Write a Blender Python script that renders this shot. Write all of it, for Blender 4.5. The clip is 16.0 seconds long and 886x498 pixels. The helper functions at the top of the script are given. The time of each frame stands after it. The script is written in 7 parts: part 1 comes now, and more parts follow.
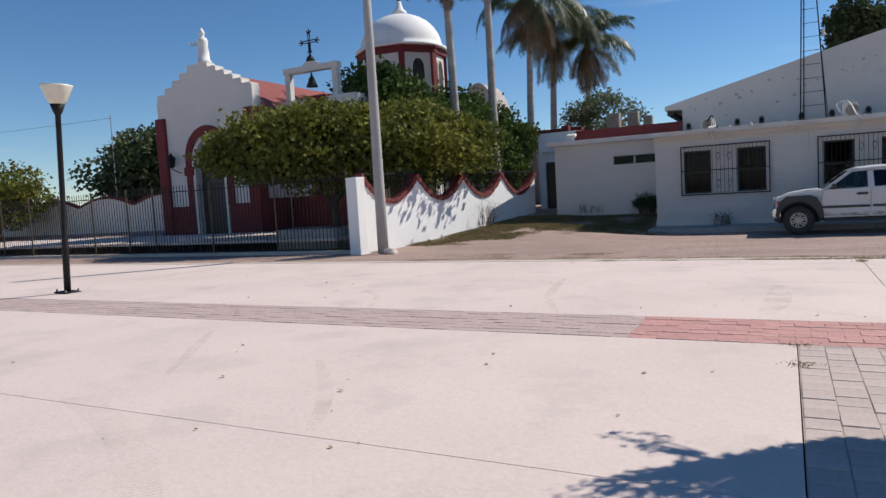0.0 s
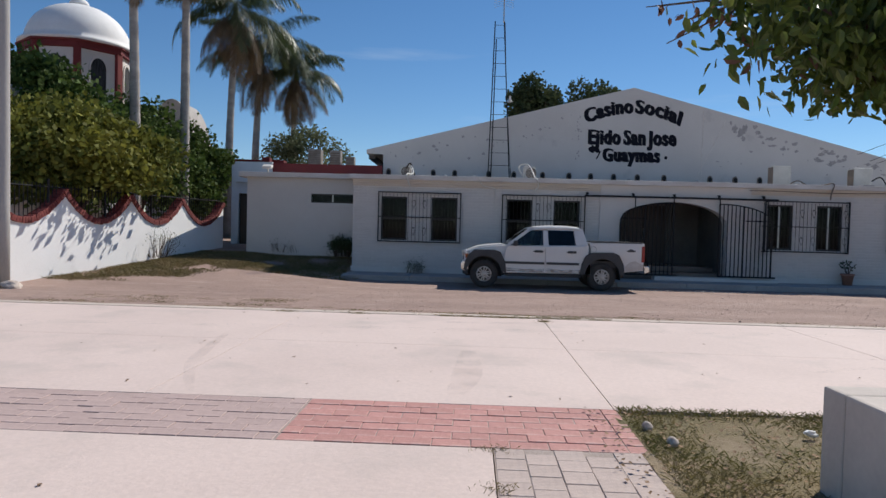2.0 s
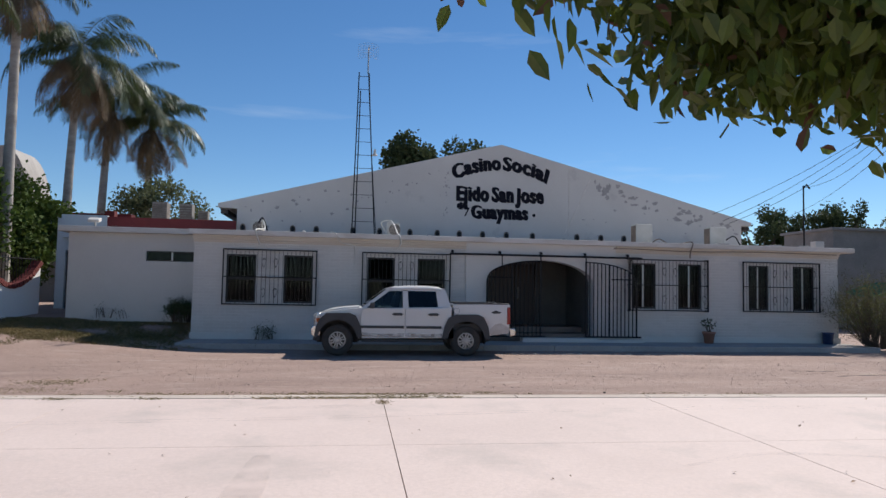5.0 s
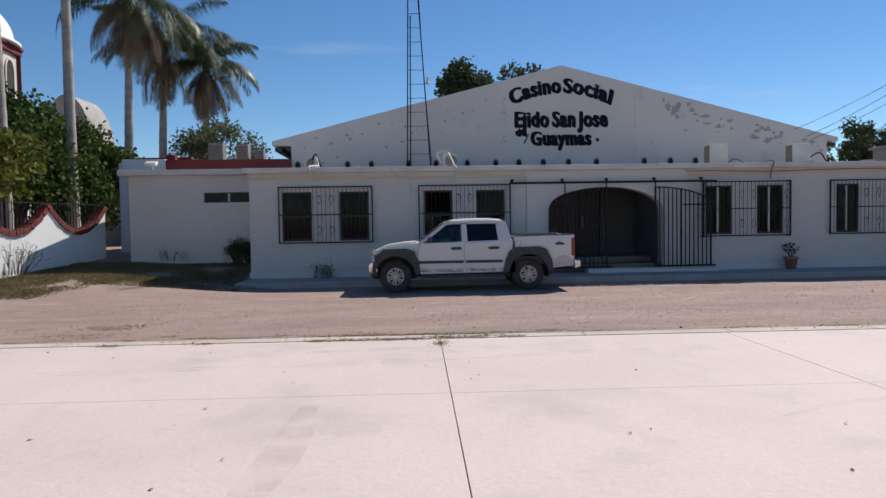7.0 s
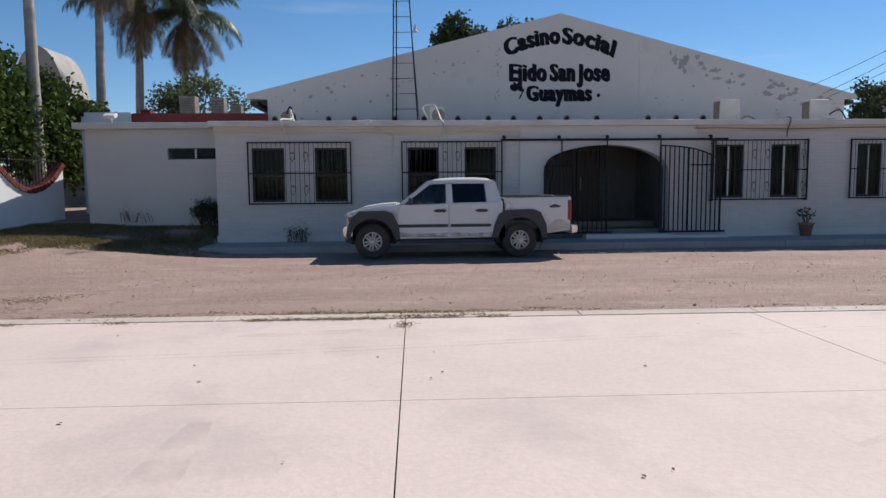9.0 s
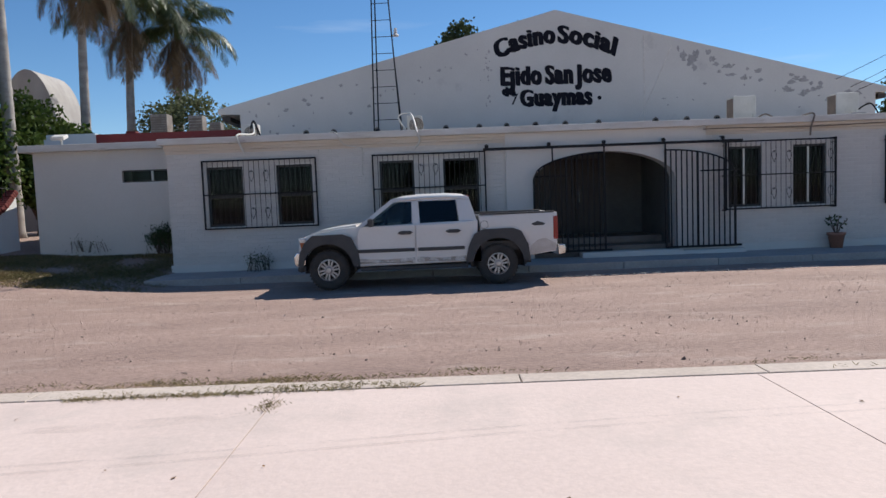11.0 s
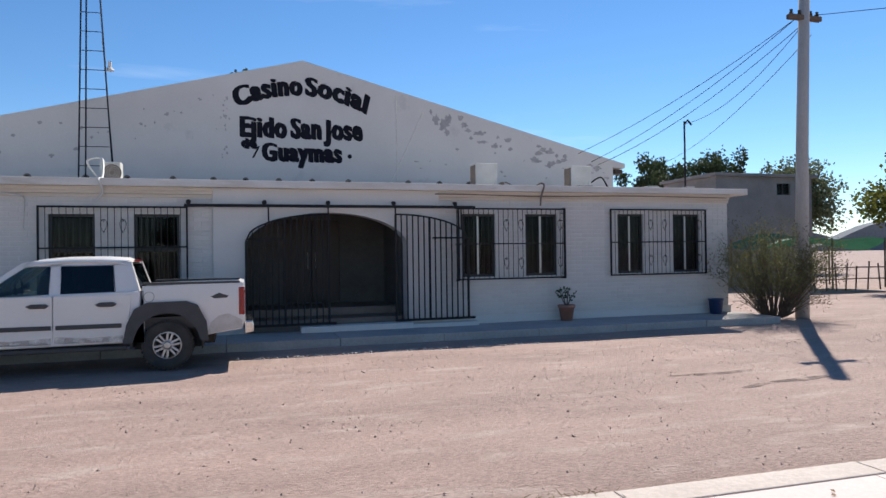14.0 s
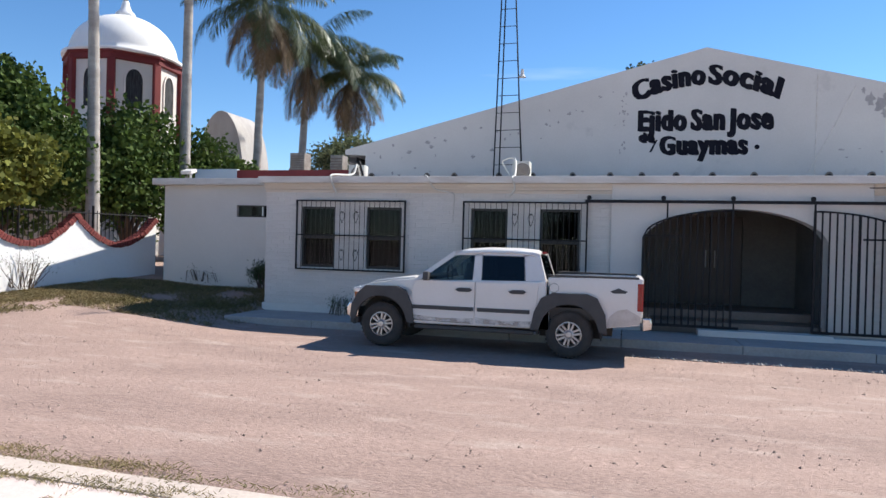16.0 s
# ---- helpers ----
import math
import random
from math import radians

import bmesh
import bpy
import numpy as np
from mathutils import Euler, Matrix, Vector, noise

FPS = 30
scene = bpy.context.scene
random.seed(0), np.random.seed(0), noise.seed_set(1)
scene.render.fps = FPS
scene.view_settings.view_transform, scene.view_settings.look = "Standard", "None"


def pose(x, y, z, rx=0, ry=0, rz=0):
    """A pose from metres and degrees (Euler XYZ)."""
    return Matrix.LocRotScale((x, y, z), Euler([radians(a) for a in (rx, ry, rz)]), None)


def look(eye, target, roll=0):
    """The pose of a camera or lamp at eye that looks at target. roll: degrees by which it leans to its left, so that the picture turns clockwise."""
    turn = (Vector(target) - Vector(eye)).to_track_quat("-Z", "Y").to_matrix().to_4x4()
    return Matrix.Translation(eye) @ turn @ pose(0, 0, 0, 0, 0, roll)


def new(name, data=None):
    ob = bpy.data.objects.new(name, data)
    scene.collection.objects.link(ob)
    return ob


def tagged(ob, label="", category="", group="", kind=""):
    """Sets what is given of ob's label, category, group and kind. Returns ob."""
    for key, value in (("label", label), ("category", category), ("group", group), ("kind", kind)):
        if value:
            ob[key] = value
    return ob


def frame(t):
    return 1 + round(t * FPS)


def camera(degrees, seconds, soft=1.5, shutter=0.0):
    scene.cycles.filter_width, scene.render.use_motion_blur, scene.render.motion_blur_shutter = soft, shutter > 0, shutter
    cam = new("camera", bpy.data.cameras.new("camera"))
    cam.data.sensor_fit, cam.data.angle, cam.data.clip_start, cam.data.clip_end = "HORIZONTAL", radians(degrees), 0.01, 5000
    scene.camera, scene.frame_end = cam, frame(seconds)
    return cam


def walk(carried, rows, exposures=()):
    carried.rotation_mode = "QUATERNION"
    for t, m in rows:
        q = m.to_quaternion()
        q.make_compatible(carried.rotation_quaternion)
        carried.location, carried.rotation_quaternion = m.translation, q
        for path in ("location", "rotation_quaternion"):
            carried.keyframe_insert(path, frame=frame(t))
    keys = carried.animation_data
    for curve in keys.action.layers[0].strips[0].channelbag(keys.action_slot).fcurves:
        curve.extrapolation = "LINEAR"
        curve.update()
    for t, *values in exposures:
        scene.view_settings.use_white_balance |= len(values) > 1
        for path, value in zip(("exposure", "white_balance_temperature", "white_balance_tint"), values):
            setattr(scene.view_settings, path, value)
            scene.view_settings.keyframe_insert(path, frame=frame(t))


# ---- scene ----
cam = camera(66.8, 16.0)
PATH = [
    (0, (3.65, -23.71, 1.567), (2.762, -21.925, 1.408), -3.4),
    (0.5, (3.622, -23.087, 1.567), (3.005, -21.195, 1.371), 1.7),
    (1, (3.576, -22.518, 1.545), (3.331, -20.537, 1.419), 0.0),
    (1.5, (3.531, -22.146, 1.561), (3.352, -20.159, 1.426), -0.9),
    (2, (3.553, -21.643, 1.537), (3.501, -19.645, 1.476), 1.5),
    (2.5, (3.613, -21.263, 1.577), (3.791, -19.271, 1.533), -0.2),
    (3, (3.803, -20.905, 1.599), (3.984, -18.913, 1.623), -0.2),
    (3.5, (3.957, -20.566, 1.572), (4.288, -18.596, 1.684), 2.0),
    (4, (4.172, -20.312, 1.601), (4.498, -18.341, 1.696), 1.0),
    (4.2, (4.27, -20.263, 1.595), (4.544, -18.286, 1.717), 0.8),
    (6.3, (4.452, -19.599, 1.668), (4.773, -17.626, 1.739), 1.4),
    (6.5, (4.494, -19.516, 1.656), (4.787, -17.538, 1.672), 0.5),
    (7, (4.518, -19.349, 1.624), (4.622, -17.353, 1.543), -0.9),
    (7.5, (4.555, -19.068, 1.607), (4.604, -17.069, 1.538), -0.4),
    (8, (4.627, -18.592, 1.597), (4.632, -16.597, 1.465), -1.6),
    (8.5, (4.787, -18.192, 1.573), (4.79, -16.197, 1.439), -1.3),
    (8.7, (4.839, -18.036, 1.52), (4.959, -16.049, 1.332), -0.4),
    (10.8, (5.991, -16.173, 1.59), (5.923, -14.18, 1.43), -2.0),
    (11, (6.16, -15.924, 1.584), (6.193, -13.93, 1.436), -2.2),
    (11.5, (6.53, -15.5, 1.637), (6.929, -13.55, 1.444), -2.9),
    (12, (6.928, -15.197, 1.6), (7.176, -13.214, 1.519), -1.4),
    (12.5, (7.418, -14.855, 1.61), (7.91, -12.921, 1.48), -0.1),
    (13, (7.772, -14.643, 1.541), (8.221, -12.695, 1.477), -1.3),
    (13.5, (8.191, -14.619, 1.62), (8.66, -12.676, 1.547), -0.4),
    (14, (8.49, -14.347, 1.668), (9.068, -12.432, 1.682), -0.8),
    (14.5, (8.661, -14.255, 1.667), (9.089, -12.301, 1.691), -0.1),
    (15, (8.632, -14.17, 1.72), (8.914, -12.191, 1.78), -0.7),
    (15.5, (8.51, -14.185, 1.742), (8.235, -12.205, 1.777), 0.8),
    (16, (8.234, -14.259, 1.732), (7.714, -12.328, 1.718), 1.5),
]
walk(cam, [(t, look(e, g, r)) for t, e, g, r in PATH],
     exposures=[(0.0, 0.0), (1.5, -0.10), (2.5, -0.08), (4.0, 0.04), (8.0, 0.0), (11.0, 0.15), (12.5, 0.40), (14.0, 0.46), (16.0, 0.72)])

# ---- light: sky and one sun behind the hall, to its right ----
SUN_EL, SUN_AZ = 44.5, 43.5          # degrees; azimuth from +y towards +x
world = bpy.data.worlds.new("world")
scene.world = world
world.use_nodes = True
wn, wl = world.node_tree.nodes, world.node_tree.links
sky = wn.new("ShaderNodeTexSky")
sky.sky_type, sky.sun_disc = "NISHITA", False
sky.sun_elevation, sky.sun_rotation = radians(SUN_EL), radians(SUN_AZ)
sky.air_density, sky.dust_density, sky.ozone_density = 1.0, 0.0, 4.0
sky.altitude = 1200
hsv = wn.new("ShaderNodeHueSaturation")
hsv.inputs["Saturation"].default_value = 1.16
wl.new(sky.outputs[0], hsv.inputs["Color"])
# thin high cirrus, drawn out sideways
wtc, wmp, wnz = wn.new("ShaderNodeTexCoord"), wn.new("ShaderNodeMapping"), wn.new("ShaderNodeTexNoise")
wmp.inputs["Scale"].default_value = (1.0, 1.3, 9.0)
wmp.inputs["Rotation"].default_value = (0.05, 0.08, 2.3)
wnz.inputs["Scale"].default_value, wnz.inputs["Detail"].default_value, wnz.inputs["Roughness"].default_value = 1.7, 7.0, 0.55
wmr, wmx = wn.new("ShaderNodeMapRange"), wn.new("ShaderNodeMix")
wmr.inputs[1].default_value, wmr.inputs[2].default_value, wmr.inputs[4].default_value = 0.64, 0.86, 0.3
wmx.data_type = "RGBA"
wmx.inputs[7].default_value = (7.5, 8.2, 9.0, 1)
wl.new(wtc.outputs["Generated"], wmp.inputs[0])
wl.new(wmp.outputs[0], wnz.inputs["Vector"])
wl.new(wnz.outputs[0], wmr.inputs[0])
wl.new(wmr.outputs[0], wmx.inputs[0])
wl.new(hsv.outputs[0], wmx.inputs[6])
wl.new(wmx.outputs[2], wn["Background"].inputs[0])
wn["Background"].inputs[1].default_value = 0.103
sun = new("sun", bpy.data.lights.new("sun", "SUN"))
sun.data.energy, sun.data.angle, sun.data.color = 5.0, radians(0.5), (1.0, 0.95, 0.88)
sd = Vector((math.sin(radians(SUN_AZ)) * math.cos(radians(SUN_EL)), math.cos(radians(SUN_AZ)) * math.cos(radians(SUN_EL)), math.sin(radians(SUN_EL))))
sun.matrix_world = look(sd * 60, (0, 0, 0))


# ---- materials ----
def mat(name, c1, c2=None, scale=1.5, fine=30.0, rough=0.8, metal=0.0, bump=0.15, grain=0.15, rand=0.0, c3=None, c3_at=0.62, c3_scale=0.6,
        trans=0.0, ior=1.5, alpha=1.0, stretch=(1, 1, 1), sub=0.0, island=0.0, spec=0.5, c3_soft=0.06):
    m = bpy.data.materials.new(name)
    m.use_nodes = True
    n, l = m.node_tree.nodes, m.node_tree.links
    p = n["Principled BSDF"]
    c2 = c2 or tuple(v * 0.85 for v in c1)
    tc = n.new("ShaderNodeTexCoord")
    mp = n.new("ShaderNodeMapping")
    mp.inputs["Scale"].default_value = stretch
    l.new(tc.outputs["Object"], mp.inputs[0])

    def nz(s, detail=5.0, r=0.6):
        t = n.new("ShaderNodeTexNoise")
        t.inputs["Scale"].default_value, t.inputs["Detail"].default_value, t.inputs["Roughness"].default_value = s, detail, r
        l.new(mp.outputs[0], t.inputs["Vector"])
        return t.outputs[0]

    def ramp(src, a, b):
        r = n.new("ShaderNodeMapRange")
        r.inputs[1].default_value, r.inputs[2].default_value = a, b
        l.new(src, r.inputs[0])
        return r.outputs[0]

    def mix(fac, a, b, mode="MIX"):
        x = n.new("ShaderNodeMix")
        x.data_type, x.blend_type = "RGBA", mode
        for sock, v in ((x.inputs[0], fac), (x.inputs[6], a), (x.inputs[7], b)):
            if isinstance(v, (int, float)):
                sock.default_value = v
            elif isinstance(v, tuple):
                sock.default_value = (*v, 1)
            else:
                l.new(v, sock)
        return x.outputs[2]

    col = mix(ramp(nz(scale), 0.35, 0.65), tuple(c1), tuple(c2))
    fn = nz(fine, 4.0, 0.65)
    g = n.new("ShaderNodeMapRange")
    g.inputs[1].default_value, g.inputs[2].default_value = 0.25, 0.75
    g.inputs[3].default_value, g.inputs[4].default_value = 1 - grain, 1 + grain
    l.new(fn, g.inputs[0])
    cb = n.new("ShaderNodeCombineColor")
    for i in range(3):
        l.new(g.outputs[0], cb.inputs[i])
    col = mix(1.0, col, cb.outputs[0], "MULTIPLY")
    if c3:
        col = mix(ramp(nz(c3_scale, 8.0, 0.62), c3_at, c3_at + c3_soft), col, tuple(c3))
    if rand or island:
        if rand:
            src = n.new("ShaderNodeObjectInfo").outputs["Random"]
        else:
            src = n.new("ShaderNodeNewGeometry").outputs["Random Per Island"]
        h = n.new("ShaderNodeMapRange")
        k = rand or island
        h.inputs[3].default_value, h.inputs[4].default_value = 1 - k, 1 + k
        l.new(src, h.inputs[0])
        hs = n.new("ShaderNodeHueSaturation")
        l.new(h.outputs[0], hs.inputs["Value"])
        l.new(col, hs.inputs["Color"])
        col = hs.outputs[0]
    l.new(col, p.inputs["Base Color"])
    p.inputs["Roughness"].default_value, p.inputs["Metallic"].default_value = rough, metal
    p.inputs["Specular IOR Level"].default_value = spec
    p.inputs["Transmission Weight"].default_value = trans
    p.inputs["IOR"].default_value = ior
    if alpha < 1:
        av = n.new("ShaderNodeMath")
        av.operation = "MULTIPLY"
        av.inputs[1].default_value = alpha
        l.new(ramp(nz(3.0, 6.0), 0.35, 0.65), av.inputs[0])
        l.new(av.outputs[0], p.inputs["Alpha"])
    if bump:
        b = n.new("ShaderNodeBump")
        b.inputs["Strength"].default_value, b.inputs["Distance"].default_value = bump, 0.02
        l.new(fn, b.inputs["Height"])
        l.new(b.outputs[0], p.inputs["Normal"])
    if sub:
        tr = n.new("ShaderNodeBsdfTranslucent")
        l.new(col, tr.inputs[0])
        mx = n.new("ShaderNodeMixShader")
        mx.inputs[0].default_value = sub
        l.new(p.outputs[0], mx.inputs[1])
        l.new(tr.outputs[0], mx.inputs[2])
        l.new(mx.outputs[0], n["Material Output"].inputs[0])
    return m


M = {}
M["dirt"] = mat("dirt", (0.36, 0.250, 0.205), (0.285, 0.196, 0.162), 0.8, 46, 0.95, bump=0.8, grain=0.34, c3=(0.41, 0.31, 0.258), c3_at=0.54, c3_scale=2.6, stretch=(0.36, 1.1, 1), c3_soft=0.16)
M["concrete"] = mat("concrete", (0.662, 0.537, 0.480), (0.61, 0.492, 0.44), 0.5, 26, 0.85, bump=0.15, grain=0.07, c3=(0.49, 0.415, 0.372), c3_at=0.53, c3_scale=0.75, c3_soft=0.22)
M["kerb"] = mat("kerb_concrete", (0.58, 0.49, 0.42), (0.48, 0.40, 0.34), 1.2, 25, 0.9, bump=0.3, grain=0.14)
M["sidewalk"] = mat("sidewalk_concrete", (0.42, 0.38, 0.35), (0.34, 0.31, 0.29), 0.9, 18, 0.9, bump=0.3, grain=0.14)
M["red_paver"] = mat("red_paver", (0.46, 0.215, 0.19), (0.52, 0.30, 0.26), 1.1, 30, 0.85, bump=0.25, grain=0.14, rand=0.08, c3=(0.57, 0.42, 0.38), c3_at=0.52, c3_scale=1.6, c3_soft=0.1)
M["grey_paver"] = mat("grey_paver", (0.45, 0.360, 0.322), (0.52, 0.42, 0.37), 1.1, 30, 0.88, bump=0.25, grain=0.12, rand=0.06, c3=(0.56, 0.49, 0.45), c3_at=0.56, c3_scale=1.4, c3_soft=0.1)
M["strip_paver"] = mat("worn_strip_paver", (0.43, 0.318, 0.292), (0.48, 0.362, 0.33), 1.0, 26, 0.9, bump=0.2, grain=0.12, rand=0.05, c3=(0.47, 0.34, 0.31), c3_at=0.56, c3_scale=0.8, c3_soft=0.1)
M["joint"] = mat("joint_sand", (0.34, 0.275, 0.24), (0.40, 0.33, 0.29), 3, 60, 0.95, bump=0.3, grain=0.2)
M["white"] = mat("white_wall_paint", (0.646, 0.611, 0.569), (0.603, 0.57, 0.53), 0.6, 25, 0.8, bump=0.12, grain=0.03, c3=(0.66, 0.63, 0.60), c3_at=0.68, c3_scale=1.1, c3_soft=0.1)
M["yard_white"] = mat("yard_wall_whitewash", (0.86, 0.85, 0.83), (0.82, 0.805, 0.785), 0.8, 25, 0.85, bump=0.15, grain=0.03, c3=(0.74, 0.71, 0.68), c3_at=0.66, c3_scale=1.3, c3_soft=0.1)
M["brick_white"] = mat("white_painted_brick", (0.612, 0.578, 0.538), (0.561, 0.525, 0.484), 1.2, 30, 0.8, bump=0.35, grain=0.05, island=0.03, c3=(0.62, 0.55, 0.47), c3_at=0.70, c3_scale=1.6, stretch=(0.5, 1, 2))
M["gable"] = mat("peeling_gable_paint", (0.603, 0.57, 0.534), (0.552, 0.521, 0.488), 0.5, 20, 0.82, bump=0.15, grain=0.04, c3=(0.50, 0.47, 0.445), c3_at=0.62, c3_scale=0.9, c3_soft=0.08)
M["cornice"] = mat("weathered_cornice_paint", (0.684, 0.644, 0.598), (0.558, 0.505, 0.448), 1.8, 30, 0.85, bump=0.3, grain=0.07, c3=(0.45, 0.40, 0.36), c3_at=0.66, c3_scale=2.0, stretch=(0.6, 1, 3))
M["corbel"] = mat("stained_corbel", (0.662, 0.581, 0.487), (0.589, 0.493, 0.395), 1.2, 30, 0.85, bump=0.3, grain=0.07, stretch=(0.5, 1, 3))
M["roof_gravel"] = mat("roof_screed", (0.45, 0.42, 0.40), (0.36, 0.34, 0.32), 1, 20, 0.95)
M["black_iron"] = mat("black_painted_iron", (0.012, 0.012, 0.015), (0.02, 0.018, 0.018), 6, 60, 0.6, 0.0, bump=0.08, grain=0.2, spec=0.2)
M["dark_frame"] = mat("dark_window_frame", (0.02, 0.02, 0.022), (0.035, 0.033, 0.03), 6, 60, 0.5)
M["alu"] = mat("window_aluminium", (0.55, 0.54, 0.52), (0.45, 0.44, 0.43), 6, 60, 0.4, 0.7)
M["glass"] = mat("window_glass", (0.22, 0.25, 0.25), (0.2, 0.23, 0.23), 1, 5, 0.03, trans=1.0, bump=0, grain=0.02, spec=0.3, ior=1.22)
# near-black cloth: the dimness of the rooms is put into its colour
M["curtain"] = mat("unlit_room_tone", (0.045, 0.047, 0.05), (0.012, 0.012, 0.014), 3, 25, 0.9, stretch=(8, 1, 0.6))
M["curtain_pale"] = mat("pale_grey_curtain", (0.42, 0.42, 0.43), (0.26, 0.26, 0.27), 3, 25, 0.9, stretch=(8, 1, 0.6))
# interior plaster toned down so the arch recess reads as deep shade
M["inside"] = mat("shade_toned_plaster", (0.14, 0.132, 0.122), (0.11, 0.104, 0.097), 1, 15, 0.9)
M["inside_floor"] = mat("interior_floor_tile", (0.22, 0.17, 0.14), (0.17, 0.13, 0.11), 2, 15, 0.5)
M["door_dark"] = mat("dark_brown_door", (0.045, 0.03, 0.022), (0.03, 0.02, 0.016), 2, 30, 0.5, stretch=(6, 6, 0.5))
M["sign_black"] = mat("black_sign_paint", (0.010, 0.010, 0.016), (0.016, 0.016, 0.022), 4, 40, 0.9, bump=0.05, spec=0.1)
M["maroon"] = mat("maroon_paint", (0.17, 0.022, 0.022), (0.13, 0.018, 0.018), 1.2, 30, 0.8, bump=0.3, grain=0.12)
M["maroon_brick"] = mat("maroon_coping_brick", (0.20, 0.035, 0.032), (0.15, 0.025, 0.022), 2, 30, 0.85, bump=0.4, grain=0.15, rand=0.12, c3=(0.30, 0.09, 0.075), c3_at=0.6, c3_scale=2)
M["red_roof"] = mat("red_roof_sheet", (0.26, 0.06, 0.045), (0.20, 0.045, 0.035), 1.2, 20, 0.75, bump=0.2, grain=0.12)
M["red_fascia"] = mat("dark_red_fascia", (0.20, 0.025, 0.025), (0.155, 0.02, 0.02), 1.2, 20, 0.7, bump=0.15)
M["pale_blue"] = mat("pale_blue_plaster", (0.55, 0.62, 0.66), (0.50, 0.57, 0.61), 0.8, 25, 0.85, grain=0.04)
M["dome_white"] = mat("dome_white_paint", (0.80, 0.79, 0.77), (0.70, 0.69, 0.67), 0.8, 20, 0.75, bump=0.15, grain=0.04, c3=(0.55, 0.54, 0.52), c3_at=0.68, c3_scale=0.8, c3_soft=0.1)
M["statue_white"] = mat("white_plaster", (0.78, 0.77, 0.75), None, 2, 20, 0.7)
M["bronze"] = mat("dark_bronze", (0.03, 0.028, 0.025), (0.05, 0.045, 0.035), 5, 40, 0.45, 0.6)
M["pole_concrete"] = mat("pole_concrete", (0.42, 0.40, 0.38), (0.34, 0.32, 0.305), 0.8, 25, 0.9, bump=0.3, grain=0.12, stretch=(2, 2, 0.4))
M["bark_palm"] = mat("palm_bark", (0.40, 0.365, 0.33), (0.27, 0.245, 0.22), 1.3, 18, 0.95, bump=0.5, grain=0.16, stretch=(1, 1, 2.2))
M["bark"] = mat("brown_bark", (0.13, 0.095, 0.07), (0.085, 0.062, 0.048), 3, 25, 0.95, bump=0.8, grain=0.25, stretch=(3, 3, 0.7))
M["frond"] = mat("palm_frond", (0.055, 0.085, 0.030), (0.085, 0.105, 0.04), 0.8, 8, 0.45, bump=0, grain=0.15, sub=0.25, island=0.3)
M["frond_dry"] = mat("dry_palm_frond", (0.22, 0.15, 0.085), (0.14, 0.10, 0.06), 0.8, 8, 0.8, bump=0, grain=0.2, sub=0.2, island=0.3)
M["leaf_olive"] = mat("olive_green_leaves", (0.185, 0.180, 0.032), (0.115, 0.130, 0.030), 0.9, 9, 0.75, spec=0.2, bump=0, grain=0.2, sub=0.28, island=0.35)
M["leaf_dark"] = mat("dark_green_leaves", (0.056, 0.095, 0.022), (0.085, 0.125, 0.030), 0.9, 9, 0.75, spec=0.2, bump=0, grain=0.2, sub=0.25, island=0.35)
M["leaf_pine"] = mat("dusky_green_leaves", (0.05, 0.07, 0.03), (0.078, 0.098, 0.042), 0.9, 9, 0.75, spec=0.2, bump=0, grain=0.2, sub=0.2, island=0.35)
M["leaf_grey"] = mat("grey_green_leaves", (0.155, 0.17, 0.09), (0.115, 0.135, 0.07), 0.9, 9, 0.75, spec=0.2, bump=0, grain=0.2, sub=0.3, island=0.3)
M["leaf_scrub"] = mat("olive_scrub_leaves", (0.155, 0.15, 0.062), (0.10, 0.105, 0.045), 0.9, 9, 0.75, spec=0.2, bump=0, grain=0.2, sub=0.3, island=0.35)
M["leaf_near"] = mat("glossy_green_leaves", (0.070, 0.110, 0.020), (0.140, 0.165, 0.028), 5, 60, 0.42, bump=0.08, grain=0.12, sub=0.38, island=0.35)
M["leaf_brown"] = mat("withered_leaves", (0.16, 0.075, 0.045), (0.11, 0.055, 0.035), 5, 60, 0.7, bump=0.1, sub=0.2, island=0.3)
M["grass"] = mat("dry_lawn", (0.24, 0.18, 0.095), (0.15, 0.125, 0.055), 1.3, 70, 0.95, bump=0.8, grain=0.45, c3=(0.30, 0.23, 0.145), c3_at=0.50, c3_scale=1.4, c3_soft=0.15)
M["dry_blade"] = mat("dry_weed", (0.32, 0.25, 0.125), (0.22, 0.19, 0.085), 1.2, 12, 0.8, bump=0, grain=0.2, sub=0.25, island=0.35)
M["bank_blade"] = mat("bank_weed", (0.155, 0.13, 0.05), (0.25, 0.19, 0.095), 1.2, 12, 0.8, bump=0, grain=0.2, sub=0.25, island=0.35)
M["blade"] = mat("grass_blade", (0.12, 0.125, 0.035), (0.24, 0.19, 0.085), 1.2, 12, 0.7, bump=0, grain=0.2, sub=0.3, island=0.35)
M["litter"] = mat("fallen_leaf", (0.30, 0.19, 0.10), (0.20, 0.12, 0.07), 3, 30, 0.8, sub=0.1, island=0.35)
M["lamp_head"] = mat("cream_lamp_shade", (0.74, 0.70, 0.58), None, 4, 20, 0.35, grain=0.03)
M["pebble"] = mat("pebble", (0.31, 0.23, 0.19), (0.39, 0.30, 0.25), 4, 30, 0.9, island=0.5)


# ---- mesh helpers ----
WORLD = {}


def thing(name, loc, label, category, group="", kind=""):
    ob = new(name)
    ob.location = loc
    ob.empty_display_size = 0.1
    WORLD[ob] = Matrix.Translation(loc)
    return tagged(ob, label, category, group, kind)


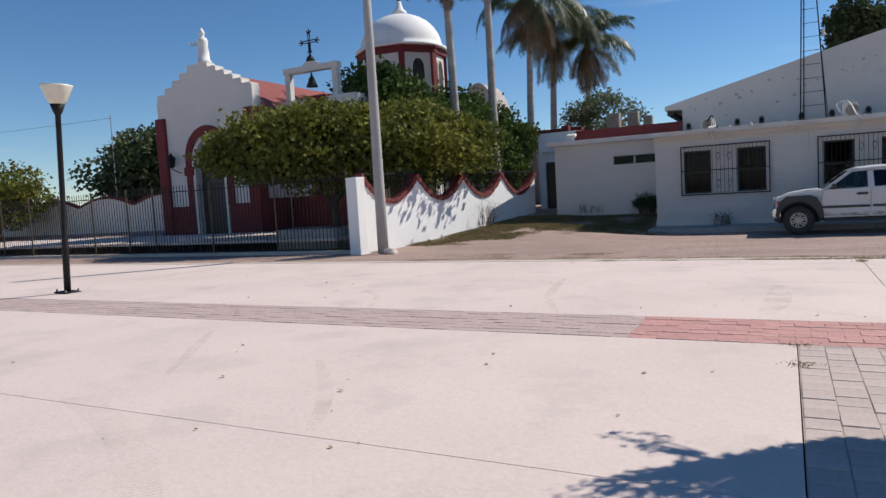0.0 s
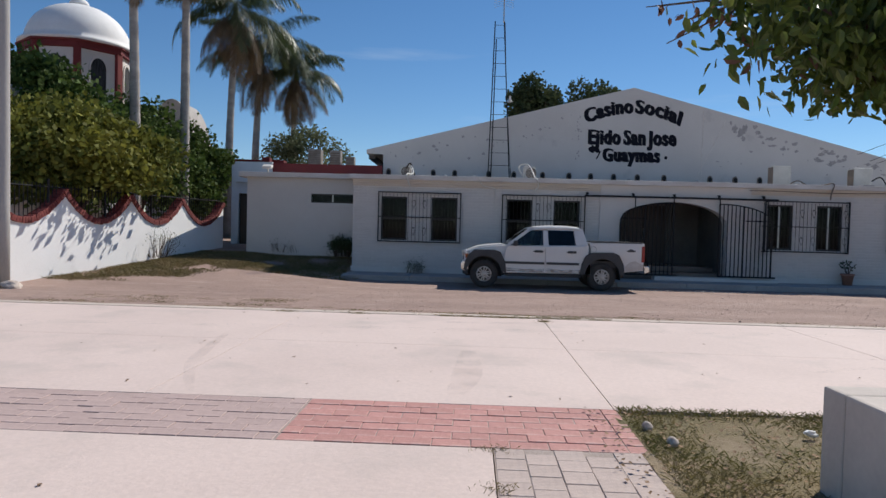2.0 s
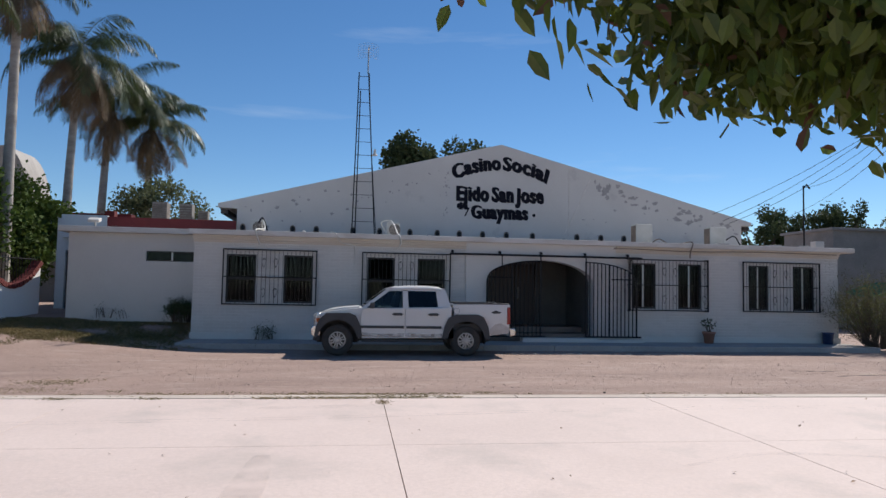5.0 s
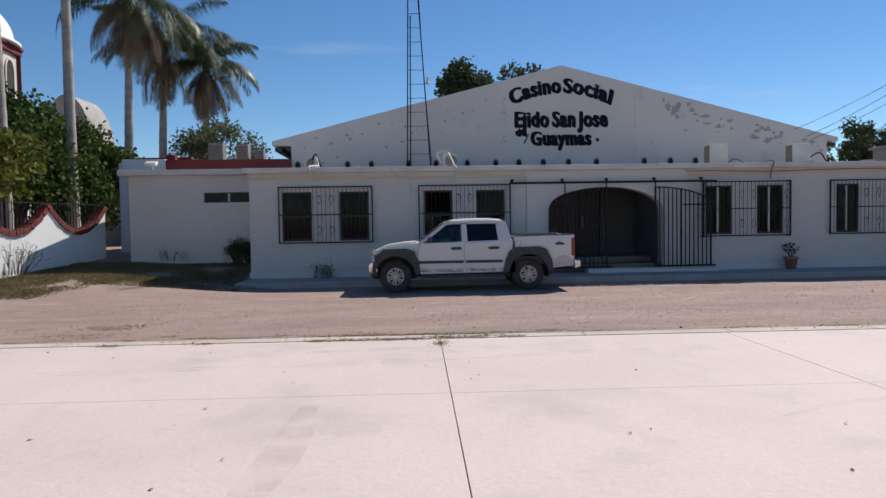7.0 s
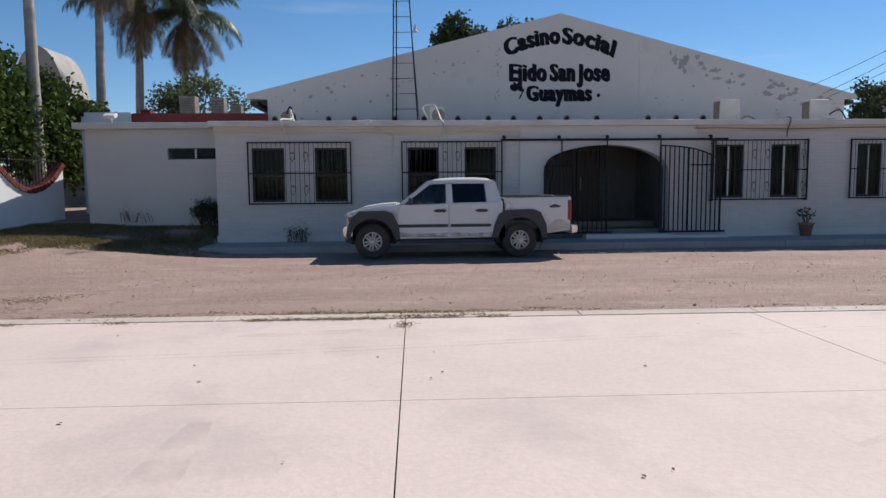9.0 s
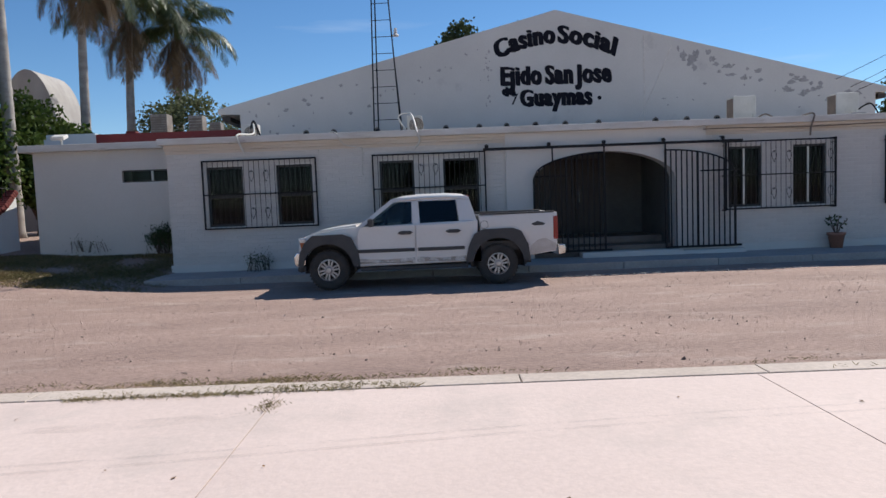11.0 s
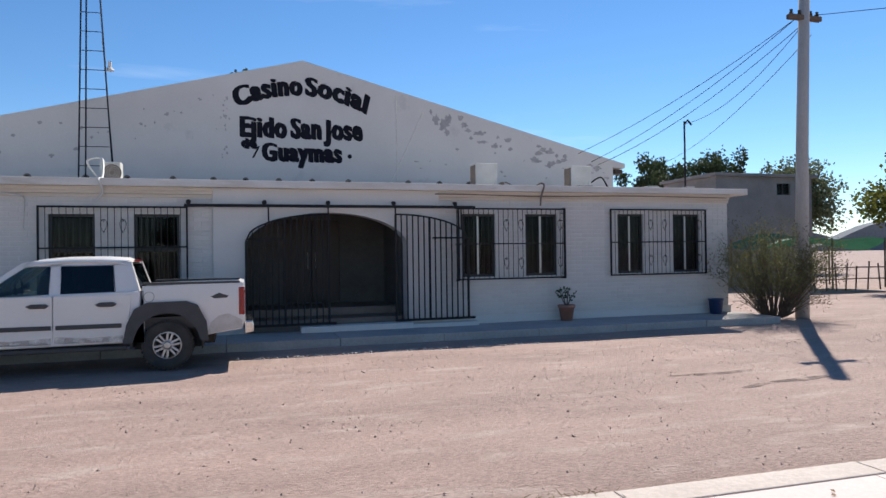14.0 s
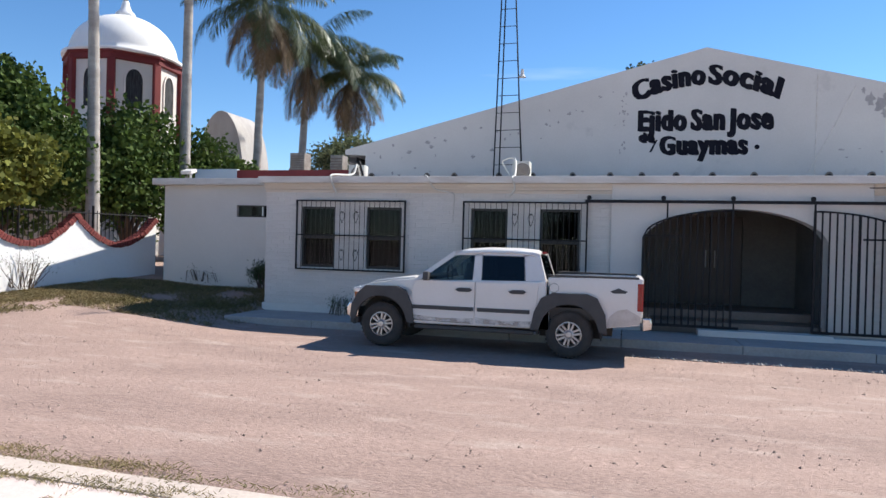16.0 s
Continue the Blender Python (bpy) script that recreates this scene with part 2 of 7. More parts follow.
def part(name, bm, material, parent=None, label="", smooth=False):
    if isinstance(bm, bmesh.types.BMesh):
        me = bpy.data.meshes.new(name)
        bm.normal_update()
        bm.to_mesh(me)
        bm.free()
    else:
        me = bm
    if not me.materials:
        me.materials.append(M[material] if isinstance(material, str) else material)
    if smooth:
        me.polygons.foreach_set("use_smooth", [True] * len(me.polygons))
    ob = new(name, me)
    WORLD[ob] = Matrix.Identity(4)
    if parent:
        ob.parent = parent
        ob.matrix_parent_inverse = WORLD[parent].inverted()
    if label:
        ob["label"] = label
    return ob


def solid(name, bm, material, label, category="", group="", kind="structure", smooth=False):
    return tagged(part(name, bm, material, None, "", smooth), label, category, group, kind)


def B():
    return bmesh.new()


def box(bm, x0, x1, y0, y1, z0, z1, bevel=0.0):
    r = bmesh.ops.create_cube(bm, size=1.0)
    for v in r["verts"]:
        v.co = Vector(((x0 + x1) / 2 + v.co.x * (x1 - x0), (y0 + y1) / 2 + v.co.y * (y1 - y0), (z0 + z1) / 2 + v.co.z * (z1 - z0)))
    if bevel:
        ed = list({e for v in r["verts"] for e in v.link_edges})
        bmesh.ops.bevel(bm, geom=ed, offset=bevel, segments=2, profile=0.6, affect="EDGES")
    return bm


def boxm(m, sx, sy, sz, bm=None, bevel=0.0):
    """A box of that size centred on the pose m."""
    bm = bm or B()
    r = bmesh.ops.create_cube(bm, size=1.0)
    for v in r["verts"]:
        v.co = m @ Vector((v.co.x * sx, v.co.y * sy, v.co.z * sz))
    if bevel:
        ed = list({e for v in r["verts"] for e in v.link_edges})
        bmesh.ops.bevel(bm, geom=ed, offset=bevel, segments=2, profile=0.6, affect="EDGES")
    return bm


def prism(bm, pts, a, b, axis="y", bevel=0.0):
    """A polygon (x, z) pushed along y, or (x, y) along z, or (y, z) along x."""
    def co(p, d):
        return {"y": (p[0], d, p[1]), "z": (p[0], p[1], d), "x": (d, p[0], p[1])}[axis]
    va = [bm.verts.new(co(p, a)) for p in pts]
    vb = [bm.verts.new(co(p, b)) for p in pts]
    fs = [bm.faces.new(va), bm.faces.new(vb[::-1])]
    n = len(pts)
    for i in range(n):
        fs.append(bm.faces.new((va[i], vb[i], vb[(i + 1) % n], va[(i + 1) % n])))
    bmesh.ops.recalc_face_normals(bm, faces=fs)
    if bevel:
        ed = list({e for f in fs[:2] for e in f.edges})
        bmesh.ops.bevel(bm, geom=ed, offset=bevel, segments=2, profile=0.6, affect="EDGES")
    return bm


def tube(bm, pts, radii, sides=8, caps=True):
    """A tube along the points, with a radius for each."""
    pts = [Vector(p) for p in pts]
    if isinstance(radii, (int, float)):
        radii = [radii] * len(pts)
    rings = []
    ref = None
    for i, p in enumerate(pts):
        d = (pts[min(i + 1, len(pts) - 1)] - pts[max(i - 1, 0)]).normalized()
        if ref is None:
            ref = d.orthogonal().normalized()
        u = (ref - d * ref.dot(d))
        u = u.normalized() if u.length > 1e-6 else d.orthogonal().normalized()
        ref = u
        w = d.cross(u)
        rings.append([bm.verts.new(p + (u * math.cos(2 * math.pi * k / sides) + w * math.sin(2 * math.pi * k / sides)) * radii[i]) for k in range(sides)])
    for a, b in zip(rings, rings[1:]):
        for k in range(sides):
            bm.faces.new((a[k], a[(k + 1) % sides], b[(k + 1) % sides], b[k]))
    if caps:
        bm.faces.new(rings[0][::-1])
        bm.faces.new(rings[-1])
    return bm


def lathe(bm, c, prof, sides=16, a0=0.0, caps=True):
    """Rings of (radius, z) round the upright line at c."""
    rings = []
    for r, z in prof:
        rings.append([bm.verts.new((c[0] + max(r, 1e-4) * math.cos(a0 + 2 * math.pi * k / sides), c[1] + max(r, 1e-4) * math.sin(a0 + 2 * math.pi * k / sides), c[2] + z)) for k in range(sides)])
    for a, b in zip(rings, rings[1:]):
        for k in range(sides):
            bm.faces.new((a[k], a[(k + 1) % sides], b[(k + 1) % sides], b[k]))
    if caps:
        bm.faces.new(rings[0][::-1])
        bm.faces.new(rings[-1])
    return bm


def raw(name, verts, faces):
    me = bpy.data.meshes.new(name)
    me.from_pydata(verts, [], faces)
    me.update()
    return me


def quads(name, v):
    """A mesh of loose quads from an array (n, 4, 3)."""
    v = np.asarray(v, float)
    n = len(v)
    return raw(name, v.reshape(-1, 3).tolist(), np.arange(n * 4).reshape(n, 4).tolist())


def wall_with_holes(bm, x0, x1, z0, z1, y0, y1, holes):
    """A wall along x with rectangular openings (xa, xb, za, zb)."""
    xs = sorted({x0, x1, *[h[0] for h in holes], *[h[1] for h in holes]})
    for a, b in zip(xs, xs[1:]):
        hs = [h for h in holes if h[0] <= a + 1e-6 and h[1] >= b - 1e-6]
        z = z0
        for h in sorted(hs, key=lambda q: q[2]):
            if h[2] > z:
                box(bm, a, b, y0, y1, z, h[2])
            z = h[3]
        if z < z1:
            box(bm, a, b, y0, y1, z, z1)
    return bm


def ellipse(cx, cz, rx, rz, a0, a1, n):
    return [(cx + rx * math.cos(radians(a0 + (a1 - a0) * i / n)), cz + rz * math.sin(radians(a0 + (a1 - a0) * i / n))) for i in range(n + 1)]


# ---- ground ----
def rise(x, y):
    """Height of the bare ground: it climbs towards the churchyard."""
    w = min(max((1.5 - x) / 5.5, 0), 1)
    left = min(max((y + 6.6) * 0.083, 0), 0.85) * w * w * (3 - 2 * w)
    if x < 0.4:
        k = min(max((y + 0.7) / 2.0, 0), 1)
        left += max(0.56 - left, 0) * k * k * (3 - 2 * k)
    return left * 0.9 + 0.09 - 0.135 * min(max((y + 10.4) / 6.6, 0), 1)


A_PLAZA = radians(-0.8)
PO = Vector((4.92, -10.38))
PZ = 0.10             # height of the plaza over the hall's footing


def plaza(u, v):
    """Plan of the plaza, whose edge runs a little askew to the hall."""
    return (PO.x + u * math.cos(A_PLAZA) - v * math.sin(A_PLAZA), PO.y + u * math.sin(A_PLAZA) + v * math.cos(A_PLAZA))


def steps(*spans):
    out = []
    for a, b, d in spans:
        k = max(1, round((b - a) / d))
        out += [a + (b - a) * i / k for i in range(k)]
    return out + [spans[-1][1]]


gx = steps((-1500, -200, 325), (-200, -40, 20), (-40, -12, 2), (-12, 26, 0.4), (26, 60, 3), (60, 200, 20), (200, 1500, 325))
gy = steps((-1500, -200, 325), (-200, -40, 20), (-40, -11, 3), (-11, 6, 0.35), (6, 40, 2), (40, 200, 20), (200, 1500, 325))
gv = []
for y in gy:
    for x in gx:
        edge = PO.y + (x - PO.x) * math.tan(A_PLAZA)
        z = rise(x, y) - 0.025
        if y < edge + 0.6:
            z = 0.06 - 0.2 * min(max((edge + 0.3 - y) / 0.9, 0), 1)
        elif -12 < x < 26 and y < 1:
            z += 0.018 * noise.noise((x * 0.7, y * 1.6, 0)) + 0.008 * noise.noise((x * 3, y * 3, 4))
        gv.append((x, y, z))
nx = len(gx)
gf = [(j * nx + i, j * nx + i + 1, (j + 1) * nx + i + 1, (j + 1) * nx + i) for j in range(len(gy) - 1) for i in range(nx - 1)]
solid("ground", raw("ground", gv, gf), "dirt", "bare pinkish brown packed dirt yard with tyre marks", "ground", smooth=True)


def slab(bm, u0, u1, v0, v1, z0, z1, bevel=0.0):
    pts = [plaza(u0, v0), plaza(u1, v0), plaza(u1, v1), plaza(u0, v1)]
    return prism(bm, pts, z0 + PZ, z1 + PZ, "z", bevel)


# concrete panels with open joints between them
plaza_ob = thing("pavement", (*plaza(-4, -5), 0), "pale pinkish cast concrete plaza in large panels", "pavement", kind="structure")
us = [-70, -40, -28, -20.1, -15.7, -11.75, -7.8, -3.9, 0, 3.80, 7.75, 11.6, 15.5, 24, 40, 70]
for a, b in zip(us, us[1:]):
    g = 0.004
    part("concrete_panel", slab(B(), a + g, b - g, -5.80, -3.052, -0.12, 0.0, 0.003), "concrete", plaza_ob)
    part("concrete_panel", slab(B(), a + g, b - g, -3.048, -0.270, -0.12, 0.0, 0.003), "concrete", plaza_ob)
vs = [-60, -30, -22, -14.6, -10.08, -6.89]
ul = [-70, -40, -28, -18, -11.5, -1.025]
for a, b in zip(ul, ul[1:]):
    for c, d in zip(vs, vs[1:]):
        part("concrete_panel", slab(B(), a + 0.003, b - 0.003, c + 0.003, d - 0.003, -0.12, 0.0, 0.004), "concrete", plaza_ob)
kerb_ob = thing("kerb", (*plaza(0, 0), 0), "flush worn concrete kerb along the dirt yard", "kerb", kind="structure")
u = -70.0
while u < 70:
    d = 1.98 if -14 < u < 18 else 8
    part("kerb_stone", slab(B(), u + 0.004, u + d - 0.004, -0.260, random.uniform(-0.02, 0.015), -0.15, 0.008, 0.012), "kerb", kerb_ob)
    u += d

# tyre marks and worn streaks lying on the concrete and the dirt
M["tyre_mark"] = mat("faint_tyre_mark", (0.40, 0.33, 0.30), (0.34, 0.28, 0.25), 2, 30, 0.9, bump=0, alpha=0.11)
M["ash"] = mat("dark_scorched_soil", (0.07, 0.05, 0.045), (0.12, 0.085, 0.07), 3, 30, 0.95, bump=0.3, alpha=0.9)


def streak(name, label, pts, w, material, z=0.004, ladder=False, local=True):
    P_ = [Vector((*(plaza(*p) if local else p), z + (PZ if local else rise(*p) - 0.03))) for p in pts]
    fine = []
    for i in range(len(P_) - 1):
        p0, p1, p2, p3 = P_[max(i - 1, 0)], P_[i], P_[i + 1], P_[min(i + 2, len(P_) - 1)]
        for k in range(24):
            q = k / 24
            fine.append(0.5 * ((2 * p1) + (p2 - p0) * q + (2 * p0 - 5 * p1 + 4 * p2 - p3) * q ** 2 + (3 * p1 - p0 - 3 * p2 + p3) * q ** 3))
    fine.append(P_[-1])
    V, F = [], []
    for i in range(len(fine) - 1):
        a, b = fine[i], fine[i + 1]
        d = (b - a).normalized()
        s_ = Vector((-d.y, d.x, 0)) * w * 0.5
        k = 1.0 if ladder else (0.45 + 0.55 * math.sin(math.pi * (i + 0.5) / (len(fine) - 1)))
        if ladder:
            b = a.lerp(b, 0.5)
        n_ = len(V)
        V += [a - s_ * k, b - s_ * k, b + s_ * k, a + s_ * k]
        F.append((n_, n_ + 1, n_ + 2, n_ + 3))
    solid(name, raw(name, V, F), material, label, "mark", kind="stuff")


for pts, w in (([(-4.34, -2.7), (-4.2, -3.6), (-4.0, -4.6), (-3.56, -5.7)], 0.14), ([(-1.2, -3.4), (-1.2, -4.6), (-1.3, -5.5)], 0.3), ([(-9, -2.4), (-5, -2.05), (-1.07, -1.74), (0.95, -1.5), (2.8, -1.3), (7, -1.1)], 0.05),
               ([(-9, -2.25), (-5, -1.9), (-1.07, -1.62), (2.8, -1.18), (7, -0.98)], 0.04), ([(-5.0, -8.4), (-4.25, -9.3), (-3.85, -10.0)], 0.13), ([(-7.3, -7.5), (-6.84, -8.14), (-6.1, -9.2)], 0.12), ([(-1.6, -1.0), (-0.9, -0.95), (-0.1, -0.8)], 0.2), ([(2.5, -4.0), (3.6, -3.6), (5.0, -3.9)], 0.1), ([(-7.2, -4.3), (-6.6, -4.9), (-6.2, -5.7)], 0.1)):
    streak("tyre_mark", "faint grey tyre mark on the concrete", pts, w, "tyre_mark")
streak("tyre_mark", "faint ribbed tyre print on the concrete", [(-6.3, -9.95), (-5.2, -10.4), (-4.3, -10.95), (-3.6, -11.6), (-3.2, -12.4)], 0.24, "tyre_mark", ladder=True)
streak("scorch_mark", "dark scorched streak in the dirt", [(13.9, -6.62), (14.6, -6.66), (15.3, -6.62)], 0.12, "ash", 0.012, local=False)
streak("scorch_mark", "dark scorched streak in the dirt", [(14.2, -7.72), (14.8, -7.58), (15.8, -7.40)], 0.22, "ash", 0.012, local=False)

# lawn and the planter's plot
lawn = B()
gu, gvv = [-0.05 + 0.25 * i for i in range(45)], [-13.9 + 0.25 * i for i in range(33)]
lv = [[lawn.verts.new((*plaza(u, min(v, -5.81)), PZ + 0.02 * noise.noise((u * 2, v * 2, 0)))) for v in gvv] for u in gu]
for i in range(len(gu) - 1):
    for j in range(len(gvv) - 1):
        lawn.faces.new((lv[i][j], lv[i + 1][j], lv[i + 1][j + 1], lv[i][j + 1]))
solid("lawn", lawn, "grass", "patchy dry lawn with fallen leaves beside the path", "lawn", smooth=True)
solid("ground_behind", slab(B(), 11.0, 70, -60, -5.81, -0.12, 0.0), "concrete", "pale concrete beyond the lawn", "pavement")
solid("ground_near", slab(B(), -1.02, 11.0, -60, -14.0, -0.12, 0.0), "concrete", "pale concrete behind the lawn", "pavement")
solid("paver_bed", slab(B(), -70, 0.03, -6.885, -5.805, -0.12, -0.0045), "joint", "sandy bed under the paver strip", "pavement")
solid("path_bed", slab(B(), -1.02, 0.03, -14.0, -6.885, -0.12, -0.0045), "joint", "sandy bed under the paver path", "pavement")

# ---- the hall: low front wing ----
T = 0.25
ZC = 3.06
WINS = [(0.96, 1.80, 1.13, 2.53), (2.58, 3.42, 1.13, 2.53), (5.00, 5.81, 1.13, 2.53), (6.50, 7.34, 1.13, 2.53),
        (13.27, 14.07, 1.13, 2.56), (14.82, 15.62, 1.13, 2.56), (17.24, 17.95, 1.13, 2.57), (18.80, 19.58, 1.13, 2.57)]
bm = wall_with_holes(B(), 0.05, 7.97, 0, ZC, 0.0, T, [w for w in WINS if w[0] < 7.5])
solid("wall_front_west", bm, "white", "white painted wall of the low front wing", "wall")
bm = wall_with_holes(B(), 12.72, 20.42, 0, ZC, 0.0, T, [w for w in WINS if w[0] > 12])
solid("wall_front_east", bm, "white", "white painted wall of the low front wing", "wall")
arch = [(7.97, 0.0), (8.60, 0.0)] + ellipse(10.29, 1.87, 1.69, 0.70, 180, 0, 28) + [(11.98, 0.0), (12.72, 0.0), (12.72, ZC), (7.97, ZC)]
solid("wall_portal", prism(B(), arch, -0.05, 0.33), "white", "smooth white plaster portal with a wide low arch", "wall")
solid("wall_wing_west", box(B(), 0.05, 0.30, T, 5.40, 0, ZC), "white", "white plaster end wall of the front wing", "wall")
solid("wall_wing_east", box(B(), 20.17, 20.42, T, 5.40, 0, ZC), "white", "white plaster end wall of the front wing", "wall")
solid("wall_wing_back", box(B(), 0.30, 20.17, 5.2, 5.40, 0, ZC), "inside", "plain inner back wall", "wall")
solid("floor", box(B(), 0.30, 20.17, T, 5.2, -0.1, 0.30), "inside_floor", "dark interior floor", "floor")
solid("roof_cornice", prism(B(), [(-0.08, ZC), (20.9, ZC), (20.9, 3.21), (-0.08, 3.21)], -0.2, 5.40, "y", 0.015), "cornice", "weathered white projecting roof slab edge", "roof")
# stepped brick corbels under the slab, left out at the portal
for a, b, nm in ((0.03, 7.97, "west"), (12.72, 20.44, "east")):
    c = box(B(), a, b, -0.10, 0.0, 2.99, ZC, 0.006)
    box(c, a, b, -0.065, 0.0, 2.925, 2.99, 0.006)
    box(c, a, b, -0.030, 0.0, 2.855, 2.92, 0.005)
    solid("trim_corbel_" + nm, c, "corbel", "stained stepped brick corbel under the roof slab", "trim")
    solid("trim_base_" + nm, box(B(), a - 0.02, b + 0.02, -0.05, 0.0, 0.0, 0.26, 0.01), "white", "low white painted plinth", "trim")


def brick_face(x0, x1, z0, z1, holes, seed, near):
    """Whitewashed bricks standing 5 to 9 mm off the wall, in running bond."""
    rnd = random.Random(seed)
    V, F = [], []
    single = []
    L, H, J = 0.30, 0.084, 0.008
    z, row = z0, 0
    while z + H < z1:
        x = x0 - (L / 2 if row % 2 else 0)
        while x < x1:
            a, b = max(x, x0), min(x + L, x1)
            spans = [(a, b)]
            for h in holes:
                if z + H > h[2] and z < h[3]:
                    nxt = []
                    for s, e in spans:
                        if e <= h[0] or s >= h[1]:
                            nxt.append((s, e))
                        else:
                            if s < h[0] - 0.02:
                                nxt.append((s, h[0]))
                            if e > h[1] + 0.02:
                                nxt.append((h[1], e))
                    spans = nxt
            for s, e in spans:
                if e - s > L - 0.001 and near[0] < s < near[1]:
                    single.append((s + L / 2, -rnd.uniform(0.004, 0.010), z + H / 2 + rnd.uniform(-0.003, 0.003)))
                elif e - s > 0.03:
                    p, k = -rnd.uniform(0.004, 0.010), len(V)
                    j = rnd.uniform(-0.003, 0.003)
                    V += [(s, 0, z), (e, 0, z), (e, 0, z + H), (s, 0, z + H),
                          (s + .004, p, z + .004 + j), (e - .004, p, z + .004 + j), (e - .004, p, z + H - .004 + j), (s + .004, p, z + H - .004 + j)]
                    F += [(k + 4, k + 5, k + 6, k + 7), (k, k + 1, k + 5, k + 4), (k + 1, k + 2, k + 6, k + 5), (k + 2, k + 3, k + 7, k + 6), (k + 3, k, k + 4, k + 7)]
            x += L + J
        z += H + J
        row += 1
    return raw("brickwork", V, F), single


NEAR_BRICKS = {}
for nm, a, b in (("west", 0.06, 7.96), ("east", 12.73, 20.41)):
    face_me, single = brick_face(a, b, 0.27, 2.85, WINS, 5, (3.3, 7.7) if nm == "west" else (12.7, 16.9))
    NEAR_BRICKS["wall_front_" + nm] = single
    solid("wall_brickwork_" + nm, face_me, "brick_white", "whitewashed brickwork with soft joints", "wall", kind="stuff")

# gabled hall behind the wing
Gy = 5.40
hallg = [(0.35, 0.0), (20.4, 0.0), (20.4, 4.45), (20.85, 4.45), (20.85, 4.59), (10.28, 7.32), (-0.33, 4.63), (-0.33, 4.48), (0.35, 4.45)]
solid("wall_gable", prism(B(), hallg, Gy + 0.002, Gy + 0.3), "gable", "white gable wall with peeling paint", "wall")
solid("wall_hall_west", box(B(), 0.35, 0.6, Gy + 0.3, 26, 0, 4.55), "white", "white side wall of the hall", "wall")
solid("wall_hall_east", box(B(), 20.15, 20.4, Gy + 0.3, 26, 0, 4.55), "white", "white side wall of the hall", "wall")
solid("wall_hall_back", prism(B(), hallg, 26.0, 26.3), "white", "white back gable of the hall", "wall")
rf = B()
for s in ((-0.33, 4.47, 10.28, 7.16), (20.85, 4.44, 10.28, 7.16)):
    prism(rf, [(s[0], s[1]), (s[2], s[3]), (s[2], s[3] + 0.15), (s[0], s[1] + 0.13)], Gy + 0.3, 26.0)
solid("roof_hall", rf, "cornice", "white low pitched roof slab of the hall", "roof")
ev = B()
for x in (-0.25, 20.55):
    box(ev, x, x + 0.26, Gy + 0.1, 26, 4.27, 4.41)
solid("trim_eaves", ev, "door_dark", "dark timber eaves under the roof edge", "trim")

# side block at the left, set back on higher ground
SLOT = (-1.65, -0.14, 2.31, 2.62)
solid("wall_side_block", wall_with_holes(B(), -3.86, 0.05, 0.2, 3.14, 1.43, 1.68, [SLOT]), "white", "plain white plaster wall of the side block", "wall")
solid("wall_side_west", box(B(), -3.86, -3.61, 1.68, 9.0, 0.2, 3.14), "white", "plain white plaster wall of the side block", "wall")
solid("roof_side_block", prism(B(), [(-4.10, 3.14), (0.05, 3.14), (0.05, 3.31), (-4.10, 3.31)], 1.2, 9.0, "y", 0.015), "cornice", "weathered white roof slab edge of the side block", "roof")
solid("wall_red_parapet", box(B(), -4.08, 0.34, 5.25, 5.45, 3.31, 3.98), "red_fascia", "dark red painted parapet on the side roof", "wall")
solid("wall_parapet_grey", box(B(), -5.6, -4.09, 5.25, 5.45, 3.2, 4.02), "pale_blue", "pale blue-grey parapet", "wall")
solid("wall_blue_block", wall_with_holes(B(), -5.8, -3.87, 0.4, 3.9, 5.46, 5.7, [(-5.5, -4.7, 0.4, 2.75)]), "pale_blue", "pale blue-grey wall behind the side block", "wall")
solid("door_blue_block", box(B(), -5.5, -4.7, 5.6, 5.66, 0.4, 2.75), "door_dark", "dark closed door in the pale blue wall", "door")
# sidewalk and step along the front
sw = thing("sidewalk", (10, -0.8, 0), "grey concrete walkway along the hall, cracked at the joints", "pavement", kind="structure")
for i in range(10):
    a = -0.02 + i * 2.062
    part("walk_slab", box(B(), a + 0.006, a + 2.056, -1.55, 0.0, -0.1, 0.085 + 0.003 * (i % 3), 0.012), "sidewalk", sw)
solid("step_portal", box(B(), 9.66, 12.02, -0.42, -0.05, 0.08, 0.21, 0.012), "white", "white painted entrance step", "step")
solid("step_gate", box(B(), 12.03, 13.52, -0.38, -0.05, 0.08, 0.17, 0.012), "white", "low white painted sill under the sliding gate", "step")
# entrance recess, its shade deepened by the darkened plaster
solid("wall_recess_west", box(B(), 8.34, 8.54, 0.33, 2.9, 0.0, ZC), "inside", "plastered side wall of the entrance recess, darkened as shade", "wall")
solid("wall_recess_east", box(B(), 12.04, 12.24, 0.33, 2.9, 0.0, ZC), "inside", "plastered side wall of the entrance recess, darkened as shade", "wall")
solid("wall_recess_back", wall_with_holes(B(), 8.54, 12.04, 0.0, ZC, 2.7, 2.9, [(9.5, 10.9, 0.5, 2.55)]), "inside", "back wall of the entrance recess, plaster darkened as shade", "wall")
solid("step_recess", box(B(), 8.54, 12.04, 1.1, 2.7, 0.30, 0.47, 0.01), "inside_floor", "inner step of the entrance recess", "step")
bd = thing("double_door", (10.2, 2.75, 0.5), "dark closed double door with pale pull handles", "door")
for x in (9.5, 10.2):
    lf = part("door_leaf", box(B(), x + 0.005, x + 0.695, 2.74, 2.79, 0.5, 2.55, 0.006), "door_dark", bd)
    part("handle", tube(B(), [(x + (0.6 if x < 10 else 0.1), 2.69, 1.35), (x + (0.6 if x < 10 else 0.1), 2.69, 1.75)], 0.015), "alu", lf, "pale metal pull handle")

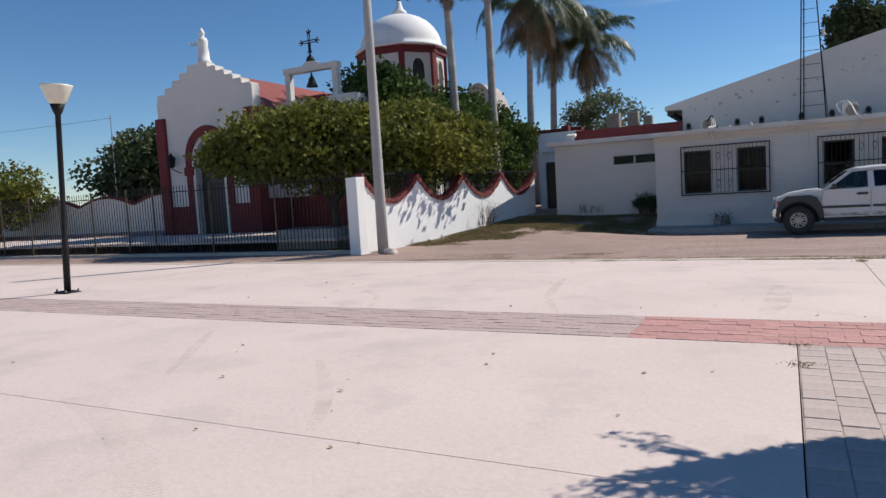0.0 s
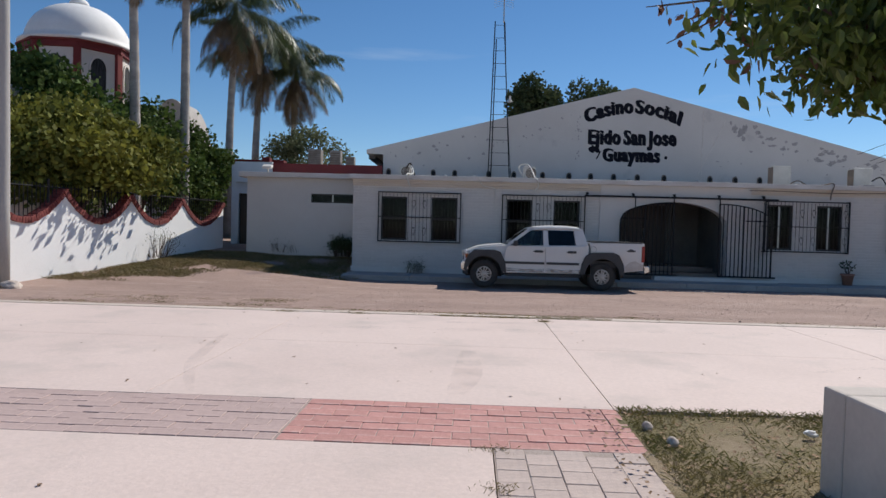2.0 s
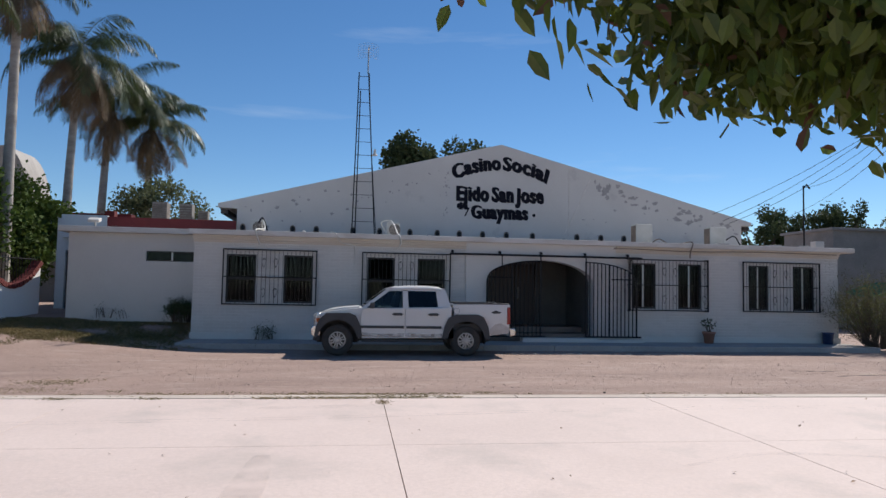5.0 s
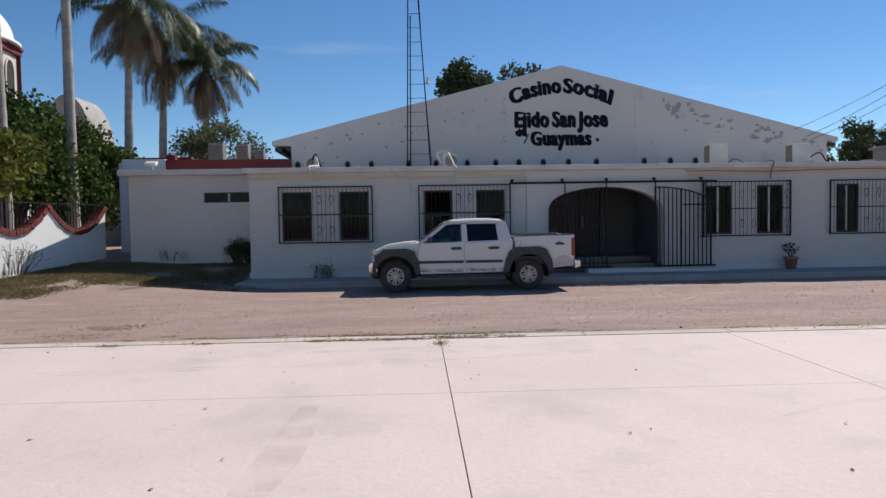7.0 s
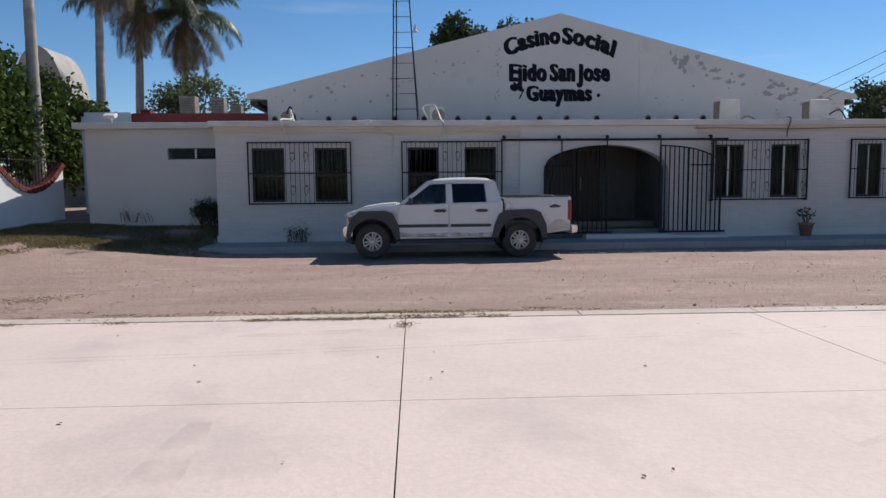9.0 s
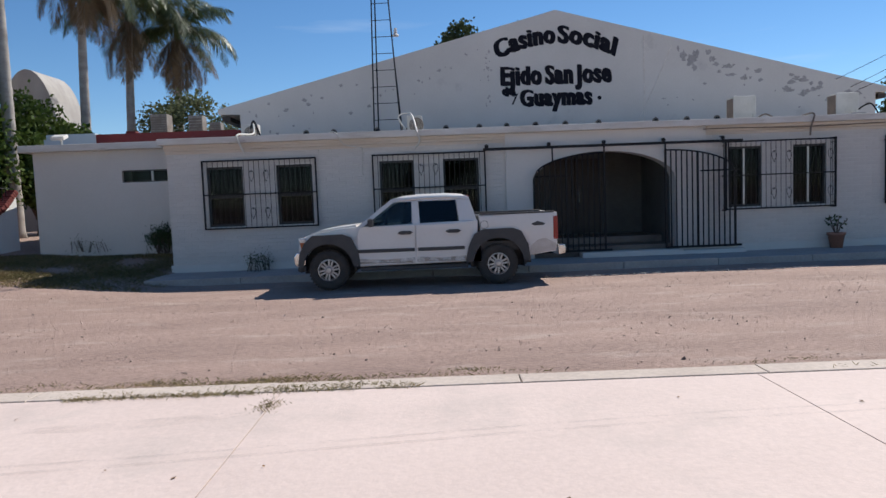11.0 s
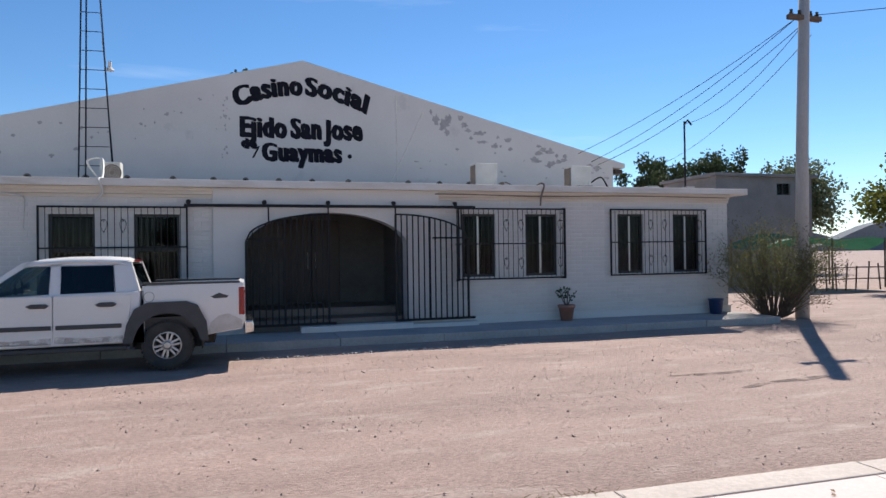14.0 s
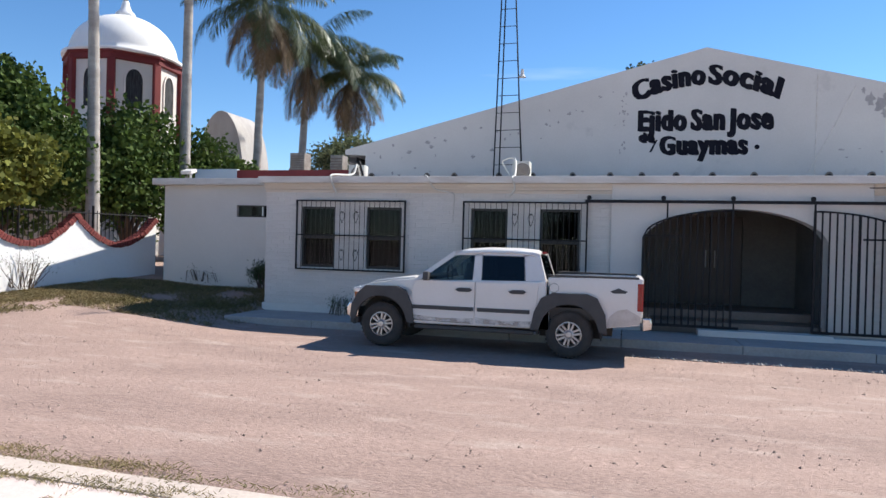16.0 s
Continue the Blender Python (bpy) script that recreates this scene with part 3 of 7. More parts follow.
# ---- churchyard wall with hanging scallops ----
W0, W1 = Vector((-7.15, -7.20)), Vector((-5.25, 2.75))
WD = (W1 - W0).normalized()
WN = Vector((WD.y, -WD.x))
WL = (W1 - W0).length
NS = 4


def wall_top(s):
    k = (s / WL * NS) % 1.0
    return 2.22 - 0.78 * (math.sin(math.pi * k) ** 0.85)


yard = B()
n = 96
prof = []
for i in range(n + 1):
    s = WL * i / n
    prof.append((s, wall_top(s) if i % (n // NS) else 2.22))
for side in (0,):
    rows_ = []
    for s, z in prof:
        p = W0 + WD * s
        rows_.append([yard.verts.new((*(p + WN * o), h)) for o, h in ((0.1, -0.1), (0.1, z), (-0.1, z), (-0.1, -0.1))])
    for a, b in zip(rows_, rows_[1:]):
        for k in range(3):
            yard.faces.new((a[k], a[k + 1], b[k + 1], b[k]))
    yard.faces.new(rows_[0])
    yard.faces.new(rows_[-1][::-1])
    bmesh.ops.recalc_face_normals(yard, faces=yard.faces)
solid("wall_yard", yard, "yard_white", "white plastered churchyard wall with a scalloped top", "wall")
pier = B()
boxm(Matrix.Translation((*(W0 - WD * 0.17), 1.06)) @ Matrix.Rotation(math.atan2(WD.y, WD.x), 4, "Z"), 0.34, 0.42, 2.34, pier, 0.012)
solid("wall_yard_pier", pier, "yard_white", "white square pier at the end of the churchyard wall", "wall")

# ---- church ----
def church():
    X0, X1, Y0, Y1, Z0 = -22.2, -16.4, 0.0, 20.0, 0.4
    ch = thing("church", ((X0 + X1) / 2, 0.0, Z0), "white church with maroon trim, stepped gable and a domed drum", "church")
    top = [(X0, 0.4), (X0, 6.9)]
    cx = -19.3
    for i in range(5):
        top += [(X0 + 0.1 + i * 0.5, 6.9 + 0.28 * i), (X0 + 0.1 + i * 0.5, 6.9 + 0.28 * (i + 1))]
    top += [(cx + 0.45, 8.3)]
    for i in range(5):
        x = cx + 0.45 + (i) * 0.48
        top += [(x, 8.3 - 0.24 * i), (x, 8.3 - 0.24 * (i + 1))]
    top += [(X1, 7.1), (X1, 0.4)]
    ac, aw = -19.2, 0.85
    hole = [(ac + aw, 0.4)] + ellipse(ac, 4.05, aw, 0.95, 0, 180, 18) + [(ac - aw, 0.4)]
    part("front_wall", prism(B(), top + hole, Y0, Y0 + 0.5), "white", ch)
    nave = box(B(), X0 + 0.05, X1 - 0.05, 0.5, Y1, 0.4, 6.0)
    part("nave_wall", nave, "white", ch)
    rb = prism(B(), [(X0 - 0.3, 5.9), (cx, 7.9), (X1 + 0.35, 5.9), (X1 + 0.35, 6.05), (cx, 8.05), (X0 - 0.3, 6.05)], 0.5, 13.5)
    part("nave_roof", rb, "red_roof", ch, "low red sheet roof")
    # steps of the gable: lit white copings
    for i in range(5):
        x = cx + 0.45 + i * 0.48
        part("coping", box(B(), x - 0.02, x + 0.46, -0.03, 0.53, 8.3 - 0.24 * (i + 1), 8.3 - 0.24 * (i + 1) + 0.05, 0.01), "white", ch)
    # maroon surround, pilasters and dado
    ring = ellipse(ac, 4.05, aw + 0.55, 1.5, 0, 180, 22) + ellipse(ac, 4.05, aw + 0.18, 1.12, 180, 0, 22)
    part("arch_moulding", prism(B(), ring, -0.10, 0.0, "y", 0.02), "maroon", ch, "maroon arch moulding")
    for s in (-1, 1):
        a = ac + s * (aw + 0.18)
        b = ac + s * (aw + 0.55)
        part("arch_pilaster", box(B(), min(a, b), max(a, b), -0.09, 0.0, 1.9, 4.04, 0.02), "maroon", ch)
        part("impost", box(B(), min(a, b) - 0.09, max(a, b) + 0.09, -0.14, 0.0, 3.35, 3.75, 0.05), "maroon", ch)
        part("arch_reveal", box(B(), ac + s * (aw + 0.09) - 0.09, ac + s * (aw + 0.09) + 0.09, -0.05, 0.0, 0.5, 4.05, 0.01), "white", ch)
    part("dado", box(B(), X0 + 0.4, ac - aw - 0.2, -0.06, 0.0, 0.4, 1.95, 0.02), "maroon", ch)
    part("dado", box(B(), ac + aw + 0.2, X1 - 0.4, -0.06, 0.0, 0.4, 1.95, 0.02), "maroon", ch)
    part("corner_pilaster", box(B(), X0 - 0.1, X0 + 0.5, -0.14, 0.5, 0.4, 6.1, 0.06), "maroon", ch, "maroon rusticated corner pilaster")
    part("corner_pilaster", box(B(), X1 - 0.5, X1 + 0.1, -0.14, 0.5, 0.4, 6.1, 0.06), "maroon", ch, "maroon rusticated corner pilaster")
    dr = part("door", box(B(), ac - aw + 0.02, ac + aw - 0.02, 0.3, 0.38, 0.4, 3.85, 0.01), "door_dark", ch, "dark tall church door")
    part("fanlight", prism(B(), [(ac + aw - 0.02, 4.0)] + ellipse(ac, 4.05, aw - 0.03, 0.93, 0, 180, 16) + [(ac - aw + 0.02, 4.0)], 0.33, 0.35), "glass", ch)
    for k in range(1, 6):
        a = radians(180 * k / 6)
        part("fanlight_bar", tube(B(), [(ac, 0.3, 4.03), (ac + 0.82 * math.cos(a), 0.3, 4.05 + 0.9 * math.sin(a))], 0.018, 6), "black_iron", dr)
    part("lintel", box(B(), ac - aw + 0.02, ac + aw - 0.02, 0.22, 0.40, 3.86, 3.99, 0.01), "white", ch)
    # side annex with the bell frame
    part("annex", box(B(), -16.4, -12.4, 2.0, 9.0, 0.4, 6.45), "white", ch)
    part("annex_pilaster", box(B(), -15.0, -13.95, 1.9, 2.0, 0.4, 6.55, 0.05), "maroon", ch)
    part("nave_flank", box(B(), -16.43, -16.36, 0.5, 2.0, 0.4, 2.1), "maroon", ch)
    part("annex_dado", box(B(), -16.25, -12.4, 1.93, 2.0, 0.4, 2.1, 0.02), "maroon", ch)
    part("bell_post", box(B(), -16.25, -15.98, 2.1, 2.4, 6.45, 7.75, 0.02), "white", ch)
    part("bell_post", box(B(), -13.65, -13.38, 2.1, 2.4, 6.45, 7.75, 0.02), "white", ch)
    part("bell_beam", prism(B(), [(-16.3, 7.66), (-13.33, 7.66), (-13.33, 7.92), (-14.4, 7.92), (-14.55, 8.08), (-15.05, 8.08), (-15.2, 7.92), (-16.3, 7.92)], 2.06, 2.44, "y", 0.015), "white", ch)
    part("bell", lathe(B(), (-14.85, 2.25, 6.98), [(0.27, 0), (0.25, 0.06), (0.17, 0.25), (0.14, 0.38), (0.06, 0.46), (0.03, 0.66)], 16), "bronze", ch, "dark bronze bell", True)
    part("finial_ball", lathe(B(), (-14.85, 2.25, 8.06), [(0.16, 0), (0.2, 0.1), (0.14, 0.25), (0.05, 0.32), (0.04, 0.42)], 14), "bronze", ch, "", True)
    cr = B()
    zc = 8.98
    for k in range(4):
        a = radians(90 * k)
        d = Vector((math.cos(a), 0, math.sin(a)))
        e = Vector((-d.z, 0, d.x))
        c = Vector((-14.85, 2.25, zc))
        for o in (-0.05, 0.05):
            tube(cr, [c + e * o, c + d * 0.4 + e * o], 0.022, 6)
        for o in (-0.12, 0, 0.12):
            tube(cr, [c + d * 0.34, c + d * (0.48 if o else 0.56) + e * o], 0.028, 6)
    lathe(cr, (-14.85, 2.25, zc - 0.55), [(0.04, 0), (0.03, 0.5)], 8)
    part("iron_cross", cr, "black_iron", ch, "black wrought iron cross")
    # wall lantern
    ln = part("lantern", lathe(B(), (-21.2, -0.35, 3.75), [(0.06, 0), (0.15, 0.08), (0.2, 0.42), (0.22, 0.45), (0.05, 0.62), (0.03, 0.7)], 6), "black_iron", ch, "black wall lantern")
    part("lantern_arm", tube(B(), [(-20.95, 0.0, 3.5), (-20.95, -0.2, 3.55), (-21.2, -0.35, 3.72)], 0.025, 6), "black_iron", ln)
    # drum and dome
    dc = (-19.05, 18.35)
    R = 2.92
    a0 = radians(22.5 + 6)
    part("drum", lathe(B(), (*dc, 6.0), [(R, 0), (R, 5.5)], 8, a0), "white", ch)
    part("drum_band", lathe(B(), (*dc, 11.05), [(R + 0.02, 0.1), (R + 0.18, 0.15), (R + 0.18, 0.42), (R + 0.28, 0.44), (R + 0.28, 0.55)], 8, a0), "maroon", ch, "maroon cornice band")
    for k in range(8):
        a = a0 + 2 * math.pi * k / 8
        c = Vector((dc[0] + R * math.cos(a), dc[1] + R * math.sin(a), 0))
        part("drum_pilaster", boxm(Matrix.Translation((c.x, c.y, 8.75)) @ Matrix.Rotation(a, 4, "Z"), 0.24, 0.40, 5.2, None, 0.04), "maroon", ch)
        am = a + math.pi / 8
        rm = R * math.cos(math.pi / 8)
        mw = Matrix.Translation((dc[0] + rm * math.cos(am), dc[1] + rm * math.sin(am), 9.0)) @ Matrix.Rotation(am + math.pi / 2, 4, "Z")
        pts = [(0.42, -0.3)] + ellipse(0, 1.15, 0.42, 0.62, 0, 180, 12) + [(-0.42, -0.3)]
        w = prism(B(), pts, -0.03, 0.03)
        bmesh.ops.transform(w, matrix=mw, verts=w.verts)
        # near-black panel stands in for the dark window opening
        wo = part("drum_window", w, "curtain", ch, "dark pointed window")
        pts2 = [(0.52, -0.35), (0.52, 1.15)] + ellipse(0, 1.15, 0.52, 0.74, 0, 180, 12) + [(-0.52, -0.35), (-0.42, -0.3)] + ellipse(0, 1.15, 0.42, 0.62, 180, 0, 12) + [(0.42, -0.3)]
        w = prism(B(), pts2, -0.07, 0.07)
        bmesh.ops.transform(w, matrix=mw, verts=w.verts)
        part("window_surround", w, "white", wo)
    prof_ = [(R + 0.2, 0.0), (R + 0.2, 0.18), (R - 0.1, 0.24)]
    for k in range(1, 13):
        a = radians(90 * k / 13)
        prof_.append(((R - 0.12) * math.cos(a) ** 0.95, 0.24 + 2.35 * math.sin(a)))
    prof_ += [(0.55, 2.62), (0.5, 2.8), (0.3, 3.0), (0.2, 3.3), (0.16, 3.5), (0.05, 3.55)]
    dm = part("dome", lathe(B(), (*dc, 11.6), prof_, 32), "dome_white", ch, "white plastered dome", True)
    part("dome_finial", lathe(B(), (*dc, 15.1), [(0.1, 0), (0.14, 0.12), (0.06, 0.25), (0.03, 0.9)], 8), "bronze", dm)
    # apse: a half round vault at the side, and the low rear wing
    vault = ellipse(-14.9, 5.4, 1.55, 4.1, 0, 180, 24)
    part("vault", prism(B(), [(-13.35, 0.4)] + vault + [(-16.45, 0.4)], 21.5, 24.5), "pole_concrete", ch, "round grey vault end")
    part("rear_wing", box(B(), -11.6, -6.4, 16.5, 16.95, 0.4, 5.1), "white", ch)
    part("rear_wing_coping", box(B(), -11.7, -6.3, 16.4, 17.05, 5.1, 5.3, 0.03), "maroon", ch)
    part("rear_post", box(B(), -7.4, -6.95, 15.9, 16.4, 0.4, 5.4, 0.04), "maroon", ch)


church()
for ob in [o for o in bpy.data.objects if o.name == "church"]:
    ob.location += Vector((-0.1, -0.8, -0.2))


def statue():
    b = lathe(B(), (-19.35, -0.55, 8.1), [(0.32, 0), (0.34, 0.12), (0.27, 0.16), (0.26, 0.5), (0.22, 0.8), (0.25, 1.0), (0.2, 1.14), (0.09, 1.2), (0.12, 1.3), (0.13, 1.4), (0.1, 1.5), (0.02, 1.6)], 14)
    tube(b, [(-19.5, -0.6, 9.1), (-19.7, -0.75, 8.95), (-19.85, -0.85, 9.05)], [0.08, 0.06, 0.05], 8)
    solid("statue", b, "statue_white", "white plaster robed statue on the church gable", "statue", kind="thing", smooth=True)


statue()


# ---- plants ----
def leaf_cloud(name, blobs, n, size, seed, flat=0.5, shell=0.35):
    """Loose leaves in the outer part of overlapping rounded clumps (centre, radii)."""
    rs = np.random.RandomState(seed)
    vol = np.array([b[1][0] * b[1][1] + b[1][1] * b[1][2] + b[1][0] * b[1][2] for b in blobs])
    cnt = np.maximum((vol / vol.sum() * n).astype(int), 4)
    out = []
    for (c, r), k in zip(blobs, cnt):
        d = rs.normal(size=(k, 3))
        d /= np.linalg.norm(d, axis=1)[:, None]
        rad = 1 - shell * rs.rand(k) ** 1.5 + 0.10 * rs.normal(size=k)
        lump = 1 + 0.16 * np.sin(d[:, 0] * 5 + c[0]) * np.sin(d[:, 1] * 6 + c[1]) + 0.12 * np.sin(d[:, 2] * 8 + c[0] * 3)
        p = np.array(c) + d * np.array(r) * (rad * lump)[:, None]
        a = rs.normal(size=(k, 3)) + d * flat
        a /= np.linalg.norm(a, axis=1)[:, None]
        b = np.cross(a, rs.normal(size=(k, 3)))
        b /= np.linalg.norm(b, axis=1)[:, None] + 1e-9
        s = size * rs.uniform(0.6, 1.3, k)[:, None]
        w = s * 0.42
        out.append(np.stack([p, p + a * s * 0.5 + b * w, p + a * s, p + a * s * 0.5 - b * w], 1))
    return quads(name, np.concatenate(out))


def lumps(rnd, c, r, k, q=0.45):
    """Clumps spread over a larger rounded crown."""
    out = []
    for i in range(k):
        while True:
            d = Vector((rnd.uniform(-1, 1), rnd.uniform(-1, 1), rnd.uniform(-0.75, 1)))
            if 0.35 < d.length < 1:
                break
        d = d.normalized() * rnd.uniform(0.45, 0.8)
        s = q * rnd.uniform(0.7, 1.25)
        out.append(((c[0] + d.x * r[0], c[1] + d.y * r[1], c[2] + d.z * r[2]), (r[0] * s, r[1] * s, r[2] * s * 0.95)))
    return out


def limbs(base, fork, tips, r0):
    b = B()
    base, fork = Vector(base), Vector(fork)
    tube(b, [base - Vector((0, 0, 0.15)), base.lerp(fork, 0.5) + Vector((0.04, -0.03, 0)), fork], [r0 * 1.25, r0, r0 * 0.85], 10)
    for t in tips:
        t = Vector(t)
        m = fork.lerp(t, 0.5) + Vector((0, 0, 0.12 * (t - fork).length))
        tube(b, [fork - Vector((0, 0, 0.1)), m, t], [r0 * 0.6, r0 * 0.4, r0 * 0.12], 7)
    return b


def tree(name, label, base, c, r, k, leaves, size, leaf, seed, q=0.45, trunk=0.14, shell=0.4):
    rnd = random.Random(seed)
    t = thing(name, base, label, "tree")
    bl = lumps(rnd, c, r, k, q)
    fork = (base[0] + (c[0] - base[0]) * 0.2, base[1] + (c[1] - base[1]) * 0.2, base[2] + max((c[2] - r[2] - base[2]) * 0.8, 0.5))
    part("trunk", limbs(base, fork, [b[0] for b in bl[:12]], trunk), "bark", t, "", True)
    part("crown", leaf_cloud("crown", bl, leaves, size, seed, shell=shell), leaf, t)
    return t


def palm(base, height, lean, seed, dry=8, green=15, span=2.6, r0=0.2, fan=False):
    rnd = random.Random(seed)
    t = thing("palm_tree", base, "tall palm with a grey ringed trunk and drooping half-dry fronds", "palm tree", "row of palms")
    pts, rad = [], []
    N = 40
    for i in range(N + 1):
        k = i / N
        pts.append(Vector(base) + Vector((lean[0] * k * k, lean[1] * k * k, height * k - 0.1)))
        rad.append(r0 * (1.25 - 0.55 * k ** 0.7) * (1.02 if i % 2 else 0.97) + (0.06 if i == 0 else 0))
    part("trunk", tube(B(), pts, rad, 14), "bark_palm", t, "", True)
    head = pts[-1]
    shaft = B()
    tube(shaft, [head - Vector((0, 0, 0.2)), head + Vector((0, 0, 0.5)), head + Vector((0, 0, 1.0))], [r0 * 0.85, r0 * 0.75, r0 * 0.3], 10)
    part("crownshaft", shaft, "frond", t)
    rs = np.random.RandomState(seed)
    for kind, cnt, mt in (("green_frond", green, "frond"), ("dry_frond", dry, "frond_dry")):
        for f in range(cnt):
            az = 2 * math.pi * (f + rnd.uniform(-0.35, 0.35)) / cnt + (0.3 if kind == "dry_frond" else 0)
            L = span * rnd.uniform(0.85, 1.15) * (1 if kind == "green_frond" else 0.78)
            el = radians(rnd.uniform(-12, 72)) if kind == "green_frond" else radians(rnd.uniform(-72, -8))
            droop = rnd.uniform(1.3, 2.2) if kind == "green_frond" else rnd.uniform(0.8, 1.5)
            p = head + Vector((0, 0, 0.75 if kind == "green_frond" else 0.3))
            V = []
            n_ = 30
            st = L / n_
            prev = p
            quad = []
            e = el
            for i in range(n_):
                kf = i / n_
                e2 = el - droop * kf ** 1.3
                e2 = max(e2, radians(-88))
                d = Vector((math.cos(az) * math.cos(e2), math.sin(az) * math.cos(e2), math.sin(e2)))
                q_ = prev + d * st
                side = Vector((-math.sin(az), math.cos(az), 0))
                w = 0.022 * (1 - kf) + 0.006
                quad.append([prev + side * w, q_ + side * w, q_ - side * w, prev - side * w])
                if i > 2:
                    ll = 0.72 * math.sin(math.pi * min(kf * 0.85 + 0.14, 1)) ** 0.7 * span / 2.6
                    for sg in (-1, 1):
                        for rep in range(4):
                            g = Vector((0, 0, -1)) * rnd.uniform(0.35, 1.0)
                            ld = (side * sg * rnd.uniform(0.6, 1.0) + d * rnd.uniform(0.3, 0.7) + g).normalized()
                            a = prev.lerp(q_, rnd.random())
                            lw = d * 0.020
                            l1 = ll * rnd.uniform(0.75, 1.1)
                            mid = a + ld * l1 * 0.5 + Vector((0, 0, -0.01))
                            tip = a + ld * l1 + Vector((0, 0, -0.12 * l1))
                            quad.append([a - lw, mid - lw, tip, mid + lw])
                prev = q_
            part(kind, quads(kind, quad), mt, t)
    return t


palm((-9.56, 5.05, 0.6), 12.0, (-0.25, 0.0), 11, dry=10, green=18, span=3.2, r0=0.21)
palm((-9.78, 10.3, 0.7), 13.6, (-0.1, 0.2), 12, dry=10, green=18, span=3.2, r0=0.23)
palm((-9.49, 15.5, 0.8), 12.0, (0.3, 0.0), 13, dry=14, green=24, span=4.3, r0=0.22)
palm((-9.5, 20.2, 0.8), 10.9, (0.3, 0.1), 14, dry=8, green=26, span=4.3, r0=0.24)
palm((-7.7, 22.4, 0.8), 10.2, (0.2, 0.0), 15, dry=14, green=22, span=4.1, r0=0.22)

tree("laurel_tree", "broad olive-green clipped tree behind the churchyard wall", (-11.0, -3.0, 0.0), (-10.7, -4.0, 3.45), (5.2, 2.7, 1.5), 60, 42000, 0.17, "leaf_olive", 21, 0.36, 0.16)
tree("laurel_tree", "broad olive-green clipped tree over the scalloped wall", (-8.4, -1.4, 0.3), (-7.95, -1.6, 3.45), (2.8, 2.3, 1.5), 38, 26000, 0.17, "leaf_olive", 31, 0.38, 0.14)
tree("fig_tree", "dense dark green tree by the church", (-12.4, 3.8, 0.7), (-12.8, 4.0, 4.7), (3.4, 2.6, 3.0), 44, 28000, 0.2, "leaf_dark", 22, 0.4, 0.2)
tree("fig_tree", "dense dark green tree beside the palms", (-11.4, 8.9, 0.8), (-11.6, 8.9, 4.4), (2.1, 2.8, 3.1), 32, 18000, 0.2, "leaf_dark", 23, 0.42, 0.16)
tree("fig_tree", "dense dark green tree between the palms", (-10.3, 12.8, 0.8), (-10.2, 12.8, 3.9), (1.7, 2.2, 2.5), 28, 14000, 0.2, "leaf_dark", 33, 0.42, 0.16)
tree("shade_tree", "dark rounded tree beyond the fence", (-30.0, 6.0, 0.8), (-30.0, 6.0, 4.1), (6.0, 3.5, 2.9), 42, 20000, 0.26, "leaf_pine", 24, 0.4, 0.2)
tree("shade_tree", "thin grey-green tree far behind the fence", (-40.0, 14.0, 0.8), (-39.5, 14.0, 4.5), (4.5, 3.5, 3.4), 26, 5000, 0.24, "leaf_grey", 25, 0.36, 0.16)
tree("citrus_tree", "yellowish green bushy tree by the far wall", (-37.0, 0.0, 0.6), (-37.0, 0.0, 2.6), (3.4, 2.6, 1.9), 24, 8000, 0.2, "leaf_olive", 26, 0.42, 0.14)
tree("willow_tree", "light grey-green airy tree behind the roof", (-6.1, 19.2, 0.8), (-6.0, 19.2, 5.7), (2.9, 2.4, 2.4), 44, 5600, 0.17, "leaf_grey", 27, 0.25, 0.12, 0.85)
tree("pine_tree", "dark round-headed tree behind the hall roof", (9.2, 33.0, 0), (9.2, 33.0, 11.0), (2.1, 2.2, 3.0), 22, 9000, 0.28, "leaf_pine", 28, 0.45, 0.25)
tree("pine_tree", "dark round-headed tree behind the hall roof", (14.0, 33.5, 0), (14.2, 33.5, 11.0), (2.6, 2.2, 2.9), 22, 9000, 0.28, "leaf_pine", 29, 0.45, 0.25)

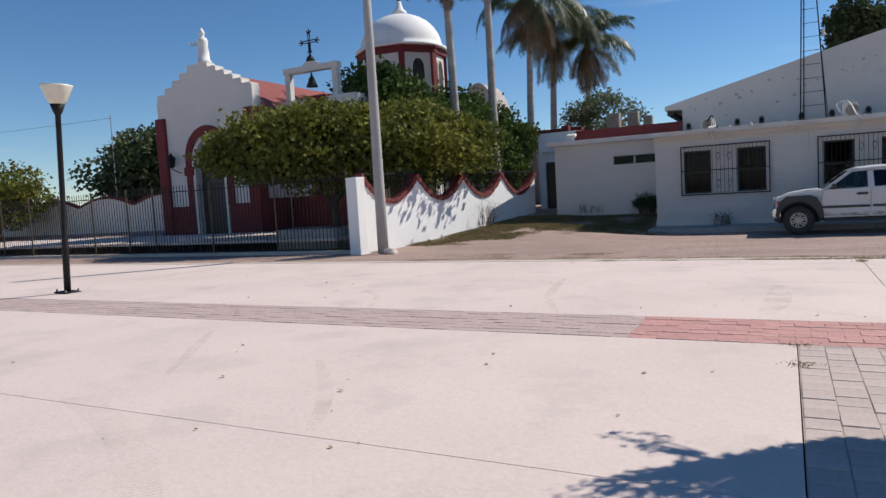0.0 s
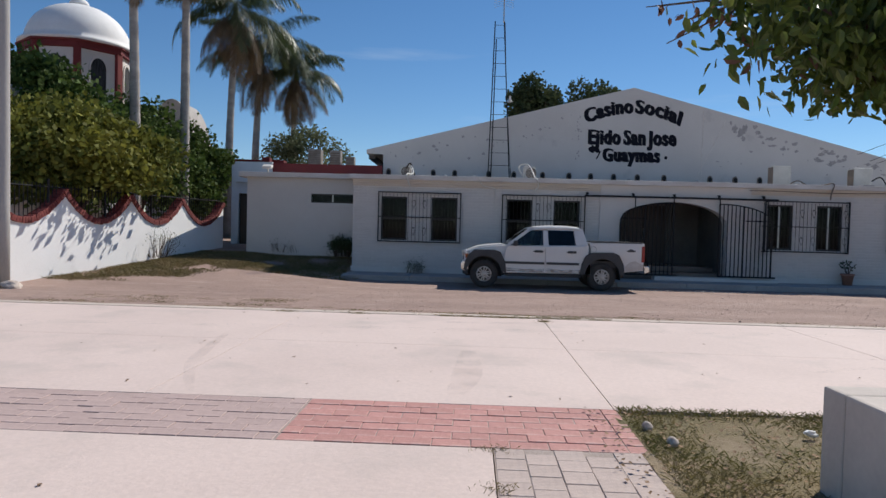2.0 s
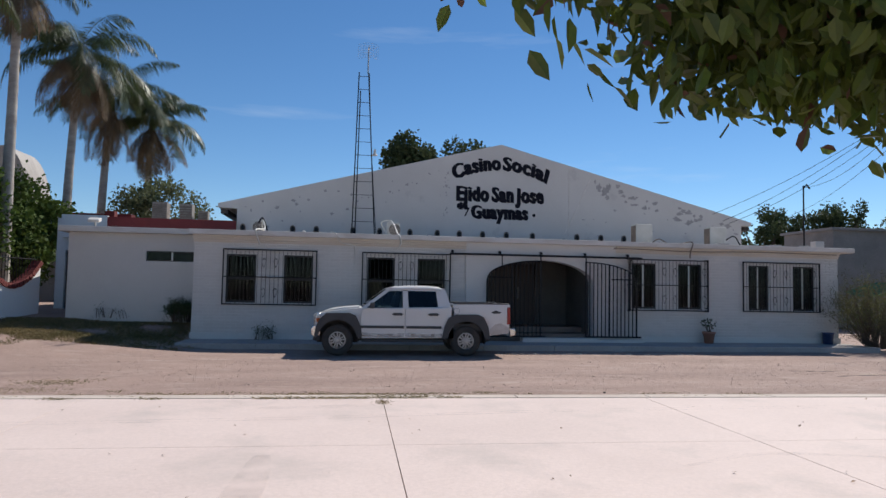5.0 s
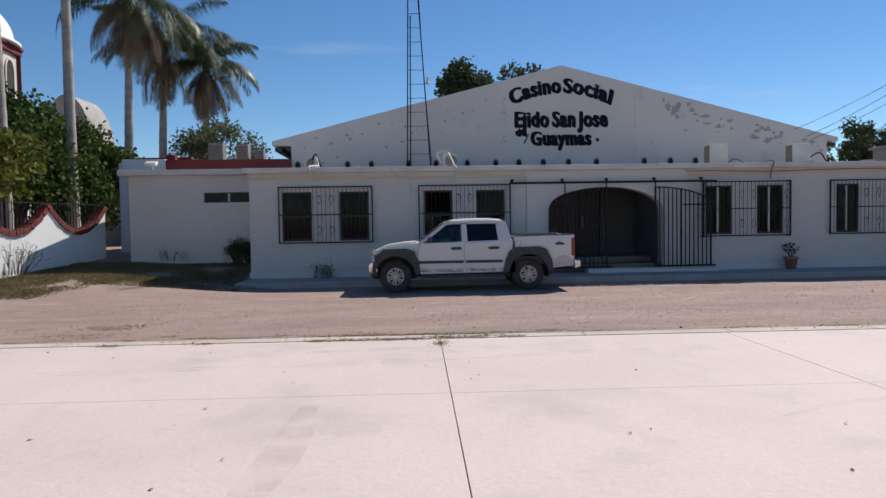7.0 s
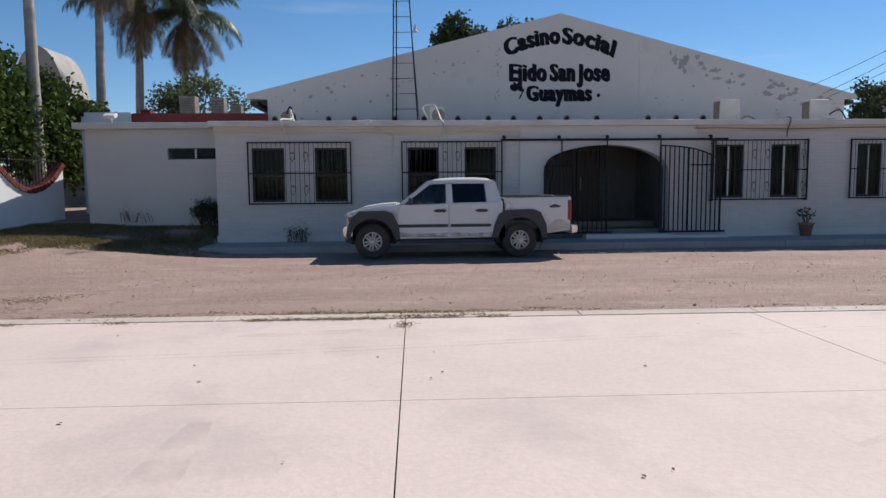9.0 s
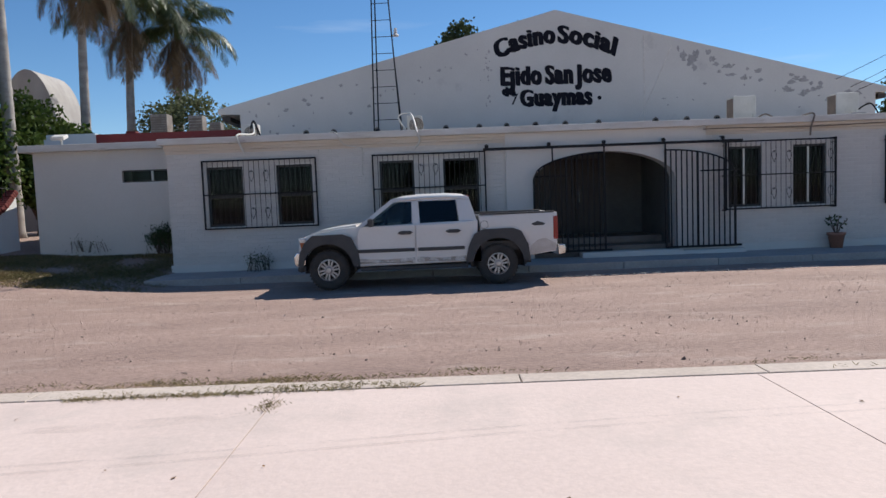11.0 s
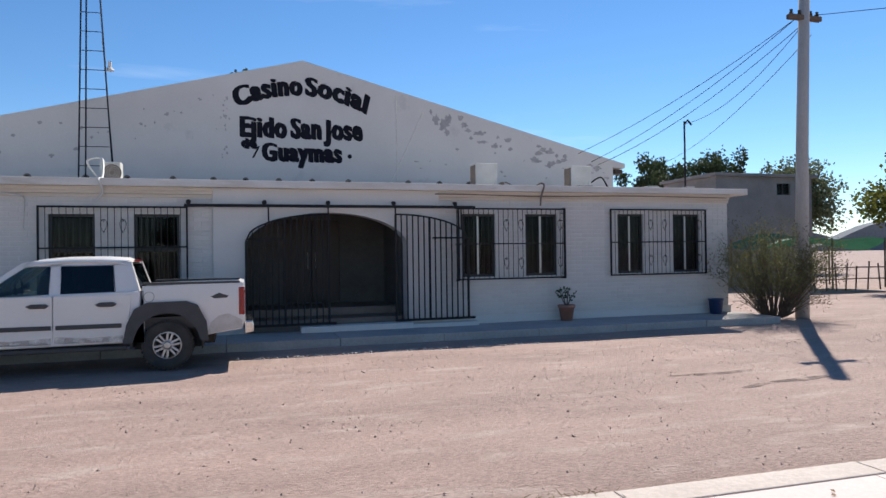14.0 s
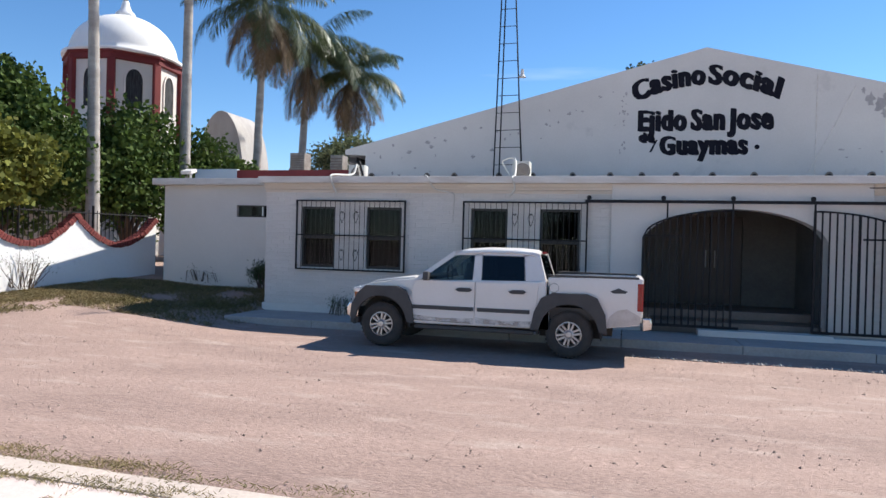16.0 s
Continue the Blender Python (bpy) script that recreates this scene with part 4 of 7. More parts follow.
# ---- windows, grilles and gates of the hall ----
for i, (a, b, c, d) in enumerate(WINS, 1):
    w = thing("window_%d" % i, ((a + b) / 2, 0.12, c), "dark sash window with curtains behind the glass, most toned as unlit", "window", kind="structure")
    fm = "alu" if i > 4 else "dark_frame"
    for n_, q in (("frame_side", (a, a + 0.05, c, d)), ("frame_side", (b - 0.05, b, c, d)), ("frame_head", (a + 0.05, b - 0.05, d - 0.05, d)), ("frame_sill", (a + 0.05, b - 0.05, c, c + 0.06))):
        part(n_, box(B(), q[0], q[1], 0.05, 0.13, q[2], q[3], 0.006), "dark_frame", w)
    m = (a + b) / 2
    if i > 4:
        part("mullion", box(B(), m - 0.022, m + 0.022, 0.06, 0.12, c + 0.06, d - 0.05, 0.004), "alu", w, "pale aluminium mullion")
    else:
        part("meeting_rail", box(B(), a + 0.05, b - 0.05, 0.06, 0.12, (c + d) / 2 - 0.035, (c + d) / 2 + 0.03, 0.004), "dark_frame", w)
    part("pane", box(B(), a + 0.05, b - 0.05, 0.088, 0.094, c + 0.06, d - 0.05), "glass", w)
    # curtain in folds; the near-black ones stand in for unlit rooms
    V, F = [], []
    n_ = 44
    for k in range(n_ + 1):
        x = a - 0.05 + (b - a + 0.1) * k / n_
        y = 0.33 + 0.035 * math.sin(k * 1.3 + i) + 0.012 * math.sin(k * 2.9)
        V += [(x, y, c - 0.05), (x, y + 0.01, d + 0.05)]
    F = [(2 * k, 2 * k + 2, 2 * k + 3, 2 * k + 1) for k in range(n_)]
    part("curtain", raw("curtain", V, F), "curtain_pale" if i > 6 else "curtain", w, "pale grey hanging curtain" if i > 6 else "hanging curtain, near-black for the unlit room", True)


def scroll(bm, cx, y, z0, h, s):
    """A lyre-shaped pair of iron scrolls."""
    for sg in (-1, 1):
        pts = []
        for k in range(13):
            t = k / 12
            pts.append((cx + sg * s * (math.sin(t * 2.6) * (0.35 + 0.65 * t)), y, z0 + h * t))
        for k in range(1, 8):
            a = k * 0.75
            r = 0.03 * (1 - k / 11)
            pts.append((pts[12][0] - sg * (0.03 - r * math.cos(a)), y, pts[12][2] + r * math.sin(a)))
        tube(bm, pts, 0.006, 5)


def grille(x0, x1, z0, z1, y, wins, deep=0.0, group="window grilles"):
    g = thing("window_grille", ((x0 + x1) / 2, y, z0), "black iron window grille with upright bars and scrollwork", "grille", group)
    e = 0.017
    for n_, q in (("top_rail", (x0, x1, z1 - 2 * e, z1)), ("bottom_rail", (x0, x1, z0, z0 + 2 * e)), ("middle_rail", (x0 + e, x1 - e, (z0 + z1) / 2 - e * 0.8, (z0 + z1) / 2 + e * 0.8))):
        part(n_, box(B(), q[0], q[1], y - e, y + e, q[2], q[3]), "black_iron", g)
    for x in (x0, x1):
        part("side_post", box(B(), x - e, x + e, y - e, y + e, z0, z1), "black_iron", g)
        for z in (z0 + 0.1, z1 - 0.1):
            part("wall_tie", tube(B(), [(x, y, z), (x, 0.01, z)], 0.009, 6), "black_iron", g)
    n_ = round((x1 - x0) / 0.118)
    for k in range(1, n_):
        x = x0 + (x1 - x0) * k / n_
        part("bar", tube(B(), [(x, y, z0 + 0.02), (x, y, z1 - 0.02)], 0.0072, 6), "black_iron", g)
    for cx in wins:
        for zz in (z0 + 0.22, (z0 + z1) / 2 + 0.28):
            o = B()
            scroll(o, cx, y - 0.012, zz, 0.24, 0.075)
            part("scrollwork", o, "black_iron", g)
    if deep:
        for z in (z0, z1, (z0 + z1) / 2):
            for x in (x0, x1):
                part("return_rail", box(B(), x - e, x + e, y, 0.0, z - e, z + e), "black_iron", g)
        for k in range(1, 3):
            for x in (x0, x1):
                part("return_bar", tube(B(), [(x, y - y * k / 3, z0), (x, y - y * k / 3, z1)], 0.0072, 6), "black_iron", g)


grille(0.885, 3.52, 1.07, 2.68, -0.08, (2.02, 2.36))
grille(4.855, 7.48, 1.07, 2.68, -0.08, (5.98, 6.32))
grille(13.13, 15.73, 1.07, 2.68, -0.20, (14.26, 14.62, 15.6), 0.2)
grille(17.01, 19.70, 1.08, 2.69, -0.08, (17.4, 17.75, 18.1, 18.5, 18.95, 19.5))
# small barred slot in the side block
sl = thing("window_9", (-0.9, 1.5, 2.31), "low dark slot window with a rusty frame", "window", kind="structure")
part("pane", box(B(), SLOT[0], SLOT[1], 1.53, 1.54, SLOT[2], SLOT[3]), "glass", sl)
part("mullion", box(B(), -0.92, -0.88, 1.46, 1.52, SLOT[2] + 0.03, SLOT[3] - 0.03), "alu", sl)
part("frame_sill", box(B(), SLOT[0], SLOT[1], 1.45, 1.52, SLOT[2], SLOT[2] + 0.03), "dark_frame", sl)
part("frame_head", box(B(), SLOT[0], SLOT[1], 1.45, 1.52, SLOT[3] - 0.03, SLOT[3]), "dark_frame", sl)
solid("wall_slot_dark", box(B(), -1.9, 0.04, 2.6, 2.7, 2.0, 3.1), "inside", "dim inner wall behind the slot window", "wall")

# sliding gate of two leaves on one long rail
rail = thing("gate_rail", (10.3, -0.2, 2.69), "long black iron rail carrying the sliding gate", "gate rail")
part("rail_bar", box(B(), 7.44, 13.52, -0.235, -0.185, 2.665, 2.725, 0.006), "black_iron", rail)
for x in (7.52, 8.97, 10.26, 11.66, 13.05):
    part("bracket", tube(B(), [(x, -0.05, 2.80), (x, -0.2, 2.80), (x, -0.2, 2.72)], 0.014, 6), "black_iron", rail)
    rl = B()
    lathe(rl, (0, 0, 0), [(0.045, -0.015), (0.05, 0), (0.045, 0.015)], 12)
    bmesh.ops.transform(rl, matrix=Matrix.Translation((x, -0.21, 2.765)) @ Matrix.Rotation(radians(90), 4, "X"), verts=rl.verts)
    part("roller", rl, "black_iron", rail)


def gate_leaf(x0, x1, flip, label):
    g = thing("sliding_gate", ((x0 + x1) / 2, -0.2, 0.22), label, "gate", "gate leaves")
    y = -0.2

    def top(x):
        k = (x - x0) / (x1 - x0)
        k = 1 - k if flip else k
        return 1.98 + 0.55 * math.sqrt(max(0.0, 1 - k ** 2.0))
    n_ = 13
    for k in range(n_ + 1):
        x = x0 + (x1 - x0) * k / n_
        heavy = k in (0, 6, n_)
        r = 0.021 if heavy else 0.013
        part("bar", box(B(), x - r, x + r, y - r, y + r, 0.24, top(x)), "black_iron", g)
    tb = B()
    tube(tb, [(x0 + (x1 - x0) * k / 20, y, top(x0 + (x1 - x0) * k / 20)) for k in range(21)], 0.018, 6)
    part("arched_top", tb, "black_iron", g)
    part("bottom_rail", box(B(), x0 - 0.02, x1 + 0.15, y - 0.022, y + 0.022, 0.22, 0.27), "black_iron", g)
    xa, xb = (x0, (x0 + x1) / 2) if flip else ((x0 + x1) / 2, x1 + 0.1)
    part("lock_rail", box(B(), xa, xb, y - 0.016, y + 0.016, 2.0, 2.035), "black_iron", g)
    for x in ((x1, x0 + 0.45) if flip else (x0, x1 - 0.15)):
        part("hanger", box(B(), x - 0.016, x + 0.016, y - 0.012, y + 0.012, top(x) - 0.02, 2.68), "black_iron", g)


gate_leaf(11.70, 13.34, False, "black iron sliding gate leaf pushed over the wall")
gate_leaf(8.60, 10.26, True, "black iron sliding gate leaf across the arch")

# ---- painted sign ----
def words(text, x0, x1, z, h, y=Gy - 0.004, nib=(0.066, 0.024), arch=0.0, name="sign_word"):
    """Letters of the built-in font fitted between x0 and x1, thickened by a broad slanting brush; arch bends the line upwards."""
    cu = bpy.data.curves.new(name, "FONT")
    cu.body, cu.size, cu.offset, cu.resolution_u = text, 1.0, 0.030, 3
    cu.space_word, cu.space_character = 0.45, 1.12
    tmp = bpy.data.objects.new("tmp", cu)
    me = bpy.data.meshes.new_from_object(tmp)
    bpy.data.objects.remove(tmp)
    n = len(me.vertices)
    co = np.empty(n * 3)
    me.vertices.foreach_get("co", co)
    co = co.reshape(-1, 3)
    faces = [tuple(f.vertices) for f in me.polygons]
    k = (co[:, 0] - co[:, 0].min()) / (co[:, 0].max() - co[:, 0].min())
    V, F = [], []
    reps = 7
    for r in range(reps):
        q = r / (reps - 1) - 0.5
        x = x0 + nib[0] / 2 + (x1 - x0 - nib[0]) * k + nib[0] * q
        up = co[:, 1] / 0.73
        up = np.where(up < 0.74, up * 1.12, 0.829 + (up - 0.74) * 0.66)   # tall lower-case letters
        zz = z + up * h - nib[1] * q
        a = (x - 10.27) / 1.87
        zz = zz + arch * (1 - a ** 2)
        x = x + 0.9 * arch * a * (zz - z - arch * (1 - a ** 2)) * 0.6
        F += [tuple(len(V) + i for i in f) for f in faces]
        V += np.stack([x, np.full(n, y - 0.0003 * r), zz], 1).tolist()
    bpy.data.meshes.remove(me)
    return raw(name, V, F)


sign = thing("sign", (10.2, Gy - 0.01, 4.4), "black hand-painted lettering on the white gable", "sign")
part("lettering", words("Casino", 8.40, 10.28, 5.86, 0.52, arch=0.46), "sign_black", sign)
part("lettering", words("Social", 10.33, 12.14, 5.86, 0.52, arch=0.46), "sign_black", sign)
part("lettering", words("Ejido San Jose", 8.51, 12.02, 5.07, 0.56), "sign_black", sign)
part("lettering", words("Guaymas", 9.10, 11.40, 4.40, 0.50), "sign_black", sign)
part("lettering", words("de", 8.54, 8.99, 4.74, 0.26, nib=(0.06, 0.04)), "sign_black", sign)
part("stroke", prism(B(), [(8.84, 4.46), (8.90, 4.46), (9.06, 4.80), (9.01, 4.80)], Gy - 0.004, Gy), "sign_black", sign)
part("dot", prism(B(), ellipse(11.615, 4.575, 0.065, 0.065, 0, 345, 16), Gy - 0.004, Gy), "sign_black", sign)
# seams in the plaster, and a thin modelled line for a brace's shadow
cr = B()
tube(cr, [(13.04, Gy - 0.003, 6.45), (13.03, Gy - 0.003, 3.3)], 0.012, 5)
tube(cr, [(13.92, Gy - 0.003, 6.12), (13.42, Gy - 0.003, 5.0), (12.85, Gy - 0.003, 3.85)], 0.014, 5)
solid("trim_seams", cr, "cornice", "thin cracks, seams and a drawn brace shadow line on the gable plaster", "trim")
solid("trim_gable_pilaster", box(B(), 7.90, 8.00, Gy - 0.012, Gy, 3.2, 6.55), "gable", "slight vertical step in the gable plaster", "trim")

# bare patches where the gable paint has flaked off
M["bare_plaster"] = mat("bare_grey_plaster", (0.30, 0.28, 0.275), (0.40, 0.37, 0.36), 5, 40, 0.9, bump=0.3, grain=0.15)


def flaked_paint():
    rnd = random.Random(77)
    V, F = [], []

    def blot(cx, cz, r, k=1.0):
        n_ = 13
        i0 = len(V)
        V.append((cx, Gy - 0.004, cz))
        for i in range(n_):
            a = 2 * math.pi * i / n_
            q = r * rnd.uniform(0.45, 1.15)
            V.append((cx + q * math.cos(a) * k, Gy - 0.004 - 0.0004 * (i0 % 5), cz + q * math.sin(a)))
        F.extend((i0, i0 + 1 + i, i0 + 1 + (i + 1) % n_) for i in range(n_))
    for cx, cz, r, k in ((14.28, 5.78, 0.20, 0.7), (14.52, 5.62, 0.22, 0.9), (14.70, 5.80, 0.20, 0.6), (14.62, 5.42, 0.12, 0.8), (14.12, 6.0, 0.10, 0.6), (15.05, 5.88, 0.09, 1.2)):
        blot(cx, cz, r, k)
    for i in range(46):
        x = rnd.uniform(15.1, 20.2)
        top_ = 7.3 - (x - 10.28) * 0.258
        blot(x, top_ - rnd.choice([0.28, 0.4, 0.55, 0.7]) - rnd.uniform(0, 0.15), rnd.uniform(0.03, 0.10), rnd.uniform(0.9, 2.2))
    for i in range(34):
        x = rnd.uniform(0.3, 8.2)
        top_ = 7.3 - (10.28 - x) * 0.252
        blot(x, top_ - rnd.uniform(0.25, 1.5), rnd.uniform(0.02, 0.075), rnd.uniform(0.5, 1.6))
    for i in range(22):
        blot(rnd.choice([7.95, 8.15]) + rnd.gauss(0, 0.07), rnd.uniform(4.3, 6.3), rnd.uniform(0.02, 0.06), 0.7)
    for i in range(14):
        blot(rnd.uniform(12.2, 19.5), rnd.uniform(3.8, 5.2), rnd.uniform(0.02, 0.05), 1.4)
    solid("trim_flaked_paint", raw("flaked_paint", V, F), "bare_plaster", "grey bare patches in the flaking gable paint", "trim", kind="stuff")


flaked_paint()

# ---- antenna mast on the roof ----
mast = thing("antenna_mast", (4.95, 4.8, 3.21), "thin dark lattice ladder mast with a grid antenna on top", "antenna mast")
legs = [((4.54, 4.78, 3.21), (4.67, 4.8, 9.65)), ((5.40, 4.72, 3.21), (5.02, 4.8, 9.65)), ((4.66, 5.02, 3.21), (4.74, 4.98, 9.0))]
for a, b in legs:
    part("leg", tube(B(), [a, b], 0.022, 6), "black_iron", mast)
for k in range(13):
    t = (k + 0.7) / 13
    a, b = Vector(legs[0][0]).lerp(Vector(legs[0][1]), t), Vector(legs[1][0]).lerp(Vector(legs[1][1]), t)
    part("rung", tube(B(), [a, b], 0.010, 6), "black_iron", mast)
part("cable", tube(B(), [(5.05, 4.75, 9.6), (5.16, 4.70, 7.2), (5.36, 4.66, 4.4), (5.46, 4.6, 3.22)], 0.012, 5), "black_iron", mast)
part("top_pole", tube(B(), [(5.0, 4.8, 9.6), (5.0, 4.8, 10.5)], 0.028, 8), "alu", mast)
grid = B()
for k in range(9):
    x = 4.62 + 0.75 * k / 8
    tube(grid, [(x, 4.72 + 0.25 * ((k - 4) / 4) ** 2, 10.22), (x, 4.72 + 0.25 * ((k - 4) / 4) ** 2, 10.76)], 0.004, 4)
for k in range(7):
    z = 10.22 + 0.54 * k / 6
    tube(grid, [(4.62 + 0.75 * j / 8, 4.72 + 0.25 * ((j - 4) / 4) ** 2, z) for j in range(9)], 0.004, 4)
part("grid_reflector", grid, "alu", mast, "pale wire grid reflector")
part("feed", tube(B(), [(5.0, 4.75, 10.5), (5.0, 4.45, 10.5)], 0.03, 8), "alu", mast)
part("horn", lathe(B(), (5.32, 4.7, 6.50), [(0.02, 0), (0.11, 0.02), (0.05, 0.1), (0.04, 0.25)], 12), "white", mast, "small white horn")

# ---- rooftop air conditioners, stubs and cables ----
M["ac_case"] = mat("ac_beige_metal", (0.62, 0.60, 0.55), (0.52, 0.50, 0.45), 2, 30, 0.55, grain=0.06)
M["ac_rust"] = mat("ac_fin_metal", (0.22, 0.17, 0.13), (0.15, 0.12, 0.10), 4, 60, 0.7)


M["cooler_case"] = mat("rusty_cooler_metal", (0.34, 0.30, 0.26), (0.20, 0.16, 0.13), 5, 40, 0.55, 0.3)


def air_con(x, y, z, w, h, d, label, fan=True, fins=False):
    t = thing("air_conditioner", (x, y, z), label, "air conditioner", "rooftop air conditioners")
    part("case", box(B(), x - w / 2, x + w / 2, y - d / 2, y + d / 2, z + 0.06, z + h, 0.015), "ac_case" if fan else "cooler_case", t)
    for sx in (-1, 1):
        part("foot", box(B(), x + sx * w * 0.38 - 0.03, x + sx * w * 0.38 + 0.03, y - d / 2, y + d / 2, z, z + 0.06), "black_iron", t)
    if fins:
        part("fin_panel", box(B(), x - w / 2 - 0.008, x - w / 2, y - d * 0.42, y + d * 0.42, z + 0.1, z + h - 0.05), "ac_rust", t, "rusty brown fins")
        for k in range(7):
            zz = z + 0.12 + (h - 0.22) * k / 7
            part("louvre", box(B(), x - w * 0.42, x + w * 0.30, y - d / 2 - 0.010, y - d / 2, zz, zz + 0.03), "ac_case", t)
        part("pipe_box", box(B(), x + w * 0.34, x + w * 0.46, y - d / 2 - 0.02, y - d / 2, z + 0.12, z + 0.34), "ac_case", t)
    elif fan:
        rg = ellipse(x + w * 0.1, z + h * 0.55, h * 0.36, h * 0.36, 0, 360, 24)[:-1]
        part("fan_plate", prism(B(), rg, y - d / 2 - 0.008, y - d / 2), "ac_rust", t, "dark round fan grille")
        gr = B()
        for r in (0.12, 0.2, 0.28, 0.36):
            tube(gr, [(x + w * 0.1 + h * r * math.cos(a), y - d / 2 - 0.015, z + h * 0.55 + h * r * math.sin(a)) for a in [2 * math.pi * k / 20 for k in range(21)]], 0.005, 4)
        part("fan_guard", gr, "ac_case", t)
    else:
        for k in range(8):
            zz = z + 0.1 + (h - 0.16) * k / 8
            part("louvre", box(B(), x - w * 0.44, x + w * 0.44, y - d / 2 - 0.012, y - d / 2, zz, zz + (h - 0.16) / 14), "ac_rust", t)
    return t


air_con(1.55, 1.95, 3.21, 0.42, 0.50, 0.30, "small beige air conditioner with a black hose")
air_con(5.85, 1.6, 3.21, 0.40, 0.52, 0.36, "small beige air conditioner with looped white pipes")
air_con(14.70, 2.4, 3.21, 0.60, 0.82, 0.46, "beige air conditioner with a rusty fin side", fins=True)
air_con(17.34, 2.15, 3.21, 0.60, 0.78, 0.44, "beige air conditioner with a rusty fin side", fins=True)
air_con(-2.75, 7.1, 3.98, 0.55, 0.78, 0.5, "rusty evaporative cooler behind the red parapet", False)
air_con(-2.3, 9.35, 3.98, 0.50, 1.0, 0.5, "tall rusty evaporative cooler behind the red parapet", False)
air_con(-1.65, 9.5, 3.98, 0.40, 0.75, 0.4, "rusty evaporative cooler behind the red parapet", False)
# dark vent holes along the foot of the gable
for k, x in enumerate((0.58, 2.38, 3.24, 4.6, 5.6, 6.75, 7.8, 8.66, 9.57, 10.51, 11.56, 13.37, 14.36, 15.32, 16.4)):
    vt = thing("wall_vent", (x, Gy, 3.62), "dark weathered vent hole at the foot of the gable", "vent", "gable vents")
    part("hood", prism(B(), ellipse(x, 3.77, 0.10, 0.13, 0, 180, 10) + [(x - 0.10, 3.60), (x + 0.10, 3.60)], Gy - 0.05, Gy), "ac_rust", vt)
    part("opening", prism(B(), ellipse(x, 3.75, 0.075, 0.10, 0, 345, 14), Gy - 0.055, Gy - 0.05), "black_iron", vt)
solid("roof_rear", box(B(), -5.4, 0.34, 5.5, 12.0, 3.32, 3.98), "roof_gravel", "flat grey roof behind the red parapet", "roof")


def hose(pts, r, material, label):
    t = thing("hose", pts[0], label, "hose", "roof hoses")
    P = [Vector(p) for p in pts]
    fine = []
    for i in range(len(P) - 1):
        p0, p1, p2, p3 = P[max(i - 1, 0)], P[i], P[i + 1], P[min(i + 2, len(P) - 1)]
        for k in range(6):
            u_ = k / 6
            fine.append(0.5 * ((2 * p1) + (p2 - p0) * u_ + (2 * p0 - 5 * p1 + 4 * p2 - p3) * u_ ** 2 + (3 * p1 - p0 - 3 * p2 + p3) * u_ ** 3))
    fine.append(P[-1])
    part("line", tube(B(), fine, r, 6), material, t)


hose([(1.70, 1.8, 3.3), (1.78, 1.3, 3.65), (1.92, 0.7, 3.35), (1.78, -0.15, 3.25), (1.80, -0.23, 3.1), (1.90, -0.12, 2.80)], 0.022, "ac_case", "grey hose from the air conditioner over the cornice")
hose([(1.60, 1.75, 3.6), (1.75, 1.5, 3.75), (1.9, 1.4, 3.4), (1.95, 1.3, 3.24)], 0.026, "black_iron", "black loose hose by the air conditioner")
hose([(5.6, 1.35, 3.4), (5.45, 1.2, 3.7), (5.75, 1.1, 3.75), (5.9, 0.3, 3.28), (5.92, -0.22, 3.18), (5.97, -0.14, 2.95), (5.85, -0.12, 2.78)], 0.022, "ac_case", "pale looped pipe from the air conditioner")
hose([(3.9, 0.1, 3.26), (4.05, -0.22, 3.2), (4.2, -0.14, 2.95), (4.55, -0.12, 2.86), (4.62, -0.03, 2.8), (4.60, -0.02, 2.3), (4.62, -0.02, 2.22)], 0.012, "ac_case", "thin wire hanging from the roof edge")
hose([(15.0, 2.2, 3.4), (15.12, 1.9, 3.5), (15.3, 1.5, 3.3), (15.5, 1.0, 3.3), (15.18, -0.1, 3.27), (15.2, -0.24, 3.2), (15.12, -0.24, 2.95), (15.10, -0.24, 2.74)], 0.022, "ac_rust", "brown hose hanging over the cornice")
hose([(17.6, 2.0, 3.5), (17.8, 1.7, 3.66), (17.95, 1.5, 3.3), (18.2, 1.3, 3.24)], 0.022, "black_iron", "black loose hose by the air conditioner")
hose([(12.6, -0.2, 2.98), (13.5, -0.115, 2.99), (15.2, -0.12, 2.96), (17.5, -0.115, 3.0), (20.3, -0.12, 2.98)], 0.012, "ac_rust", "thin cable under the cornice")
for k, x in enumerate((0.95, 2.2, 2.9, 3.6, 6.4, 7.2, 8.1, 8.9, 9.7, 10.6, 11.3, 12.2, 13.1, 14.0, 15.9, 18.6)):
    st = thing("roof_stub", (x, 3.4, 3.21), "small dark rounded stub on the roof edge", "roof stub", "roof stubs")
    part("stub", lathe(B(), (x, 3.4, 3.2), [(0.10, 0), (0.11, 0.14 + 0.04 * (k % 3)), (0.07, 0.24 + 0.04 * (k % 3)), (0.01, 0.27 + 0.04 * (k % 3))], 10), "roof_gravel", st, "", True)
for i, (x, w, d) in enumerate(((16.3, 0.35, 0.3), (18.2, 0.3, 0.25), (19.3, 0.25, 0.3))):
    rb_ = thing("roof_block", (x, 0.25, 3.21), "loose broken block lying on the roof", "rubble", "roof rubble")
    part("block", box(B(), x, x + w, 0.1, 0.1 + d, 3.205, 3.28, 0.02), "roof_gravel", rb_)
# lamp box on the side roof
fl = thing("floodlight", (-3.2, 1.6, 3.31), "small white floodlight on the side roof", "lamp")
part("post", tube(B(), [(-3.2, 1.6, 3.3), (-3.2, 1.6, 3.45)], 0.03), "alu", fl)
part("head", boxm(pose(-3.2, 1.52, 3.52, 20), 0.34, 0.26, 0.1, None, 0.03), "white", fl)

